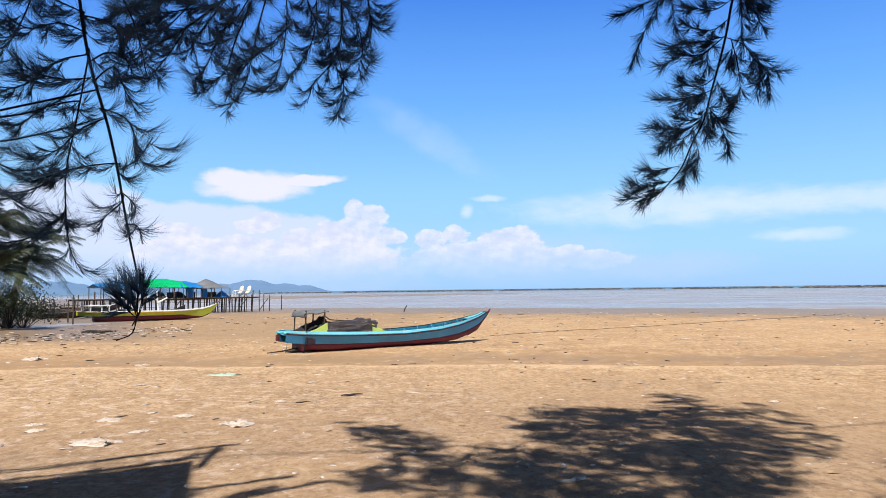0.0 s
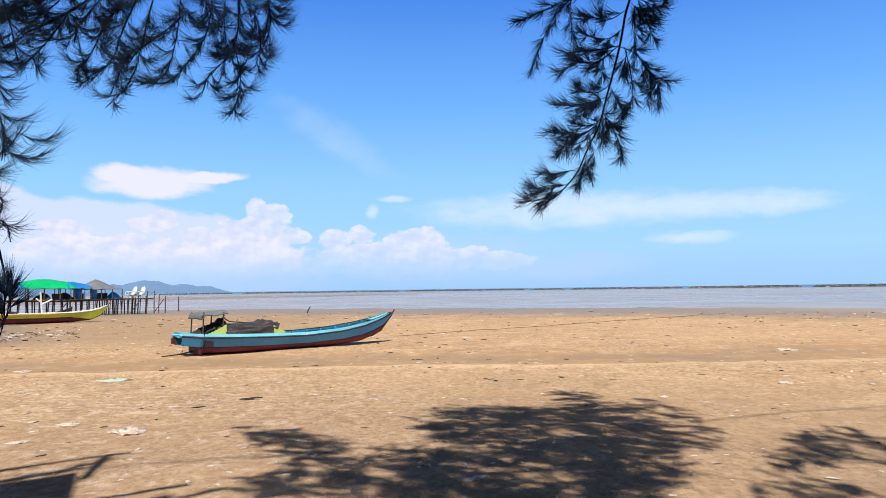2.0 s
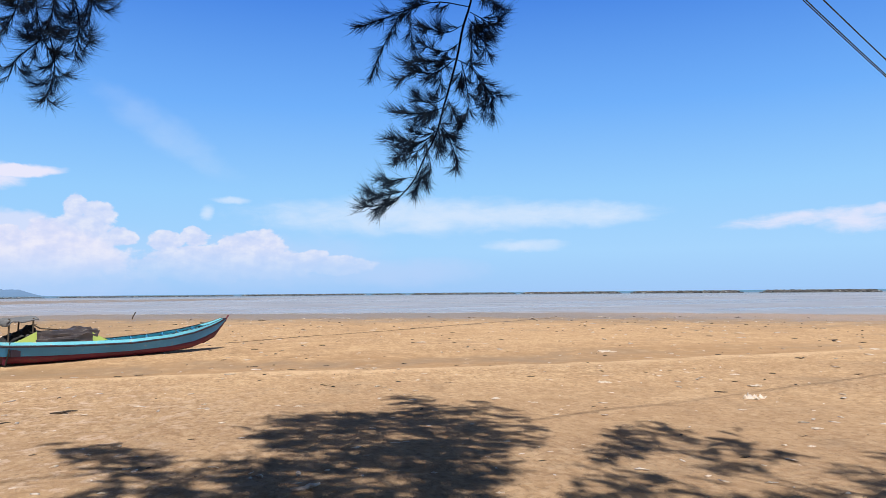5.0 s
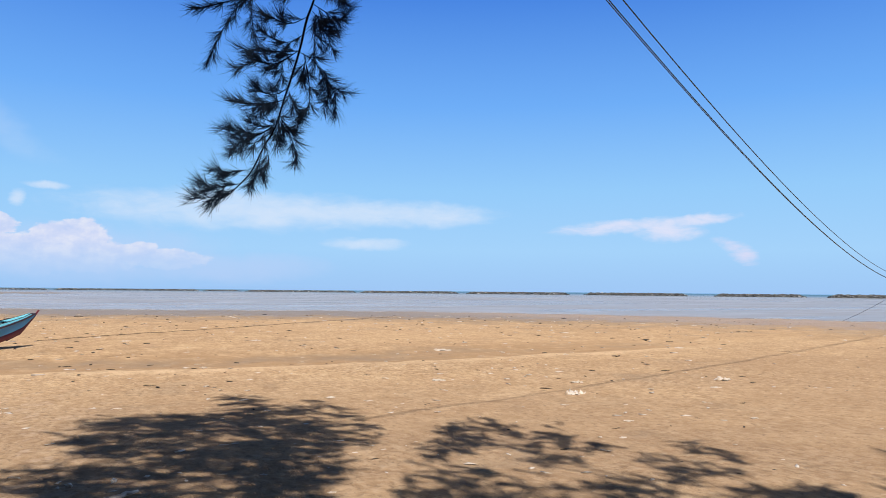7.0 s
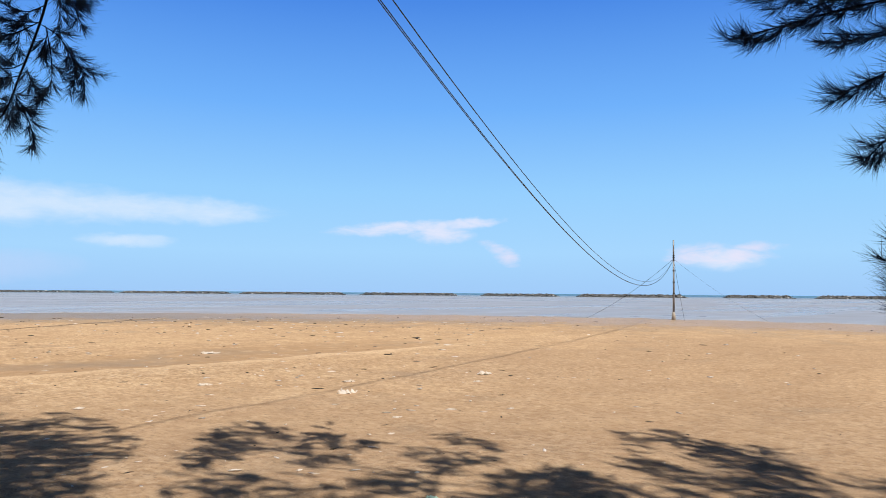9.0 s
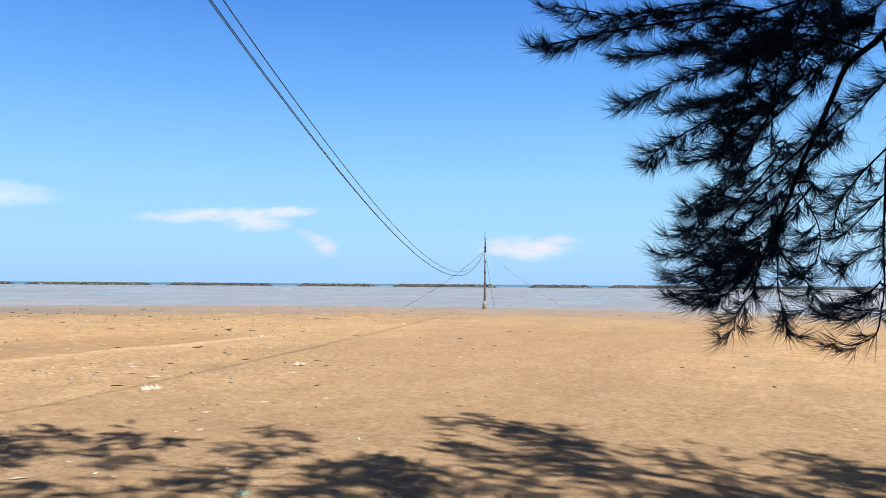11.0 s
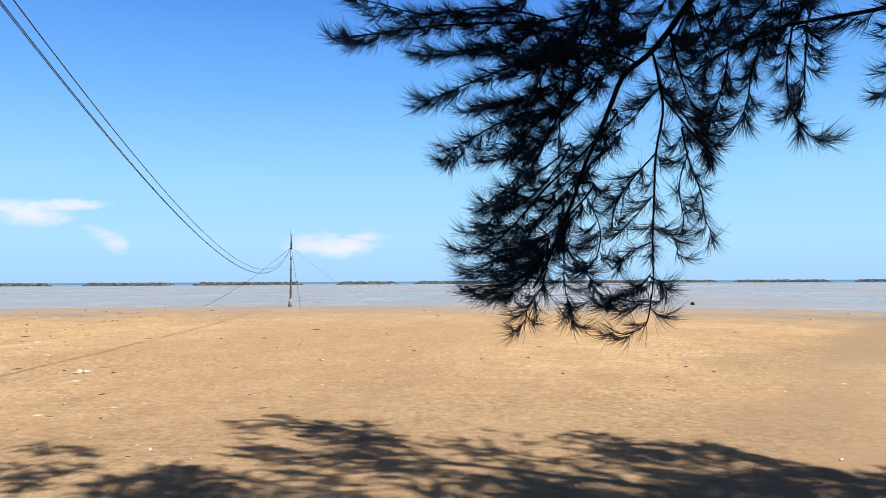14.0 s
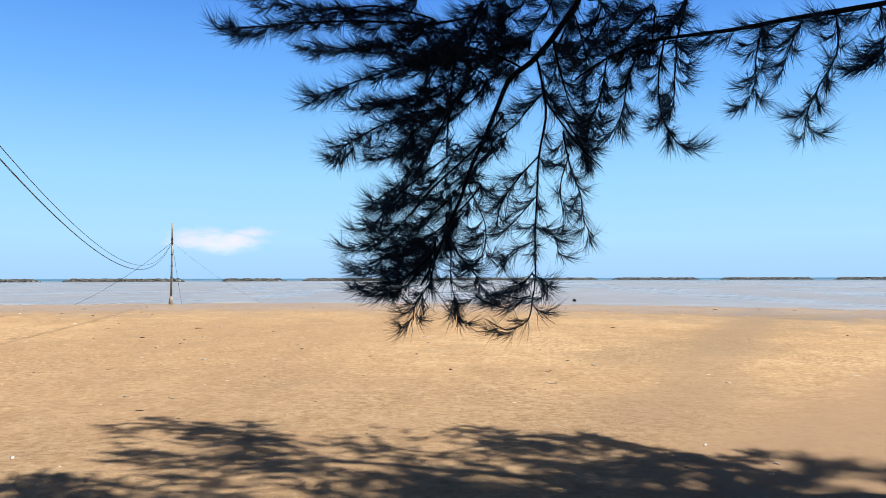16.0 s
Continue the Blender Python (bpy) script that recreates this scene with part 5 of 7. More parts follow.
# ---- pole at the water's edge with its cables and stays ----
def pole_and_cables():
    px, py = POLE
    pz = floor_at(px, py)
    pole = thing("utility_pole", (px, py, pz), 0, "slender galvanised pole with concrete foot at the water's edge", "pole")
    bm = bmesh.new()
    tube(bm, [(0.0, 0, 0.2), (0.10, 0, 2.5), (0.12, 0, 4.9)], [0.085, 0.075, 0.06], 8)
    part("lower_pipe", bm, STEEL, pole, smooth=True)
    bm = bmesh.new()
    tube(bm, [(0.12, 0, 4.7), (0.13, 0, 6.35)], [0.065, 0.055], 8)
    part("upper_pipe", bm, STEEL, pole, smooth=True)
    bm = bmesh.new()
    tube(bm, [(0, 0, -0.2), (0, 0, 0.35), (0.01, 0, 0.62)], [0.17, 0.15, 0.10], 10)
    part("concrete_foot", bm, CONCRETE, pole, smooth=True)
    for z in (1.0, 2.1, 3.0, 3.9, 4.75, 4.95, 5.1):
        bm = bmesh.new()
        tube(bm, [(0.045 + 0.016 * z, 0, z - 0.04), (0.045 + 0.016 * z, 0, z + 0.04)], 0.088, 8)
        part("clamp", bm, BLACK, pole)
    top = Vector((px + 0.12, py, pz + 4.85))
    back = Vector((-6.1, 2.15, 0))
    # main span: from a tall pole behind the trees down to this one
    ax, ay = 6.4, 6.46

    def span(name, shift, low, lift, r):
        pts = []
        for s in np.linspace(-0.25, 1, 60):
            z = low + lift * (s - 0.56) ** 2
            z += (top.z - (low + lift * 0.44 ** 2)) * max(0, (s - 0.56) / 0.44) ** 2
            k = max(0, 1 - max(0, s)) * shift
            pts.append((ax + (top.x - ax) * s + k * 0.3, ay + (top.y - ay) * s - k, z))
        bm = bmesh.new()
        tube(bm, pts, r, 5)
        tagged(part(name, bm, CABLE), "thin black cable sagging towards the pole by the sea", "cable", "overhead cables")

    span("cable", 0.0, 2.20, 10.6, 0.0078)
    span("cable", 0.03, 2.18, 10.4, 0.0068)
    span("cable", 0.07, 2.40, 10.35, 0.0088)
    # stay wires
    for name, dx, dy, r, mid in (("stay_wire", -0.1, 7.6, 0.013, 0.35), ("stay_wire", 0.7, -0.6, 0.011, 0.1), ("stay_wire", 3.9, -6.0, 0.006, 0.3)):
        ex, ey = px + dx, py + dy
        end = Vector((ex, ey, max(floor_at(ex, ey), SEA_Z)))
        pts = [top.lerp(end, u) + Vector((0, 0, -mid * 4 * u * (1 - u))) for u in np.linspace(0, 1, 12)]
        bm = bmesh.new()
        tube(bm, pts, r, 5)
        tagged(part(name, bm, CABLE), "thin stay wire running from the pole to the ground", "wire", "stays of the pole")
    # the pole behind the trees that carries the other end
    hind = thing("timber_pole", (back.x, back.y - 0.15, 0), 0, "tall timber pole carrying the cables behind the trees", "pole")
    bm = bmesh.new()
    tube(bm, [(0, 0, -0.3), (0, 0, 9.6)], [0.15, 0.11], 10)
    part("shaft", bm, WOOD, hind, smooth=True)


pole_and_cables()


# ---- roof of the raised hut beside the path, which shades the sand ----
def hut_roof():
    hut = thing("raised_shelter", (-5.2, 2.6, 0), 0, "raised open shelter with flat roof and projecting poles", "shelter")
    o = Vector((-5.2, 2.6, 0))
    corners = [Vector(p) - o for p in ((-3.10, 4.92, 4.8), (-2.62, 3.3, 4.8), (-5.6, 1.0, 4.85), (-8.4, 1.95, 4.85))]
    bm = bmesh.new()
    lo = [bm.verts.new(c) for c in corners]
    hi = [bm.verts.new(c + Vector((0, 0, 0.07))) for c in corners]
    bm.faces.new(lo)
    bm.faces.new(hi[::-1])
    for i in range(4):
        bm.faces.new((lo[i], hi[i], hi[(i + 1) % 4], lo[(i + 1) % 4]))
    bmesh.ops.recalc_face_normals(bm, faces=bm.faces)
    part("roof_sheet", bm, THATCH, hut)
    for a, b, r in (((-8.6, 2.25, 4.9), (-2.85, 5.72, 4.92), 0.035), ((-8.6, 2.75, 4.95), (-2.9, 5.62, 4.97), 0.03), ((-8.6, 2.05, 4.85), (-2.95, 5.15, 4.88), 0.035), ((-3.05, 5.55, 4.9), (-2.95, 4.6, 4.9), 0.05), ((-2.9, 3.7, 4.8), (-1.9, 4.25, 4.8), 0.045), ((-2.6, 3.2, 4.8), (-1.55, 4.05, 4.85), 0.04), ((-6.2, 3.4, 4.9), (-5.5, 4.3, 4.9), 0.03)):
        bm = bmesh.new()
        tube(bm, [Vector(a) - o, Vector(b) - o], r, 6)
        part("rafter_pole", bm, WOOD, hut)
    for x, y in ((-4.4, 3.0), (-7.6, 2.2), (-5.4, 1.4)):
        bm = bmesh.new()
        tube(bm, [(x - o.x, y - o.y, -0.2), (x - o.x, y - o.y, 4.82)], 0.07, 7)
        part("post", bm, WOOD, hut)


hut_roof()


# ---- what lies on the sand ----
def crumpled(size, seed, flat=0.07, n=11):
    """A torn, folded piece of sheeting with a ragged outline."""
    bm = bmesh.new()
    rng = random.Random(seed)
    rows = []
    for i in range(n):
        row = []
        for j in range(n):
            u, v = i / (n - 1) * 2 - 1, j / (n - 1) * 2 - 1
            du, dv = u * math.sqrt(1 - 0.45 * v * v), v * math.sqrt(1 - 0.45 * u * u)
            k = 1 + 0.55 * noise.fractal(Vector((du * 1.6 + seed, dv * 1.6, 2.0)), 0.8, 2.2, 3)
            h = noise.fractal(Vector((u * 2.3 + seed, v * 2.3, 0.7)), 0.7, 2.1, 3)
            edge = max(0, 1 - max(abs(u), abs(v)))
            row.append((0.5 * du * k + rng.uniform(-.03, .03), 0.33 * dv * k + rng.uniform(-.025, .025), max(0.012, flat * (0.3 + 0.9 * edge + 1.8 * h) + rng.uniform(-0.015, 0.02))))
        rows.append(row)
    strip(bm, rows, True)
    bmesh.ops.scale(bm, vec=(size, size, size), verts=bm.verts)
    return bm


def twig_mesh(size, seed):
    bm = bmesh.new()
    rng = random.Random(seed)
    pts = [Vector((size * (s - 0.5), size * 0.08 * math.sin(6 * s + seed), size * (0.05 + 0.05 * rng.random()))) for s in np.linspace(0, 1, 6)]
    tube(bm, pts, [size * q for q in (0.03, 0.05, 0.06, 0.05, 0.04, 0.02)], 5)
    tube(bm, [pts[2], pts[2] + Vector((size * 0.2, size * 0.22, size * 0.01))], [size * 0.035, size * 0.015], 4)
    tube(bm, [pts[3], pts[3] + Vector((size * 0.1, -size * 0.2, size * 0.02))], [size * 0.03, size * 0.012], 4)
    return bm


SCRAPS = []
for k in range(7):
    ob = thick(part("plastic_scrap", crumpled(1.0, k * 3.7 + 1), WHITE_PLASTIC, smooth=True), 0.02)
    SCRAPS.append(tagged(ob, "crumpled dirty white plastic scrap lying on the sand", "plastic scrap", "litter on the beach"))
TWIGS = []
for k in range(5):
    TWIGS.append(tagged(part("driftwood", twig_mesh(1.0, k), DRIFT, smooth=True), "dark forked piece of driftwood lying on the sand", "driftwood", "driftwood on the beach"))


LAID = set()


def lay(models, spots, seed, lift=0.0):
    rng = random.Random(seed)
    for x, y, s in spots:
        k = rng.randrange(len(models))
        m = pose(x, y, floor_at(x, y) + lift, 0, 0, rng.uniform(-35, 35)) @ Matrix.Diagonal((s, s, s * rng.uniform(0.5, 0.9), 1))
        if models[k].name in LAID:
            o = models[k].copy()
            scene.collection.objects.link(o)
        else:
            o = models[k]
            LAID.add(o.name)
        o.matrix_basis = m


lay(SCRAPS, [(1.82, 11.65, 0.16), (4.91, 10.99, 0.19), (5.34, 10.44, 0.13), (10.93, 12.35, 0.2), (9.92, 10.67, 0.25), (12.0, 18.83, 0.59), (8.05, 24.51, 0.36), (8.67, 33.75, 0.32), (4.2, 26.07, 0.33), (3.91, 16.47, 0.18), (4.57, 14.09, 0.16), (7.68, 12.16, 0.25), (2.39, 9.25, 0.1), (3.13, 7.21, 0.06), (2.72, 5.96, 0.07), (6.75, 6.43, 0.12), (-2.65, 11.87, 0.19), (-4.11, 8.7, 0.56), (-4.64, 10.14, 0.35), (-3.9, 9.38, 0.24), (-5.57, 9.99, 0.23), (-3.7, 10.44, 0.31), (-11.09, 19.96, 0.74), (-7.39, 17.91, 0.36), (-2.73, 9.69, 0.47)], 5)
lay(SCRAPS, [(-5.29, 9.5, 0.25), (-8.02, 14.88, 0.18), (-6.48, 11.38, 0.18), (-3.96, 10.01, 0.12), (-3.36, 8.76, 0.1), (12.89, 9.6, 0.45), (11.55, 8.72, 0.18), (7.61, 7.14, 0.13), (9.3, 6.39, 0.12), (15.9, 4.24, 0.13), (19.04, 15.77, 0.38), (9.25, 12.58, 0.17), (15.83, 12.79, 0.28), (12.18, 4.39, 0.08), (7.55, 3.21, 0.05), (7.31, 4.68, 0.05), (10.47, -0.66, 0.08), (12.6, 4.16, 0.1), (13.53, -4.33, 0.15), (19.18, 21.34, 0.27), (8.7, 8.22, 0.07)], 30)
lay(TWIGS, [(5.9, 9.64, 0.14), (2.7, 13.96, 0.24), (3.27, 13.74, 0.13), (4.99, 13.43, 0.16), (-1.54, 12.25, 0.38), (-2.25, 11.72, 0.24), (8.84, 10.31, 0.23), (14.88, 14.43, 0.42), (1.81, 18.65, 0.23), (2.46, 16.81, 0.18), (7.12, 6.89, 0.14), (0.21, 9.44, 0.1), (3.49, 18.09, 0.2), (-15.3, 32.33, 1.28), (-4.54, 10.36, 0.18), (-9.37, 19.44, 0.23), (21.12, 19.04, 0.79), (21.12, 17.92, 0.3), (10.44, 7.37, 0.18), (13.95, 6.91, 0.14), (10.47, 2.16, 0.1), (13.08, 11.21, 0.21), (19.78, 7.86, 0.16), (13.04, 3.62, 0.1), (9.24, 9.4, 0.1)], 6)
lay(TWIGS, [(18.05, 4.14, 0.17), (15.77, -2.36, 0.12), (13.17, 1.88, 0.1), (8.45, 1.13, 0.05), (6.99, -2.04, 0.08)], 31)


def single(name, bm, mat, at, turn, label, category, lift=0.0):
    ob = thick(part(name, bm, mat, smooth=True), 0.006)
    ob.matrix_world = pose(at[0], at[1], floor_at(*at) + lift, 0, 0, turn)
    tagged(ob, label, category)


single("plastic_sheet", crumpled(0.58, 40, 0.03), MINT, (-4.68, 15.62), 10, "mint green plastic sheet lying flat on the sand", "plastic sheet")
single("plastic_bag", crumpled(0.34, 41, 0.11), WHITE_PLASTIC, (8.87, 9.58), 0, "white plastic bag standing in a heap", "plastic bag")
single("plastic_sheet", crumpled(0.17, 42, 0.06), MINT, (4.80, 4.05), 30, "small mint plastic sheet on the shaded sand", "plastic sheet")
single("driftwood_stick", twig_mesh(0.30, 9), WHITE_PLASTIC, (1.14, 6.69), 20, "short bleached white stick on the shaded sand", "stick")
bx, by = polar(97.94, 64)
bm = bmesh.new()
bmesh.ops.create_icosphere(bm, subdivisions=2, radius=0.17)
for v in bm.verts:
    v.co *= 1 + 0.35 * noise.noise(v.co * 6)
ob = part("buoy", bm, BLACK, smooth=True)
ob.location = (bx, by, SEA_Z + 0.08)
tagged(ob, "small dark buoy floating near the shore", "buoy")


def small_litter():
    """Countless shell, weed and plastic crumbs over the beach."""
    rng = np.random.default_rng(21)
    for mat, n, label, big in ((WHITE_PLASTIC, 1000, "pale scattered shell and plastic crumbs", 1.2), (DRIFT, 560, "dark scattered weed and wood crumbs", 1.0)):
        V, F, c = [], [], 0
        while len(V) < n:
            az = rng.uniform(-38, 122)
            r = 7 + 50 * rng.random() ** (1.15 if mat is WHITE_PLASTIC else 0.85)
            dense = 1.0 if az < 40 else max(0.12, 1 - (az - 40) / 38)
            if rng.random() > dense:
                continue
            x, y = r * math.sin(radians(az)), r * math.cos(radians(az))
            z = floor_at(x, y)
            if z < SEA_Z + 0.02:
                continue
            s = rng.uniform(0.008, 0.03) * big * (0.6 + r / 26) * np.array([rng.uniform(1.2, 3.5), 1.0, 0.35])
            a = rng.uniform(0, 3.14)
            rot = np.array([[math.cos(a), -math.sin(a), 0], [math.sin(a), math.cos(a), 0], [0, 0, 1]])
            v = (BOULDER_V * rng.uniform(0.25, 1.5, (len(BOULDER_V), 1)) * s) @ rot.T
            V.append(v + [x, y, z + s[2] * 0.4])
            F.append(BOULDER_F + c)
            c += len(v)
        for q in range(260 if mat is WHITE_PLASTIC else 190):
            az = rng.uniform(-33, -19)
            r = rng.normal(34.5 + 0.25 * (az + 25), 2.2)
            x, y = r * math.sin(radians(az)), r * math.cos(radians(az))
            s = rng.uniform(0.012, 0.045) * np.array([rng.uniform(1.2, 4.5), 1.6, 0.6])
            v = BOULDER_V * rng.uniform(0.25, 1.5, (len(BOULDER_V), 1)) * s
            V.append(v + [x, y, floor_at(x, y) + s[2] * 0.4])
            F.append(BOULDER_F + c)
            c += len(v)
        tagged(array_mesh("litter", np.vstack(V), np.vstack(F), mat), label + " on the sand", "litter", kind="stuff")


small_litter()


# ---- casuarina trees ----
def shoot_needles(path, count, length, width, rng, V, spread=0.55, coarse=False, lift=-0.10):
    """Fine needles that leave a twig forwards all round it: a curved, tapering three-sided blade each."""
    m = len(path)
    s = rng.uniform(0.0, 0.80, count) ** 0.9 * (m - 1.001)
    i = s.astype(int)
    u = (s - i)[:, None]
    base = path[i] * (1 - u) + path[i + 1] * u
    way = path[i + 1] - path[i]
    way /= np.linalg.norm(way, axis=1)[:, None] + 1e-9
    rnd = rng.normal(size=(count, 3))
    rnd -= (rnd * way).sum(1)[:, None] * way
    rnd /= np.linalg.norm(rnd, axis=1)[:, None] + 1e-9
    ang = rng.uniform(0.08, spread * 1.6, count)[:, None]
    d = way * np.cos(ang) + rnd * np.sin(ang)
    ln = (length * rng.uniform(0.55, 1.15, count))[:, None]
    bend = way * 0.35 + np.array([0, 0, lift]) + rng.normal(size=(count, 3)) * 0.14
    mid = base + d * ln * 0.5
    tip = base + d * ln + bend * ln * 0.45
    side = np.cross(d, rng.normal(size=(count, 3)))
    side /= np.linalg.norm(side, axis=1)[:, None] + 1e-9
    over = np.cross(side, d)
    w = width
    if coarse:
        V.append(np.stack([base + side * w, base + (-0.5 * side + 0.87 * over) * w, base + (-0.5 * side - 0.87 * over) * w, tip], 1))
        return
    ring = [side * w, (-0.5 * side + 0.87 * over) * w, (-0.5 * side - 0.87 * over) * w]
    V.append(np.stack([base + ring[0], base + ring[1], base + ring[2], mid + ring[0], mid + ring[1], mid + ring[2], tip], 1))


COARSE_F = np.array([(0, 1, 3), (1, 2, 3), (2, 0, 3)])
NEEDLE_F = np.array([(0, 1, 4), (0, 4, 3), (1, 2, 5), (1, 5, 4), (2, 0, 3), (2, 3, 5), (3, 4, 6), (4, 5, 6), (5, 3, 6)])


class Bough:
    """A hanging bough: its stems in one mesh, its needles in another."""

    def __init__(self, seed, needle, width, per_metre, shoot, jitter, fill=1.0, coarse=False, lift=-0.10, slim=0.7, hook=False, own=0.65, spread=0.55):
        self.lift, self.slim, self.hook, self.own, self.spread = lift, slim, hook, own, spread
        self.rng = np.random.default_rng(seed)
        self.bm = bmesh.new()
        self.V = []
        self.fill, self.coarse = fill, coarse
        self.needle, self.width, self.per_metre, self.shoot, self.jitter = needle, width, per_metre, shoot, jitter


def stem(b, pts, radius, shoots):
    rng = b.rng
    n = max(6, 3 * len(pts))
    path = curve_points(pts, n)
    leafy = shoots > 0
    radius = radius * (0.28 if b.coarse else b.slim)
    tube(b.bm, path, [radius * (1 - 0.8 * i / n) * (0.6 + 0.4 * min(1, 6 * i / n)) + 0.0008 for i in range(n)], 5)
    length = np.linalg.norm(np.diff(path, axis=0), axis=1).sum()
    if leafy:
        tail = path[int(n * 0.35):]
        shoot_needles(tail, int(b.per_metre * length * b.own), b.needle, b.width, rng, b.V, b.spread, b.coarse, b.lift)
    shoots = max(0, int(round(shoots * b.fill)))
    for k in range(shoots):
        f = 0.15 + 0.83 * (k + rng.uniform(0, 0.9)) / max(1, shoots)
        f = min(f, 0.97)
        i = int(f * (n - 1))
        i = min(i, n - 2)
        way = path[i + 1] - path[i]
        way /= np.linalg.norm(way) + 1e-9
        out = rng.normal(size=3) * np.array([1, 1, 0.8])
        out -= out.dot(way) * way
        out /= np.linalg.norm(out) + 1e-9
        d = way * 0.75 + out * rng.uniform(0.4, 0.95)
        d /= np.linalg.norm(d)
        ln = b.shoot * rng.uniform(0.55, 1.2) * (1 - 0.72 * f)
        p0 = path[i]
        sag = np.array([0, 0, -0.12 * ln])
        twig = np.array([p0, p0 + d * ln * 0.4 + sag * 0.1, p0 + d * ln * 0.75 + sag * 0.4, p0 + d * ln + sag * 0.7])
        if b.hook:
            # sagging shoots that turn up again at the end
            flat = np.array([d[0], d[1], 0.25 * d[2]])
            ln = b.shoot * rng.uniform(0.55, 1.25)
            twig = np.array([p0, p0 + flat * ln * 0.35 + [0, 0, -0.20 * ln], p0 + flat * ln * 0.75 + [0, 0, -0.24 * ln], p0 + flat * ln * 1.05 + [0, 0, -0.06 * ln]])
        twig = curve_points(twig, 7)
        if b.coarse:
            tube(b.bm, twig[::3], [0.0012 * b.jitter * (1 - 0.3 * q) for q in range(3)], 3, False)
        else:
            tube(b.bm, twig, [0.0012 * b.jitter * (1 - 0.1 * q) for q in range(7)], 4, False)
        shoot_needles(twig, int(b.per_metre * ln), b.needle, b.width, rng, b.V, b.spread, b.coarse, b.lift)


def finish_bough(b, tree, label):
    ob = part("branch", b.bm, TWIG, tree, label, True)
    V = np.concatenate(b.V)
    k = len(V)
    F = (COARSE_F[None] + 4 * np.arange(k)[:, None, None] if b.coarse else NEEDLE_F[None] + 7 * np.arange(k)[:, None, None]).reshape(-1, 3)
    tagged(array_mesh("needles", V.reshape(-1, 3), F, NEEDLE, ob, "hanging needle foliage with canopy shade in its colour"), kind="stuff")
    return ob


def casuarina(at, height, lean, label):
    tree = thing("casuarina_tree", (at[0], at[1], floor_at(*at)), 0, label, "tree", "beach casuarinas")
    bm = bmesh.new()
    pts = [(lean[0] * s * s + 0.12 * math.sin(5 * s), lean[1] * s * s + 0.1 * math.sin(4 * s + 1), height * s - 0.15) for s in np.linspace(0, 1, 14)]
    tube(bm, pts, [0.20 * (1 - 0.85 * s) + 0.02 + (0.10 * max(0, 0.12 - s) / 0.12) for s in np.linspace(0, 1, 14)], 12)
    part("trunk", bm, BARK, tree, smooth=True)
    return tree, Vector(at + (floor_at(*at),)), [Vector(p) for p in pts]


def limb(tree, base, start, via, end, radius):
    bm = bmesh.new()
    loc = [start] + [Vector(p) - base for p in via] + [Vector(end) - base]
    path = curve_points([tuple(p) for p in loc], 16)
    tube(bm, path, [radius * (1 - 0.6 * i / 15) for i in range(16)], 8)
    part("limb", bm, BARK, tree, smooth=True)


def local(b, base):
    off = np.array(base)
    b.V = [v - off for v in b.V]
    for v in b.bm.verts:
        v.co -= Vector(base)


def inside(poly, x, y):
    hit = False
    for (x0, y0), (x1, y1) in zip(poly, poly[1:] + poly[:1]):
        if (y0 > y) != (y1 > y) and x < (x1 - x0) * (y - y0) / (y1 - y0) + x0:
            hit = not hit
    return hit


def spray(b, plan, z, per_area, heading, seed, hub):
    """Part of a bough over the outline plan: ribs from its root to the rim, twigs off the ribs and, on each twig, a narrow tuft blown towards heading."""
    rng = np.random.default_rng(seed)
    p = np.array(plan)
    way = np.array([math.cos(radians(heading)), math.sin(radians(heading))])
    root = p[np.argmin(p @ (way + [0, 0.6]))] * 0.6 + p.mean(0) * 0.4
    ribs = []
    tube(b.bm, curve_points([hub, tuple(0.5 * np.array(hub) + 0.5 * np.array([*root, z]) + [0, 0, 0.12]), (*root, z)], 10), [0.024 - 0.001 * i for i in range(10)], 6)
    for q in p:
        rib = curve_points([(*root, z), (*(0.5 * root + 0.5 * q + rng.normal(0, 0.12, 2)), z + 0.1), (*(0.22 * root + 0.78 * q), z)], 8)
        ribs.append(rib)
        tube(b.bm, rib, [0.009 - 0.0008 * i for i in range(8)], 5)
    ribs = np.concatenate(ribs)
    lo, hi = p.min(0), p.max(0)
    want = int(1.5 * per_area * (hi - lo).prod())
    for k in range(want):
        x, y = rng.uniform(lo, hi)
        if not inside(plan, x, y):
            continue
        # leave gaps drawn out along the heading
        u, v = way @ (x, y), -way[1] * x + way[0] * y
        gap = noise.fractal(Vector((u * 1.3, v * 2.9, seed * 7.3)), 0.8, 2.1, 3)
        if gap < rng.uniform(-0.45, 0.06) - 0.0032 * max(0, per_area - 50):
            continue
        a = radians(heading + rng.normal(0, 34))
        d = np.array([math.cos(a), math.sin(a), rng.uniform(-0.25, 0.1)])
        ln = rng.uniform(0.22, 0.50)
        base = np.array([x, y, z + rng.normal(0, 0.12)]) - 0.5 * ln * d
        near = ribs[np.argmin(((ribs - base) ** 2).sum(1))]
        twig = curve_points([tuple(base), tuple(base + d * ln * 0.5 + [0, 0, 0.02]), tuple(base + d * ln)], 6)
        tube(b.bm, [tuple(near), tuple(0.5 * near + 0.5 * base + [0, 0, 0.05]), *(tuple(q) for q in twig)], [0.004, 0.0035, 0.003, 0.0025, 0.002, 0.002, 0.0015, 0.001], 3, False)
        shoot_needles(twig, int(150 * ln), 0.14, 0.0098, rng, b.V, 0.36, True, 0.0)


middle_branch = Bough(11, 0.100, 0.00115, 620, 0.085, 1.1, 1.5, lift=0.40, slim=0.6, spread=0.50, own=0.32)
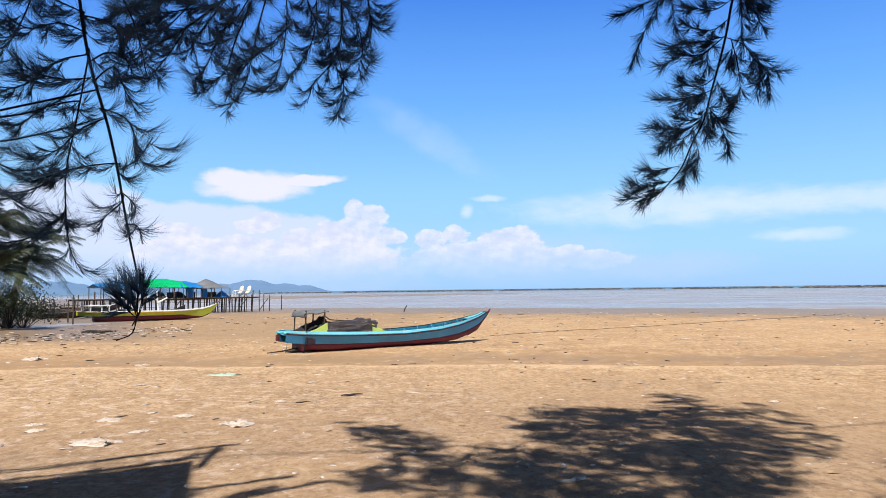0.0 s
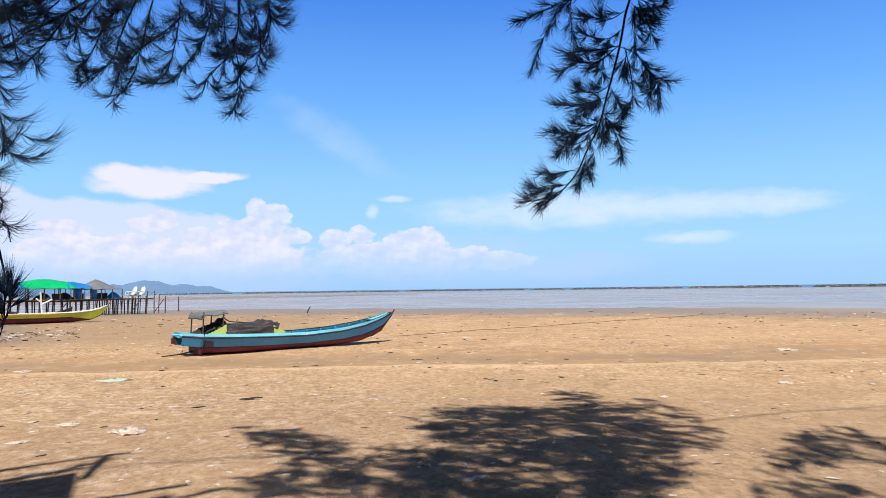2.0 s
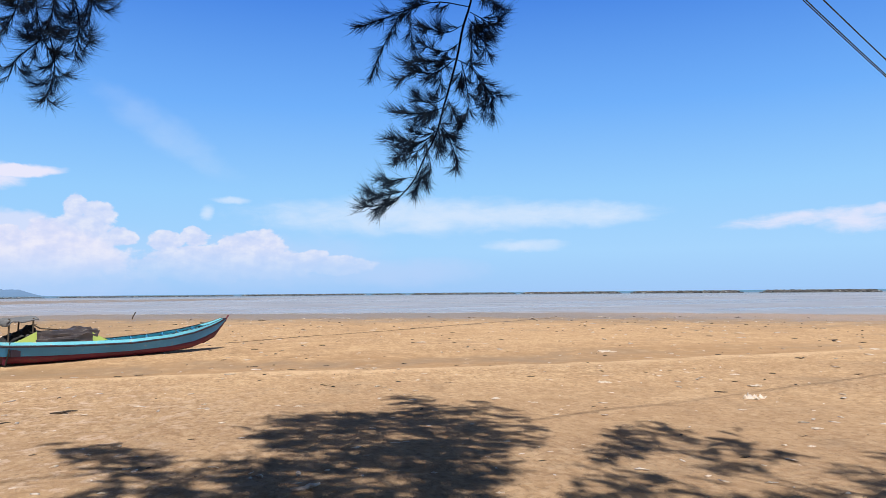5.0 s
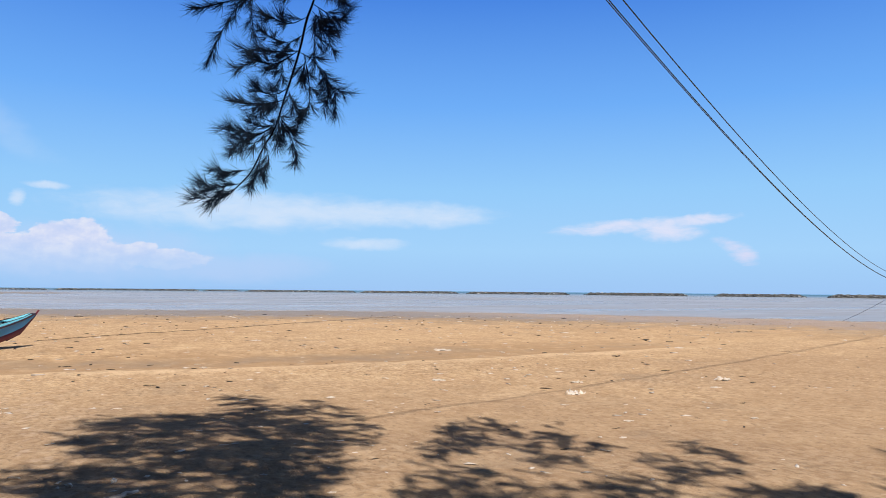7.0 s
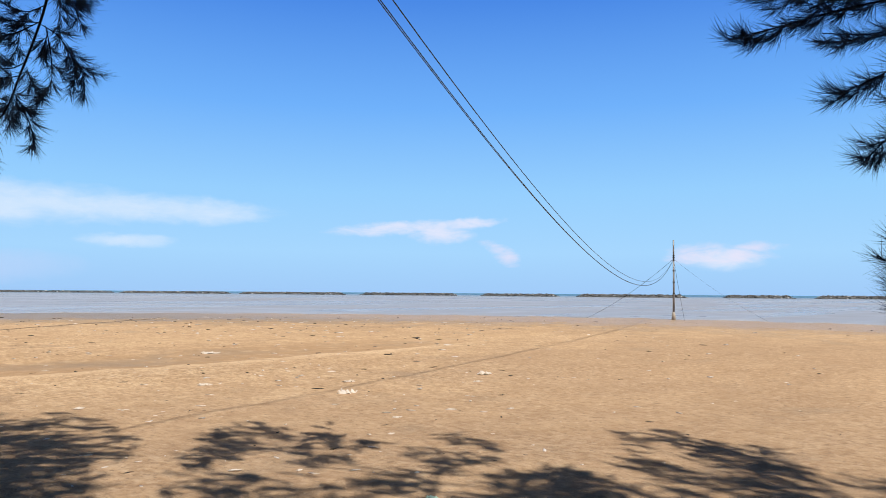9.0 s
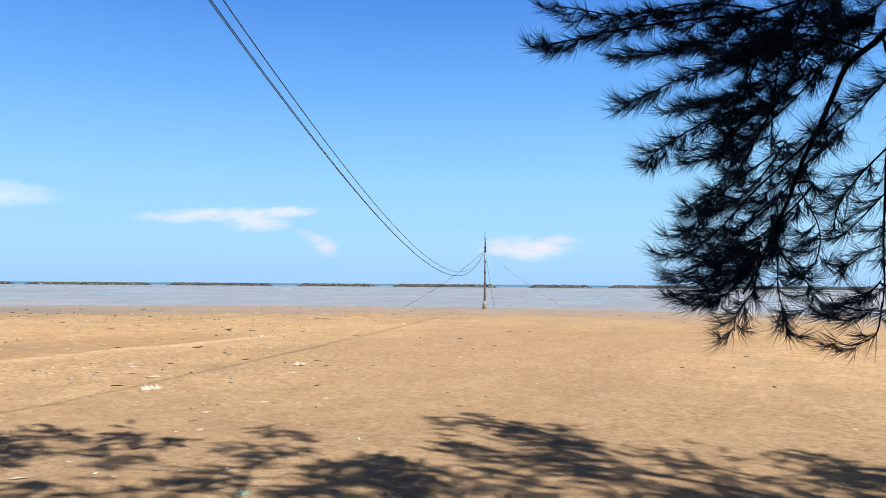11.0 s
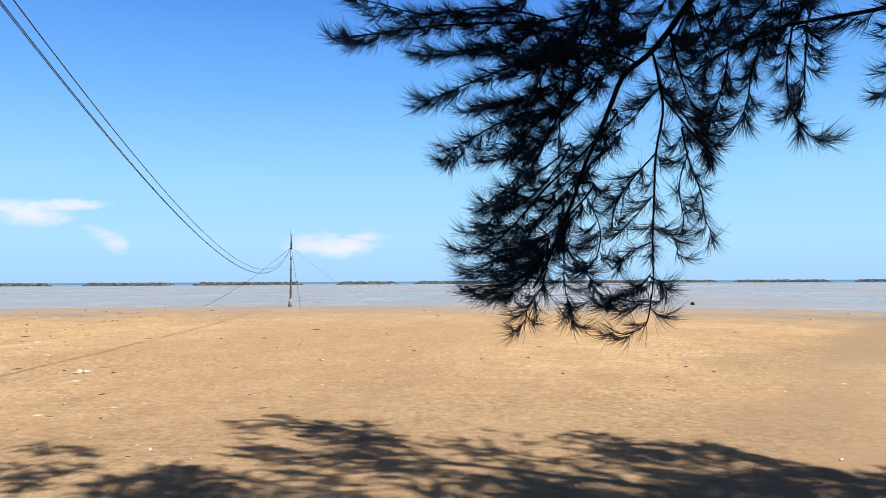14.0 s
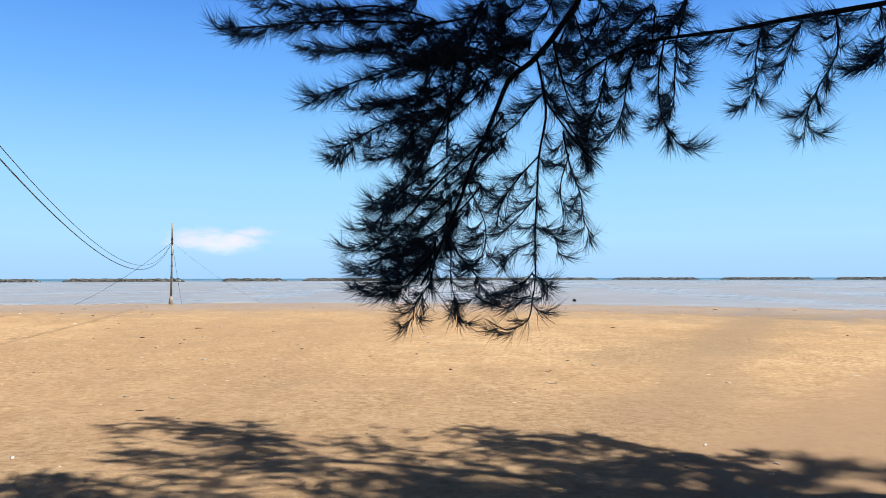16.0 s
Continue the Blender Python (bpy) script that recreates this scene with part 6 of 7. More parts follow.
right_branch = Bough(12, 0.090, 0.00082, 600, 0.098, 0.9, 1.25, lift=0.24, slim=0.85, spread=0.54, hook=True, own=0.16)
left_branch = Bough(13, 0.068, 0.00054, 620, 0.075, 0.8, 0.85, lift=0.62, slim=0.55, hook=True, own=0.30, spread=0.32)
tuft_branch = Bough(18, 0.074, 0.00058, 1350, 0.045, 0.7, 0.7, lift=0.14, slim=0.25, spread=0.17)
upper_branch = Bough(14, 0.096, 0.00095, 450, 0.115, 1.2, 1.3, lift=0.42, slim=0.6, spread=0.46, hook=True, own=0.25)
crown_middle = Bough(15, 0.18, 0.0056, 200, 0.55, 0.5, 3.9, True, spread=0.8)
crown_right = Bough(16, 0.18, 0.0056, 200, 0.55, 0.5, 3.1, True, spread=0.8)
crown_left = Bough(17, 0.20, 0.010, 180, 0.40, 1.2, 1.5, True)

stem(middle_branch, [(1.68, 3.89, 3.61), (1.64, 3.91, 3.43), (1.60, 3.92, 3.30), (1.57, 3.93, 3.14), (1.53, 3.95, 2.97), (1.49, 3.96, 2.83), (1.45, 3.98, 2.67), (1.39, 4.00, 2.55), (1.33, 4.02, 2.41), (1.26, 4.05, 2.32), (1.18, 4.06, 2.25), (1.08, 4.09, 2.23)], 0.0126, 0)
stem(middle_branch, [(1.64, 3.91, 3.43), (1.46, 4.00, 3.47), (1.29, 4.10, 3.43), (1.12, 4.19, 3.37), (1.01, 4.24, 3.35)], 0.0056, 9)
stem(middle_branch, [(1.31, 4.09, 3.43), (1.35, 4.16, 3.46), (1.28, 4.21, 3.40), (1.21, 4.27, 3.26), (1.17, 4.33, 3.14), (1.14, 4.37, 3.04)], 0.0042, 5)
stem(middle_branch, [(1.33, 4.17, 3.46), (1.36, 4.23, 3.49), (1.38, 4.23, 3.36), (1.38, 4.23, 3.23)], 0.0028, 2)
stem(middle_branch, [(1.60, 3.92, 3.32), (1.49, 3.89, 3.25), (1.38, 3.86, 3.25), (1.28, 3.81, 3.25)], 0.0042, 5)
stem(middle_branch, [(1.59, 3.93, 3.22), (1.52, 4.00, 3.18), (1.43, 4.09, 3.23), (1.38, 4.14, 3.30)], 0.0042, 5)
stem(middle_branch, [(1.56, 3.93, 3.12), (1.43, 3.93, 3.02), (1.31, 3.93, 3.01), (1.18, 3.92, 2.93)], 0.0056, 10)
stem(middle_branch, [(1.57, 3.93, 3.12), (1.47, 3.98, 3.11), (1.35, 4.02, 3.11), (1.28, 4.03, 3.09)], 0.0042, 7)
stem(middle_branch, [(1.52, 4.00, 3.18), (1.53, 4.10, 3.09), (1.52, 4.10, 3.01), (1.49, 4.12, 2.93)], 0.0028, 3)
stem(middle_branch, [(1.52, 3.95, 2.91), (1.45, 3.98, 2.86), (1.36, 4.00, 2.87), (1.35, 4.02, 2.93)], 0.0042, 4)
stem(middle_branch, [(1.49, 3.96, 2.83), (1.42, 3.95, 2.80), (1.29, 3.93, 2.77), (1.15, 3.92, 2.77)], 0.0042, 8)
stem(middle_branch, [(1.45, 3.98, 2.86), (1.47, 4.05, 2.84), (1.40, 4.07, 2.80), (1.36, 4.07, 2.72)], 0.0028, 4)
stem(middle_branch, [(1.43, 3.99, 2.67), (1.36, 4.00, 2.62), (1.28, 4.03, 2.63), (1.17, 4.06, 2.66)], 0.0042, 8)
stem(middle_branch, [(1.42, 3.99, 2.63), (1.32, 3.98, 2.56), (1.24, 3.95, 2.55), (1.17, 3.92, 2.45)], 0.0042, 8)
stem(middle_branch, [(1.38, 4.07, 2.74), (1.49, 4.12, 2.72), (1.42, 4.14, 2.70), (1.33, 4.16, 2.73)], 0.0028, 4)
stem(middle_branch, [(1.33, 4.02, 2.42), (1.25, 4.05, 2.41), (1.19, 4.06, 2.39), (1.14, 4.07, 2.42)], 0.0028, 4)
stem(middle_branch, [(1.28, 4.03, 2.34), (1.19, 4.06, 2.32), (1.12, 4.07, 2.31), (1.07, 4.09, 2.35)], 0.0042, 6)
stem(middle_branch, [(1.21, 4.06, 2.28), (1.11, 4.07, 2.25), (1.04, 4.10, 2.25)], 0.0028, 4)
stem(middle_branch, [(1.26, 4.05, 2.32), (1.22, 4.05, 2.28), (1.19, 4.06, 2.27)], 0.0028, 2)
stem(middle_branch, [(1.64, 3.91, 3.40), (1.73, 3.92, 3.37), (1.81, 3.93, 3.35), (1.88, 3.96, 3.43)], 0.0042, 6)
stem(middle_branch, [(1.63, 3.91, 3.36), (1.73, 3.95, 3.30), (1.84, 3.98, 3.30)], 0.0028, 4)
stem(middle_branch, [(1.66, 3.89, 3.54), (1.78, 3.92, 3.49), (1.88, 3.96, 3.44)], 0.0042, 6)
stem(middle_branch, [(1.57, 3.93, 3.11), (1.66, 3.93, 3.07), (1.74, 3.95, 2.98), (1.80, 3.95, 2.93), (1.89, 3.95, 2.93)], 0.0042, 6)
stem(middle_branch, [(1.74, 3.95, 2.98), (1.77, 4.00, 3.01), (1.78, 4.00, 2.90), (1.75, 4.02, 2.80)], 0.0028, 5)
stem(middle_branch, [(1.81, 3.95, 2.93), (1.81, 3.99, 2.93), (1.82, 3.98, 2.86), (1.82, 3.98, 2.77)], 0.0028, 4)
stem(middle_branch, [(1.59, 3.93, 3.11), (1.60, 3.88, 2.97), (1.60, 3.85, 2.81), (1.56, 3.84, 2.73), (1.50, 3.81, 2.69)], 0.0042, 7)
stem(middle_branch, [(1.52, 3.96, 2.88), (1.53, 3.92, 2.81), (1.56, 3.86, 2.69)], 0.0028, 5)
stem(middle_branch, [(1.46, 3.98, 2.73), (1.47, 3.96, 2.73), (1.49, 3.92, 2.67), (1.53, 3.88, 2.65)], 0.0028, 4)
stem(middle_branch, [(1.49, 3.95, 2.70), (1.47, 3.96, 2.70), (1.53, 3.95, 2.62), (1.56, 3.95, 2.53), (1.56, 3.93, 2.45)], 0.0028, 6)
stem(middle_branch, [(1.45, 3.98, 2.67), (1.45, 3.98, 2.62), (1.47, 3.98, 2.56)], 0.0028, 3)
stem(middle_branch, [(1.40, 3.99, 2.55), (1.42, 3.99, 2.48), (1.40, 3.99, 2.42), (1.39, 4.00, 2.37)], 0.0028, 4)
stem(middle_branch, [(1.38, 4.00, 2.51), (1.36, 4.00, 2.44), (1.35, 4.02, 2.37), (1.31, 4.03, 2.32)], 0.0028, 4)
stem(middle_branch, [(1.70, 3.93, 3.32), (1.70, 4.03, 3.36), (1.70, 4.03, 3.21), (1.70, 4.03, 3.02)], 0.0028, 5)
stem(middle_branch, [(1.60, 3.92, 3.09), (1.59, 3.93, 3.01), (1.57, 3.93, 2.94)], 0.0028, 4)
stem(middle_branch, [(1.66, 3.92, 3.35), (1.66, 3.91, 3.33), (1.74, 3.93, 3.23), (1.82, 3.98, 3.11)], 0.0028, 6)
stem(right_branch, [(3.00, -0.57, 2.95), (3.02, -0.47, 2.81), (3.03, -0.40, 2.71), (3.03, -0.32, 2.62), (3.04, -0.23, 2.55), (3.04, -0.18, 2.44), (3.04, -0.13, 2.32), (3.05, -0.07, 2.19), (3.05, -0.03, 2.07), (3.04, 0.02, 1.96), (3.04, 0.07, 1.83), (3.04, 0.13, 1.72)], 0.017, 8)
stem(right_branch, [(3.03, -0.33, 2.63), (3.03, -0.34, 2.62), (3.02, -0.36, 2.51), (3.00, -0.37, 2.39), (2.99, -0.34, 2.23), (2.98, -0.33, 2.07), (2.96, -0.32, 1.89), (2.95, -0.32, 1.76), (2.93, -0.31, 1.68)], 0.007, 6)
stem(right_branch, [(3.01, -0.36, 2.47), (3.03, -0.37, 2.46), (3.02, -0.43, 2.37), (3.02, -0.48, 2.30), (3.01, -0.53, 2.24), (3.00, -0.59, 2.18)], 0.005, 5)
stem(right_branch, [(3.03, -0.40, 2.71), (3.08, -0.41, 2.71), (3.12, -0.45, 2.57), (3.16, -0.50, 2.45), (3.20, -0.59, 2.40)], 0.006, 12)
stem(right_branch, [(3.04, -0.28, 2.58), (3.04, -0.27, 2.60), (3.07, -0.17, 2.66), (3.10, -0.06, 2.70), (3.12, 0.07, 2.69), (3.13, 0.20, 2.62)], 0.006, 12)
stem(right_branch, [(3.10, -0.06, 2.70), (3.14, -0.13, 2.91), (3.15, -0.06, 2.81), (3.14, -0.01, 2.67), (3.14, 0.02, 2.42), (3.14, 0.03, 2.25)], 0.007, 16)
stem(right_branch, [(3.15, -0.10, 2.85), (3.12, 0.09, 2.81), (3.09, 0.27, 2.81), (3.02, 0.54, 2.79), (2.95, 0.76, 2.75), (2.88, 0.90, 2.72)], 0.007, 25)
stem(right_branch, [(3.12, 0.09, 2.81), (3.14, 0.09, 2.84), (3.15, 0.32, 2.90), (3.13, 0.56, 2.88), (3.11, 0.76, 2.93), (3.09, 0.90, 2.97)], 0.005, 16)
stem(right_branch, [(3.14, -0.02, 2.70), (3.15, -0.02, 2.69), (3.14, 0.16, 2.65), (3.12, 0.35, 2.59), (3.10, 0.49, 2.53), (3.08, 0.57, 2.50)], 0.005, 16)
stem(right_branch, [(3.14, 0.01, 2.45), (3.15, 0.00, 2.46), (3.13, 0.16, 2.44), (3.10, 0.30, 2.38), (3.07, 0.43, 2.30), (3.04, 0.49, 2.23)], 0.005, 19)
stem(right_branch, [(3.15, -0.05, 2.77), (3.20, -0.03, 2.78), (3.20, 0.09, 2.62), (3.21, 0.17, 2.46), (3.22, 0.17, 2.27), (3.22, 0.24, 2.15), (3.22, 0.34, 2.08)], 0.006, 21)
stem(right_branch, [(3.04, -0.17, 2.41), (3.04, -0.20, 2.40), (3.04, -0.07, 2.25), (3.02, 0.07, 2.12), (3.00, 0.20, 1.97), (2.98, 0.31, 1.88), (2.96, 0.41, 1.89)], 0.006, 15)
stem(right_branch, [(3.05, -0.05, 2.13), (3.05, -0.11, 2.12), (3.08, 0.03, 1.97), (3.10, 0.16, 1.90), (3.12, 0.30, 1.93)], 0.005, 14)
stem(right_branch, [(3.05, 0.00, 1.96), (3.04, 0.12, 1.81), (3.03, 0.23, 1.74), (3.01, 0.37, 1.73)], 0.004, 12)
stem(right_branch, [(3.04, 0.06, 1.89), (3.04, 0.07, 1.90), (3.04, 0.09, 1.74), (3.04, 0.15, 1.65), (3.04, 0.16, 1.58)], 0.004, 10)
stem(right_branch, [(3.04, 0.03, 1.93), (3.10, 0.01, 1.90), (3.08, 0.01, 1.74), (3.06, -0.01, 1.65), (3.05, -0.02, 1.57)], 0.003, 9)
stem(right_branch, [(3.04, -0.00, 2.00), (3.05, 0.03, 2.01), (3.03, 0.00, 1.88), (3.01, -0.10, 1.74), (3.00, -0.09, 1.66)], 0.003, 9)
stem(right_branch, [(3.05, -0.06, 2.12), (3.05, -0.13, 1.96), (3.05, -0.11, 1.83), (3.05, -0.04, 1.79)], 0.003, 10)
stem(right_branch, [(3.14, 0.03, 2.25), (3.19, 0.10, 2.21), (3.20, 0.24, 2.10), (3.21, 0.31, 2.01), (3.22, 0.34, 1.98)], 0.004, 12)
stem(right_branch, [(3.01, -0.36, 2.48), (3.03, -0.35, 2.48), (3.01, -0.24, 2.35), (2.98, -0.17, 2.30), (2.95, -0.13, 2.21)], 0.003, 7)
stem(right_branch, [(2.98, -0.34, 2.23), (2.97, -0.25, 2.13), (2.96, -0.19, 2.04), (2.94, -0.17, 1.95)], 0.004, 6)
stem(right_branch, [(2.98, -0.33, 2.07), (2.99, -0.32, 2.06), (3.02, -0.25, 1.98), (3.04, -0.17, 1.90)], 0.003, 4)
stem(right_branch, [(2.96, -0.32, 1.89), (2.99, -0.31, 1.89), (3.02, -0.23, 1.85), (3.05, -0.17, 1.79)], 0.003, 4)
stem(right_branch, [(2.97, -0.32, 1.96), (2.99, -0.32, 1.95), (3.00, -0.40, 1.91), (3.03, -0.42, 1.83)], 0.003, 4)
stem(right_branch, [(2.95, -0.32, 1.76), (2.94, -0.31, 1.76), (2.93, -0.36, 1.73), (2.93, -0.36, 1.66)], 0.003, 3)
stem(right_branch, [(2.94, -0.30, 1.68), (2.97, -0.25, 1.67), (2.99, -0.17, 1.69)], 0.003, 4)
stem(right_branch, [(2.94, -0.31, 1.77), (2.96, -0.27, 1.73), (2.99, -0.20, 1.71)], 0.003, 4)
stem(right_branch, [(2.94, -0.31, 1.70), (2.94, -0.30, 1.62), (2.94, -0.28, 1.58), (2.94, -0.21, 1.55), (2.95, -0.13, 1.59)], 0.003, 3)
stem(right_branch, [(3.02, -0.45, 2.33), (3.02, -0.44, 2.32), (3.04, -0.47, 2.19), (3.06, -0.51, 2.09), (3.09, -0.53, 1.98), (3.10, -0.57, 1.91)], 0.004, 7)
stem(right_branch, [(3.04, -0.46, 2.24), (3.02, -0.46, 2.23), (3.06, -0.43, 2.11), (3.09, -0.45, 1.98), (3.12, -0.43, 1.90)], 0.003, 5)
stem(right_branch, [(3.01, -0.36, 2.50), (3.03, -0.37, 2.50), (3.06, -0.43, 2.42), (3.08, -0.52, 2.29), (3.10, -0.58, 2.20)], 0.005, 9)
stem(right_branch, [(2.85, -1.76, 2.80), (2.89, -1.63, 2.78), (2.94, -1.48, 2.77), (2.99, -1.32, 2.76), (3.04, -1.13, 2.74), (3.06, -1.00, 2.73), (3.08, -0.81, 2.71), (3.09, -0.64, 2.65), (3.09, -0.50, 2.56)], 0.015, 14)
stem(right_branch, [(3.08, -0.86, 2.72), (3.14, -0.87, 2.71), (3.15, -0.85, 2.57), (3.14, -0.86, 2.42), (3.13, -0.91, 2.31), (3.12, -0.95, 2.29)], 0.005, 12)
stem(right_branch, [(3.09, -0.75, 2.69), (3.12, -0.76, 2.68), (3.14, -0.72, 2.56), (3.16, -0.70, 2.43), (3.19, -0.64, 2.32)], 0.004, 12)
stem(right_branch, [(3.09, -0.63, 2.65), (3.13, -0.61, 2.51), (3.17, -0.57, 2.39), (3.21, -0.56, 2.31)], 0.004, 14)
stem(right_branch, [(3.13, -0.87, 2.71), (3.13, -0.92, 2.72), (3.16, -0.92, 2.59), (3.20, -0.92, 2.47), (3.25, -0.87, 2.42)], 0.004, 12)
stem(right_branch, [(3.01, -0.52, 2.88), (3.11, -0.53, 2.90), (3.19, -0.45, 2.75), (3.26, -0.44, 2.65), (3.33, -0.40, 2.56)], 0.006, 10)
stem(right_branch, [(3.11, -0.53, 2.90), (3.28, -0.74, 2.97), (3.29, -0.65, 2.84), (3.31, -0.58, 2.71), (3.32, -0.51, 2.67)], 0.006, 12)
stem(right_branch, [(3.13, -0.92, 2.72), (3.21, -0.99, 2.94), (3.26, -0.94, 2.83), (3.31, -0.87, 2.76), (3.35, -0.86, 2.68)], 0.006, 12)
stem(right_branch, [(3.14, -0.13, 2.91), (3.14, -0.23, 2.96), (3.18, -0.19, 2.83), (3.21, -0.21, 2.72), (3.24, -0.23, 2.61)], 0.005, 13)
stem(right_branch, [(3.14, -0.13, 2.91), (3.15, -0.14, 2.89), (3.11, -0.00, 2.75), (3.06, 0.11, 2.65), (3.01, 0.26, 2.60)], 0.004, 16)
stem(right_branch, [(3.20, -0.20, 2.76), (3.14, -0.18, 2.75), (3.15, -0.02, 2.60), (3.14, 0.11, 2.53), (3.12, 0.30, 2.47)], 0.004, 16)
stem(right_branch, [(3.15, -0.06, 2.64), (3.15, -0.14, 2.57), (3.19, 0.03, 2.40), (3.22, 0.17, 2.32), (3.24, 0.34, 2.35)], 0.004, 13)
stem(right_branch, [(3.15, -0.10, 2.67), (3.15, -0.12, 2.66), (3.11, -0.00, 2.47), (3.06, 0.09, 2.28), (3.02, 0.15, 2.17)], 0.004, 13)
stem(right_branch, [(3.04, -0.15, 2.35), (3.14, -0.20, 2.31), (3.15, -0.04, 2.18), (3.14, 0.10, 2.09), (3.13, 0.26, 2.12)], 0.004, 11)
stem(right_branch, [(3.14, 0.03, 2.29), (3.15, -0.02, 2.30), (3.18, 0.10, 2.14), (3.21, 0.24, 2.05), (3.24, 0.37, 2.11)], 0.004, 11)
stem(right_branch, [(3.15, -0.08, 2.21), (3.15, -0.09, 2.20), (3.10, 0.05, 2.04), (3.06, 0.16, 1.97), (3.00, 0.29, 1.97)], 0.004, 11)
stem(right_branch, [(3.07, -0.02, 2.02), (3.15, -0.04, 2.02), (3.14, 0.10, 1.90), (3.13, 0.24, 1.86), (3.12, 0.35, 1.81)], 0.004, 11)
stem(right_branch, [(3.14, 0.06, 1.93), (3.15, 0.03, 1.90), (3.18, 0.17, 1.81), (3.21, 0.29, 1.79), (3.23, 0.42, 1.79)], 0.004, 11)
stem(right_branch, [(3.16, 0.10, 1.86), (3.14, 0.10, 1.84), (3.08, 0.19, 1.72), (3.01, 0.27, 1.70)], 0.004, 11)
stem(right_branch, [(3.14, -0.02, 2.70), (3.15, -0.00, 2.72), (3.14, 0.14, 2.70), (3.13, 0.28, 2.73), (3.11, 0.41, 2.71)], 0.004, 16)
stem(right_branch, [(3.11, 0.13, 2.81), (3.14, 0.14, 2.77), (3.16, 0.30, 2.74), (3.18, 0.48, 2.73), (3.18, 0.65, 2.77)], 0.004, 16)
stem(right_branch, [(3.17, -0.20, 2.86), (3.14, -0.23, 2.84), (3.11, -0.09, 2.70), (3.06, 0.04, 2.65), (3.02, 0.17, 2.55)], 0.004, 16)
stem(right_branch, [(3.15, -0.22, 2.93), (3.14, -0.30, 2.90), (3.15, -0.14, 2.80), (3.15, -0.00, 2.79), (3.14, 0.16, 2.82)], 0.004, 16)
stem(right_branch, [(3.15, -0.00, 2.55), (3.18, 0.14, 2.50), (3.21, 0.26, 2.51), (3.23, 0.41, 2.50)], 0.004, 13)
stem(right_branch, [(3.14, -0.30, 2.90), (3.13, -0.41, 2.91), (3.09, -0.34, 2.77), (3.06, -0.22, 2.70), (3.03, -0.11, 2.63)], 0.004, 16)
stem(right_branch, [(3.09, -0.32, 2.76), (3.14, -0.32, 2.74), (3.14, -0.20, 2.61), (3.15, -0.09, 2.55), (3.15, 0.00, 2.51)], 0.004, 16)
stem(right_branch, [(3.13, -0.56, 2.90), (3.10, -0.61, 2.88), (3.16, -0.58, 2.78), (3.24, -0.50, 2.69)], 0.004, 12)
stem(right_branch, [(3.08, -0.81, 2.71), (3.05, -0.81, 2.85), (3.02, -0.70, 2.74), (2.98, -0.61, 2.66)], 0.004, 12)
stem(right_branch, [(3.06, -0.81, 2.80), (3.03, -0.88, 2.79), (3.07, -0.75, 2.73), (3.09, -0.67, 2.63)], 0.004, 12)
stem(right_branch, [(3.14, -0.50, 2.84), (3.11, -0.51, 2.81), (3.17, -0.56, 2.64), (3.23, -0.54, 2.50)], 0.004, 12)
stem(right_branch, [(3.14, 0.18, 2.86), (3.14, 0.16, 2.92), (3.08, 0.32, 2.84), (3.02, 0.47, 2.85), (2.93, 0.66, 2.78)], 0.004, 16)
stem(right_branch, [(3.14, 0.04, 2.45), (3.14, 0.05, 2.44), (3.14, 0.16, 2.37), (3.13, 0.23, 2.28), (3.11, 0.37, 2.26)], 0.004, 13)
stem(right_branch, [(3.12, -0.00, 2.10), (3.15, 0.00, 2.11), (3.18, 0.12, 2.00), (3.22, 0.20, 1.86), (3.25, 0.25, 1.79)], 0.004, 11)
stem(right_branch, [(2.94, -1.48, 2.77), (2.99, -1.50, 2.77), (2.97, -1.49, 2.62), (2.97, -1.42, 2.49), (2.97, -1.37, 2.38), (2.95, -1.35, 2.28)], 0.004, 13)
stem(right_branch, [(3.01, -1.22, 2.75), (3.05, -1.24, 2.75), (3.07, -1.22, 2.64), (3.09, -1.22, 2.53), (3.12, -1.19, 2.44)], 0.004, 13)
stem(right_branch, [(2.98, -1.36, 2.76), (2.99, -1.37, 2.75), (3.03, -1.34, 2.67), (3.07, -1.32, 2.57)], 0.003, 9)
stem(right_branch, [(2.90, -1.61, 2.78), (2.92, -1.63, 2.77), (2.91, -1.65, 2.67), (2.92, -1.63, 2.59), (2.95, -1.58, 2.57)], 0.004, 13)
stem(right_branch, [(2.85, -1.76, 2.80), (2.85, -1.76, 2.77), (2.87, -1.81, 2.61), (2.94, -1.80, 2.46)], 0.005, 13)
stem(left_branch, [(-1.05, 2.05, 2.74), (-1.03, 2.04, 2.59), (-1.01, 2.04, 2.46), (-0.99, 2.05, 2.36), (-0.95, 2.05, 2.23), (-0.92, 2.05, 2.10), (-0.90, 2.05, 1.99), (-0.88, 2.05, 1.89), (-0.86, 2.05, 1.80), (-0.84, 2.04, 1.72), (-0.86, 2.02, 1.66)], 0.009, 0)
stem(left_branch, [(-0.85, 2.03, 1.69), (-0.86, 2.02, 1.64), (-0.90, 2.01, 1.62)], 0.0035, -1)
stem(left_branch, [(-0.98, 2.05, 2.33), (-1.32, 2.00, 2.24), (-1.24, 2.03, 2.25), (-1.16, 2.05, 2.27), (-1.08, 2.06, 2.31), (-1.00, 2.07, 2.38)], 0.006, 4)
stem(left_branch, [(-1.32, 2.00, 2.24), (-1.32, 2.00, 2.18), (-1.24, 2.03, 2.18), (-1.13, 2.06, 2.21), (-1.06, 2.07, 2.23), (-0.97, 2.08, 2.26)], 0.005, 5)
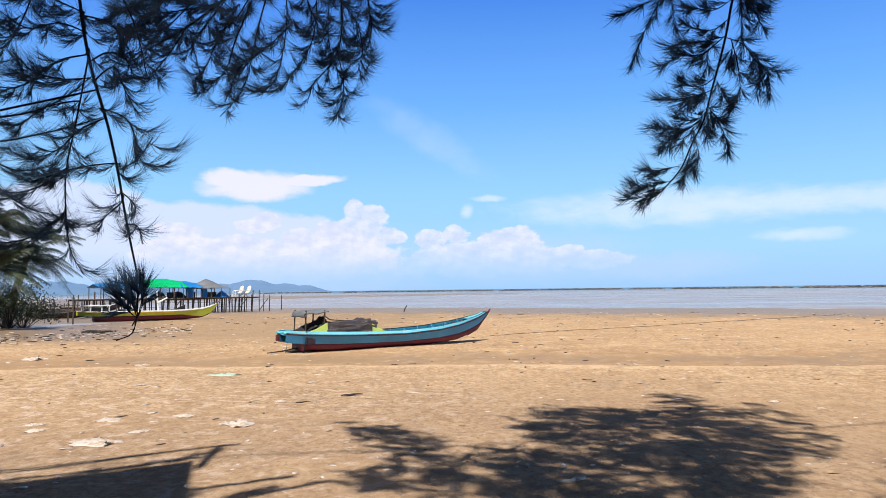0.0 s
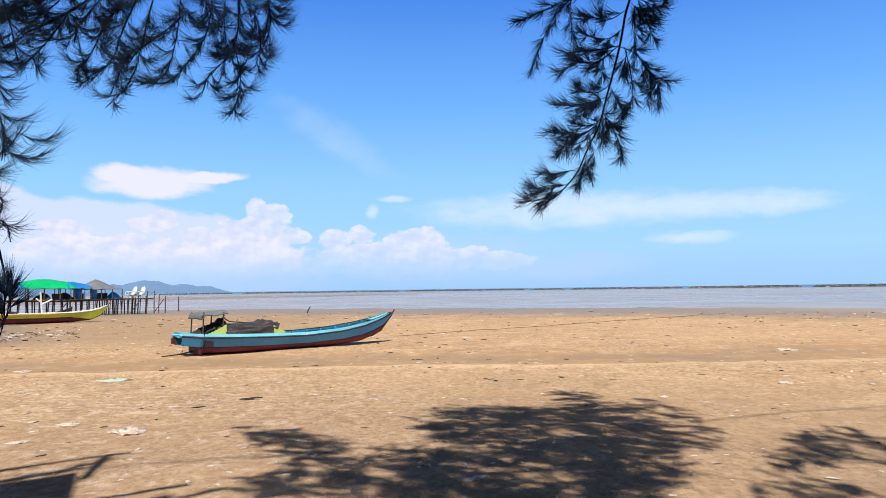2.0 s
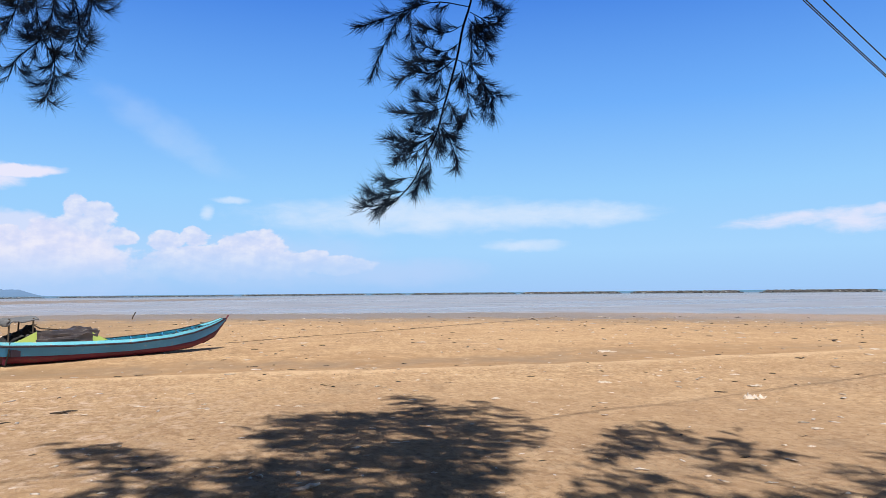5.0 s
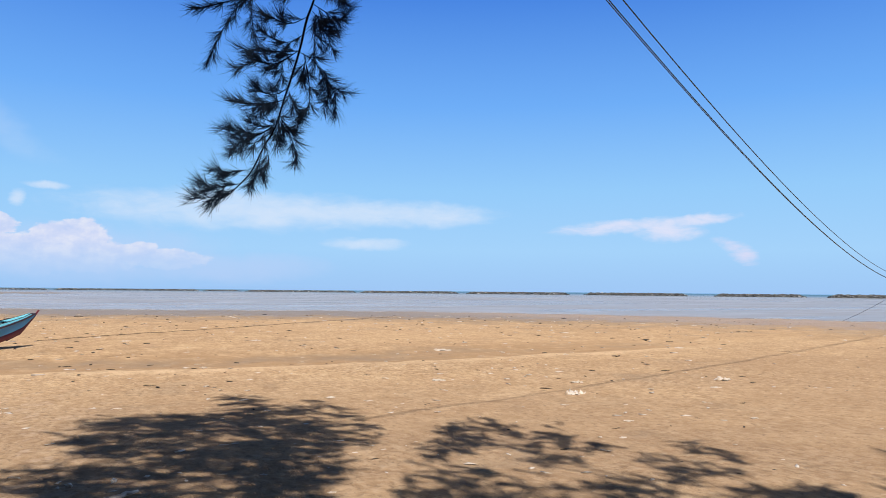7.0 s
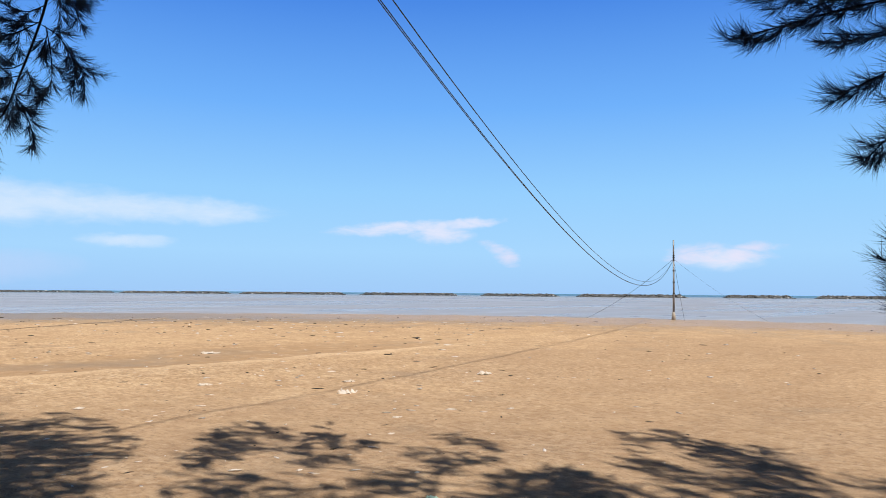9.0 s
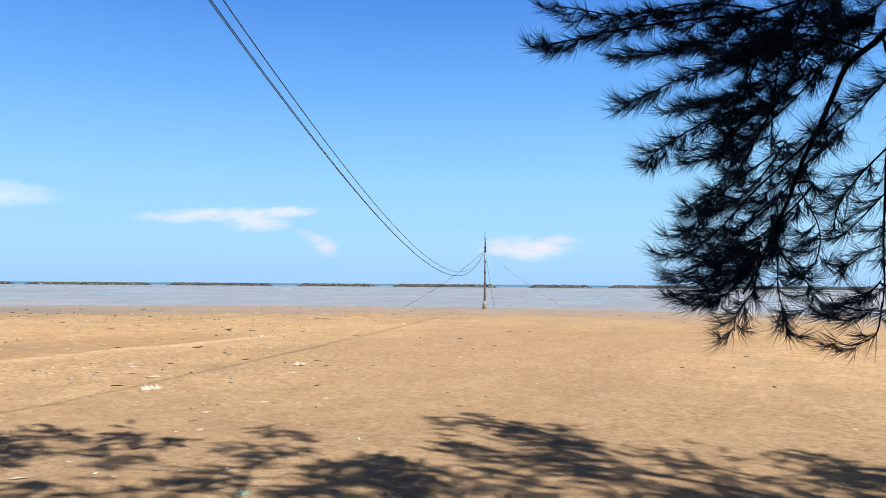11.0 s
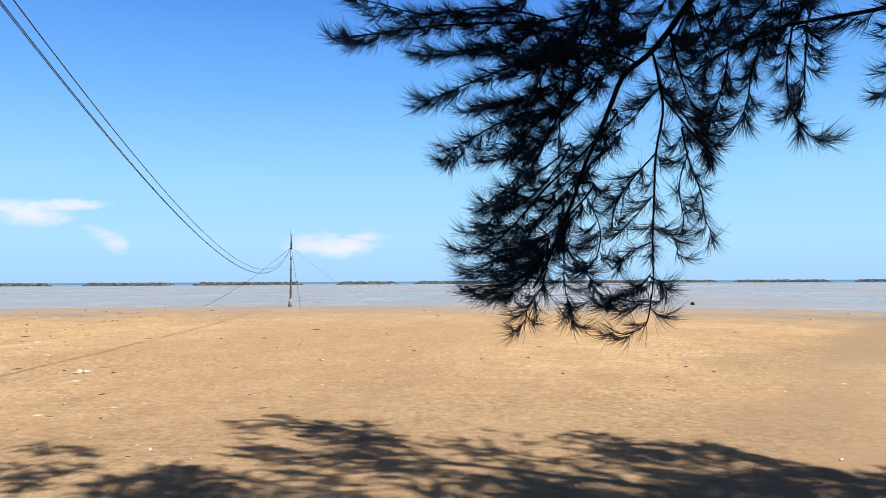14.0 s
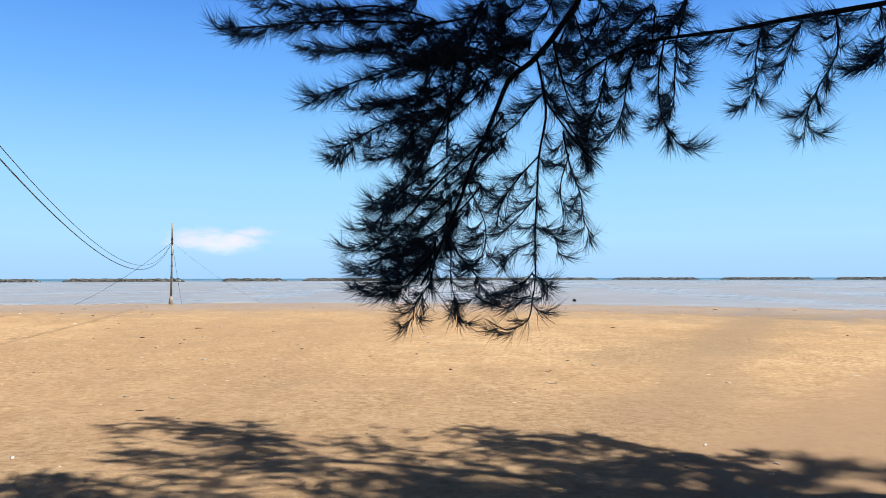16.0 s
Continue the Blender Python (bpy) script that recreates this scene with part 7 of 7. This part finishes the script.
stem(left_branch, [(-1.32, 2.00, 2.18), (-1.36, 2.10, 2.17), (-1.27, 2.11, 2.12), (-1.21, 2.11, 2.11), (-1.13, 2.12, 2.13)], 0.005, 14)
stem(left_branch, [(-1.33, 2.10, 2.15), (-1.37, 2.09, 2.08), (-1.29, 2.11, 2.05), (-1.21, 2.13, 2.00), (-1.14, 2.14, 1.98), (-1.07, 2.15, 1.95)], 0.004, 9)
stem(left_branch, [(-1.01, 2.04, 2.43), (-1.01, 2.06, 2.44), (-1.03, 2.03, 2.23), (-1.04, 2.00, 2.08), (-1.03, 1.99, 1.94), (-1.01, 1.98, 1.86), (-0.97, 1.97, 1.80)], 0.004, 9)
stem(left_branch, [(-1.01, 2.07, 2.37), (-1.06, 2.01, 2.35), (-1.10, 1.94, 2.35), (-1.13, 1.89, 2.39)], 0.004, 16)
stem(left_branch, [(-1.02, 2.04, 2.49), (-1.02, 2.06, 2.50), (-1.10, 2.06, 2.53), (-1.18, 2.05, 2.51), (-1.26, 2.04, 2.56)], 0.004, 16)
stem(left_branch, [(-1.03, 2.04, 2.56), (-1.03, 2.06, 2.56), (-1.12, 2.06, 2.60), (-1.22, 2.06, 2.62)], 0.004, 14)
stem(left_branch, [(-0.97, 2.09, 2.26), (-1.02, 2.03, 2.21), (-1.05, 1.97, 2.14), (-1.08, 1.92, 2.14)], 0.004, 13)
stem(left_branch, [(-0.92, 2.05, 2.10), (-0.90, 2.01, 2.11), (-0.96, 1.98, 2.10), (-1.02, 1.95, 2.08), (-1.08, 1.92, 2.05)], 0.004, 8)
stem(left_branch, [(-0.96, 2.05, 2.26), (-0.94, 1.99, 2.26), (-0.87, 1.99, 2.23), (-0.83, 1.96, 2.16), (-0.82, 1.93, 2.08)], 0.004, 8)
stem(left_branch, [(-0.90, 2.01, 2.11), (-0.90, 2.01, 2.09), (-0.83, 1.98, 2.12), (-0.78, 1.95, 2.17)], 0.003, 7)
stem(left_branch, [(-0.91, 2.05, 2.03), (-0.89, 2.01, 2.03), (-0.84, 1.98, 1.99), (-0.82, 1.93, 1.95)], 0.003, 4)
stem(left_branch, [(-0.89, 2.05, 1.93), (-0.88, 2.02, 1.94), (-0.83, 1.98, 1.93), (-0.80, 1.94, 1.88)], 0.003, 3)
stem(left_branch, [(-0.88, 2.00, 2.02), (-0.89, 2.01, 2.00), (-0.92, 2.00, 1.97), (-0.95, 1.99, 1.93)], 0.003, 5)
stem(left_branch, [(-0.98, 2.05, 2.34), (-0.95, 1.98, 2.34), (-0.91, 2.00, 2.38), (-0.89, 2.01, 2.33), (-0.86, 2.03, 2.26)], 0.004, 14)
stem(left_branch, [(-1.01, 2.07, 2.42), (-0.96, 2.06, 2.44), (-0.90, 2.04, 2.42), (-0.86, 2.02, 2.35)], 0.004, 9)
stem(left_branch, [(-1.03, 2.04, 2.54), (-1.03, 2.06, 2.55), (-0.97, 2.09, 2.54), (-0.93, 2.10, 2.49), (-0.89, 2.12, 2.40)], 0.004, 10)
stem(left_branch, [(-1.05, 2.05, 2.74), (-1.10, 2.13, 2.73), (-1.00, 2.15, 2.69), (-0.94, 2.16, 2.60), (-0.90, 2.15, 2.49), (-0.87, 2.13, 2.38)], 0.005, 12)
stem(left_branch, [(-1.04, 1.99, 1.97), (-1.07, 2.04, 1.96), (-1.10, 2.02, 1.94), (-1.14, 2.00, 1.89)], 0.003, 5)
stem(left_branch, [(-1.00, 2.04, 2.43), (-1.09, 2.04, 2.41), (-1.19, 2.04, 2.34), (-1.27, 2.04, 2.34)], 0.004, 13)
stem(left_branch, [(-1.03, 2.04, 2.28), (-1.02, 2.02, 2.29), (-1.13, 2.05, 2.28), (-1.23, 2.09, 2.24), (-1.33, 2.12, 2.26)], 0.004, 13)
stem(left_branch, [(-1.04, 2.01, 2.10), (-1.04, 1.99, 2.09), (-1.13, 2.03, 2.05), (-1.23, 2.07, 2.04), (-1.33, 2.12, 2.07)], 0.004, 12)
stem(left_branch, [(-1.20, 2.06, 2.61), (-1.19, 2.09, 2.64), (-1.23, 2.10, 2.55), (-1.28, 2.11, 2.48), (-1.33, 2.11, 2.47)], 0.004, 12)
stem(left_branch, [(-1.12, 2.14, 1.97), (-1.11, 2.13, 1.98), (-1.19, 2.12, 1.92), (-1.27, 2.11, 1.90), (-1.32, 2.12, 1.92)], 0.003, 10)
stem(tuft_branch, [(-0.85, 2.03, 1.68), (-0.87, 2.02, 1.70), (-0.89, 2.01, 1.73), (-0.91, 2.00, 1.75)], 0.004, 9)
stem(tuft_branch, [(-0.85, 2.03, 1.68), (-0.84, 2.03, 1.72), (-0.84, 2.03, 1.75), (-0.84, 2.03, 1.78)], 0.004, 9)
stem(tuft_branch, [(-0.85, 2.03, 1.68), (-0.86, 2.02, 1.72), (-0.87, 2.02, 1.75), (-0.88, 2.02, 1.78)], 0.004, 8)
stem(tuft_branch, [(-0.85, 2.03, 1.68), (-0.85, 2.03, 1.72), (-0.85, 2.03, 1.75), (-0.86, 2.03, 1.77)], 0.004, 8)
stem(upper_branch, [(-0.23, 3.74, 4.06), (-0.66, 3.75, 3.73), (-0.92, 3.74, 3.46), (-1.13, 3.74, 3.28), (-1.33, 3.72, 3.12), (-1.52, 3.70, 3.00)], 0.0175, 14)
stem(upper_branch, [(-1.18, 3.74, 3.24), (-1.21, 3.81, 3.28), (-1.37, 3.76, 3.23), (-1.52, 3.70, 3.18), (-1.67, 3.64, 3.06)], 0.0063, 16)
stem(upper_branch, [(-1.21, 3.81, 3.28), (-1.16, 3.83, 3.38), (-1.34, 3.77, 3.35), (-1.50, 3.71, 3.29), (-1.62, 3.66, 3.19)], 0.0063, 16)
stem(upper_branch, [(-1.33, 3.72, 3.12), (-1.34, 3.77, 3.14), (-1.38, 3.71, 3.02), (-1.44, 3.65, 2.89), (-1.49, 3.57, 2.79)], 0.0063, 10)
stem(upper_branch, [(-0.92, 3.74, 3.46), (-0.93, 3.76, 3.46), (-1.01, 3.74, 3.21), (-1.07, 3.72, 3.04), (-1.12, 3.71, 2.88), (-1.24, 3.67, 2.77)], 0.0075, 15)
stem(upper_branch, [(-0.93, 3.76, 3.44), (-0.89, 3.77, 3.41), (-0.94, 3.72, 3.15), (-0.97, 3.69, 2.96), (-1.01, 3.65, 2.77), (-1.10, 3.58, 2.62)], 0.0075, 14)
stem(upper_branch, [(-0.88, 3.74, 3.49), (-0.84, 3.78, 3.47), (-0.81, 3.78, 3.24), (-0.83, 3.78, 3.02), (-0.87, 3.77, 2.86), (-0.93, 3.76, 2.79)], 0.0063, 12)
stem(upper_branch, [(-0.76, 3.74, 3.62), (-0.64, 3.70, 3.55), (-0.53, 3.74, 3.32), (-0.52, 3.76, 3.10), (-0.57, 3.78, 2.95), (-0.67, 3.78, 2.84), (-0.71, 3.81, 2.74)], 0.0075, 13)
stem(upper_branch, [(-0.60, 3.71, 3.47), (-0.64, 3.70, 3.44), (-0.64, 3.70, 3.20), (-0.67, 3.69, 3.01), (-0.76, 3.67, 2.86), (-0.82, 3.66, 2.77)], 0.0063, 14)
stem(upper_branch, [(-0.53, 3.74, 3.30), (-0.54, 3.83, 3.31), (-0.45, 3.85, 3.19), (-0.42, 3.85, 3.04), (-0.45, 3.85, 2.91)], 0.005, 12)
stem(upper_branch, [(-0.54, 3.77, 3.02), (-0.56, 3.83, 3.04), (-0.52, 3.83, 2.88), (-0.53, 3.83, 2.76), (-0.56, 3.83, 2.66)], 0.005, 14)
stem(upper_branch, [(-0.68, 3.75, 3.70), (-0.58, 3.83, 3.62), (-0.41, 3.90, 3.40), (-0.39, 3.94, 3.23), (-0.42, 3.97, 3.08)], 0.0063, 10)
stem(upper_branch, [(-0.64, 3.70, 3.44), (-0.68, 3.56, 3.42), (-0.67, 3.56, 3.23), (-0.62, 3.57, 3.09), (-0.57, 3.57, 2.98)], 0.0063, 16)
stem(upper_branch, [(-1.16, 3.83, 3.38), (-1.09, 3.85, 3.41), (-1.22, 3.85, 3.24), (-1.32, 3.86, 3.11), (-1.38, 3.88, 3.02)], 0.0063, 12)
stem(upper_branch, [(-1.09, 3.85, 3.41), (-1.02, 3.87, 3.39), (-1.09, 3.85, 3.23), (-1.18, 3.82, 3.12), (-1.23, 3.81, 2.98)], 0.0063, 12)
stem(upper_branch, [(-1.08, 3.85, 3.28), (-1.09, 3.85, 3.29), (-1.17, 3.78, 3.09), (-1.22, 3.72, 2.91), (-1.27, 3.66, 2.81)], 0.005, 12)
stem(upper_branch, [(-0.82, 3.78, 3.18), (-0.78, 3.80, 3.18), (-0.92, 3.72, 3.00), (-1.02, 3.65, 2.89), (-1.08, 3.58, 2.68)], 0.005, 12)
stem(upper_branch, [(-1.41, 3.75, 3.32), (-1.42, 3.74, 3.38), (-1.49, 3.76, 3.23), (-1.58, 3.76, 3.14), (-1.68, 3.76, 3.09)], 0.0063, 16)
stem(upper_branch, [(-1.27, 3.80, 3.26), (-1.29, 3.78, 3.30), (-1.41, 3.78, 3.18), (-1.50, 3.80, 3.12), (-1.62, 3.80, 2.98)], 0.0063, 14)
stem(upper_branch, [(-1.32, 3.77, 3.35), (-1.32, 3.77, 3.41), (-1.44, 3.77, 3.30), (-1.60, 3.76, 3.25), (-1.74, 3.74, 3.23)], 0.0063, 14)
stem(upper_branch, [(-0.47, 3.87, 3.47), (-0.43, 3.85, 3.50), (-0.39, 3.90, 3.30), (-0.38, 3.94, 3.16), (-0.44, 3.97, 3.01)], 0.005, 12)
stem(upper_branch, [(-0.54, 3.83, 3.31), (-0.58, 3.83, 3.40), (-0.60, 3.82, 3.15), (-0.58, 3.83, 3.00), (-0.52, 3.83, 2.85)], 0.005, 12)
spray(crown_middle, [(0.68, 6.66), (1.59, 7.16), (2.66, 6.35), (3.31, 5.63), (3.03, 4.15), (2.18, 2.58), (1.69, 1.75), (-0.05, 2.31), (-0.04, 3.53), (0.46, 4.40), (0.25, 5.46)], 6.5, 86, 139, 1, (1.60, 2.50, 6.70))
spray(crown_middle, [(-0.04, 3.53), (0.46, 4.40), (1.60, 4.70), (2.95, 4.25), (2.18, 2.58), (1.69, 1.75), (-0.05, 2.31)], 6.35, 40, 118, 17, (1.60, 2.50, 6.70))
spray(crown_middle, [(2.29, 7.87), (3.03, 8.43), (3.49, 7.43), (3.85, 6.80), (3.27, 5.74), (2.10, 6.76)], 6.5, 58, 140, 2, (1.60, 2.50, 6.70))
spray(crown_middle, [(3.83, 7.30), (4.18, 6.80), (4.02, 5.61), (3.70, 4.45), (3.03, 3.53), (2.30, 2.54), (1.77, 1.73), (1.64, 1.77), (2.78, 3.91)], 6.5, 40, 124, 3, (1.60, 2.50, 6.70))
spray(crown_middle, [(-2.09, 6.34), (-1.35, 5.83), (-0.50, 4.66), (0.15, 4.36), (0.20, 3.23), (-0.05, 2.31), (-1.72, 2.84), (-1.66, 3.44), (-1.13, 3.67), (-1.63, 4.96)], 6.5, 66, 135, 4, (1.60, 2.50, 6.70))
spray(crown_middle, [(0.06, 6.69), (1.10, 7.34), (0.81, 5.45), (0.25, 5.46)], 6.5, 32, 150, 5, (1.60, 2.50, 6.70))
spray(crown_middle, [(4.14, 4.06), (5.13, 4.71), (5.49, 4.56), (5.37, 3.56), (4.59, 2.60), (4.31, 3.26), (3.74, 2.84), (3.30, 2.76)], 6.5, 54, 96, 6, (4.60, 0.60, 6.70))
spray(crown_middle, [(5.37, 3.56), (6.03, 3.72), (5.48, 2.84), (5.71, 2.40), (4.95, 2.08), (4.47, 1.99), (3.87, 1.63), (4.55, 2.64)], 6.5, 40, 74, 7, (4.60, 0.60, 6.70))
spray(crown_middle, [(3.17, 2.64), (3.62, 2.46), (3.83, 1.66), (4.29, 1.23), (4.93, 1.24), (4.76, 0.80), (3.75, 0.42), (2.41, 1.68), (2.73, 2.17)], 6.5, 58, 102, 8, (4.60, 0.60, 6.70))
spray(crown_middle, [(5.74, 2.15), (5.75, 1.72), (6.77, 2.18), (6.39, 1.34), (5.90, 0.83), (5.21, 0.82), (4.72, 0.83), (5.20, 1.48)], 6.5, 40, 76, 9, (4.60, 0.60, 6.70))
spray(crown_middle, [(4.49, 0.32), (5.36, 0.46), (5.92, 0.24), (5.93, -0.24), (5.82, -0.69), (5.18, -0.94), (4.08, 0.10)], 6.5, 42, 87, 10, (4.60, 0.60, 6.70))
spray(crown_right, [(8.18, 0.80), (7.80, 0.25), (8.76, 0.32), (8.41, -0.44), (7.94, -0.96), (8.55, -1.06), (7.60, -1.72), (6.32, -2.03), (5.31, -1.07), (6.16, -0.80), (6.38, -0.13), (6.98, -0.17)], 6.5, 58, 85, 11, (6.60, -1.60, 6.60))
spray(crown_right, [(7.90, -1.08), (7.40, -1.75), (7.54, -2.29), (8.45, -2.51), (7.89, -3.02), (6.96, -3.38), (7.00, -3.84), (5.98, -4.17), (5.11, -3.99), (4.94, -2.03), (6.16, -1.75)], 6.5, 34, 52, 12, (6.60, -1.60, 6.60))
spray(crown_right, [(8.09, -3.46), (8.13, -3.92), (7.72, -4.53), (7.77, -5.15), (7.22, -5.61), (6.83, -5.94), (6.11, -5.58), (6.06, -5.00), (6.18, -4.33), (7.01, -3.95), (7.23, -3.61)], 6.5, 80, 55, 13, (6.20, -3.60, 6.40))
spray(crown_right, [(6.19, -4.43), (6.06, -5.00), (6.83, -5.94), (6.71, -6.26), (7.06, -6.80), (6.32, -6.31), (6.13, -6.83), (5.34, -6.45), (5.12, -4.07)], 6.5, 130, 45, 14, (6.20, -3.60, 6.40))
spray(crown_right, [(5.49, 0.48), (5.95, 0.18), (5.80, -0.39), (5.71, -1.06), (5.96, -1.70), (4.94, -2.11), (4.74, 0.22), (5.08, 0.48)], 6.5, 42, 63, 15, (6.20, -3.60, 6.40))
spray(crown_right, [(4.70, 0.21), (5.31, 0.12), (6.15, -0.12), (5.31, -0.91), (4.51, -1.21), (4.05, 0.12)], 6.5, 38, 74, 16, (6.60, -1.60, 6.60))
stem(crown_left, [(-4.60, 1.80, 6.15), (-4.89, 3.18, 6.05), (-4.15, 3.59, 5.95), (-3.47, 3.82, 5.85), (-3.15, 4.09, 5.75)], 0.03, 30)
stem(crown_left, [(-4.37, 1.97, 6.25), (-4.39, 3.50, 6.12), (-3.66, 4.15, 6.00), (-2.87, 4.99, 5.88)], 0.03, 5)
stem(crown_left, [(-4.00, 1.89, 5.95), (-3.85, 2.92, 5.83), (-3.26, 3.31, 5.70), (-2.68, 3.18, 5.58)], 0.03, 30)
stem(crown_left, [(-2.43, 2.02, 6.05), (-2.44, 2.91, 5.88), (-2.02, 3.34, 5.72)], 0.02, 5)



def shade_crown(seed, x0, x1, y0, y1, z0, z1, n):
    """Unseen upper crown: many short boughs added over the path to block sky light."""
    b = Bough(seed, 0.38, 0.034, 50, 0.6, 2.0, 1.0, True)
    for k in range(n):
        p = np.array([b.rng.uniform(x0, x1), b.rng.uniform(y0, y1), b.rng.uniform(z0, z1)])
        d = np.array([b.rng.normal(), b.rng.normal(), 0.25 * b.rng.normal()])
        d *= 1.5 / np.linalg.norm(d)
        stem(b, [tuple(p), tuple(p + d * 0.5 + [0, 0, 0.15]), tuple(p + d)], 0.03, 9)
    return b


tree, base, trunk = casuarina((-3.6, -2.6), 9.5, (0.8, 0.9), "tall casuarina tree with drooping dark needle branches")
limb(tree, base, trunk[7], [(-2.2, -0.6, 4.6), (-1.5, 1.0, 4.0)], (-1.22, 1.95, 3.25), 0.05)
limb(tree, base, trunk[8], [(-3.4, 0.0, 6.2)], (-5.2, 2.3, 6.1), 0.07)
limb(tree, base, trunk[9], [(-2.2, 0.0, 6.4)], (-1.6, 2.4, 5.9), 0.07)
for b, what in ((left_branch, "long drooping branch with loose needle wisps"), (tuft_branch, "bushy tuft at a branch end"), (crown_left, "dense overhead bough"), (shade_crown(31, -11.0, -1.0, -9.0, -2.6, 4.5, 10.0, 170), "unseen bushy crown added to block sky light")):
    local(b, base)
    finish_bough(b, tree, what)
tree, base, trunk = casuarina((1.2, -3.6), 11.0, (0.3, 0.8), "tall casuarina tree leaning over the beach, dark needles")
limb(tree, base, trunk[6], [(0.6, -1.0, 5.0), (-0.1, 1.8, 4.7)], (-0.23, 3.74, 4.06), 0.06)
limb(tree, base, trunk[7], [(1.7, 0.0, 5.7), (1.8, 2.4, 4.8)], (1.68, 3.89, 3.61), 0.05)
limb(tree, base, trunk[8], [(1.0, -0.5, 6.8)], (1.6, 2.5, 6.7), 0.09)
limb(tree, base, trunk[8], [(2.5, -1.0, 6.9)], (4.6, 0.6, 6.7), 0.09)
for b, what in ((middle_branch, "slender hanging branch with separate needle tufts"), (upper_branch, "dense needle branch hanging overhead"), (crown_middle, "broad overhead bough"), (shade_crown(32, -1.5, 3.2, -10.0, -2.8, 5.0, 12.0, 200), "unseen bushy crown added to block sky light")):
    local(b, base)
    finish_bough(b, tree, what)
tree, base, trunk = casuarina((5.6, -5.4), 10.0, (-0.2, 0.9), "tall casuarina tree with low sweeping branches over the sand")
limb(tree, base, trunk[5], [(4.6, -3.6, 4.2), (3.8, -2.0, 3.6)], (2.9, -0.62, 2.95), 0.06)
limb(tree, base, trunk[5], [(4.6, -4.0, 3.5)], (2.7, -1.7, 2.72), 0.05)
limb(tree, base, trunk[8], [(6.2, -3.6, 6.4)], (6.6, -1.6, 6.6), 0.09)
for b, what in ((right_branch, "large drooping branch with dense needle tufts"), (crown_right, "broad overhead bough"), (shade_crown(33, 1.5, 5.0, -12.0, -4.4, 5.0, 11.0, 170), "unseen bushy crown added to block sky light")):
    local(b, base)
    finish_bough(b, tree, what)
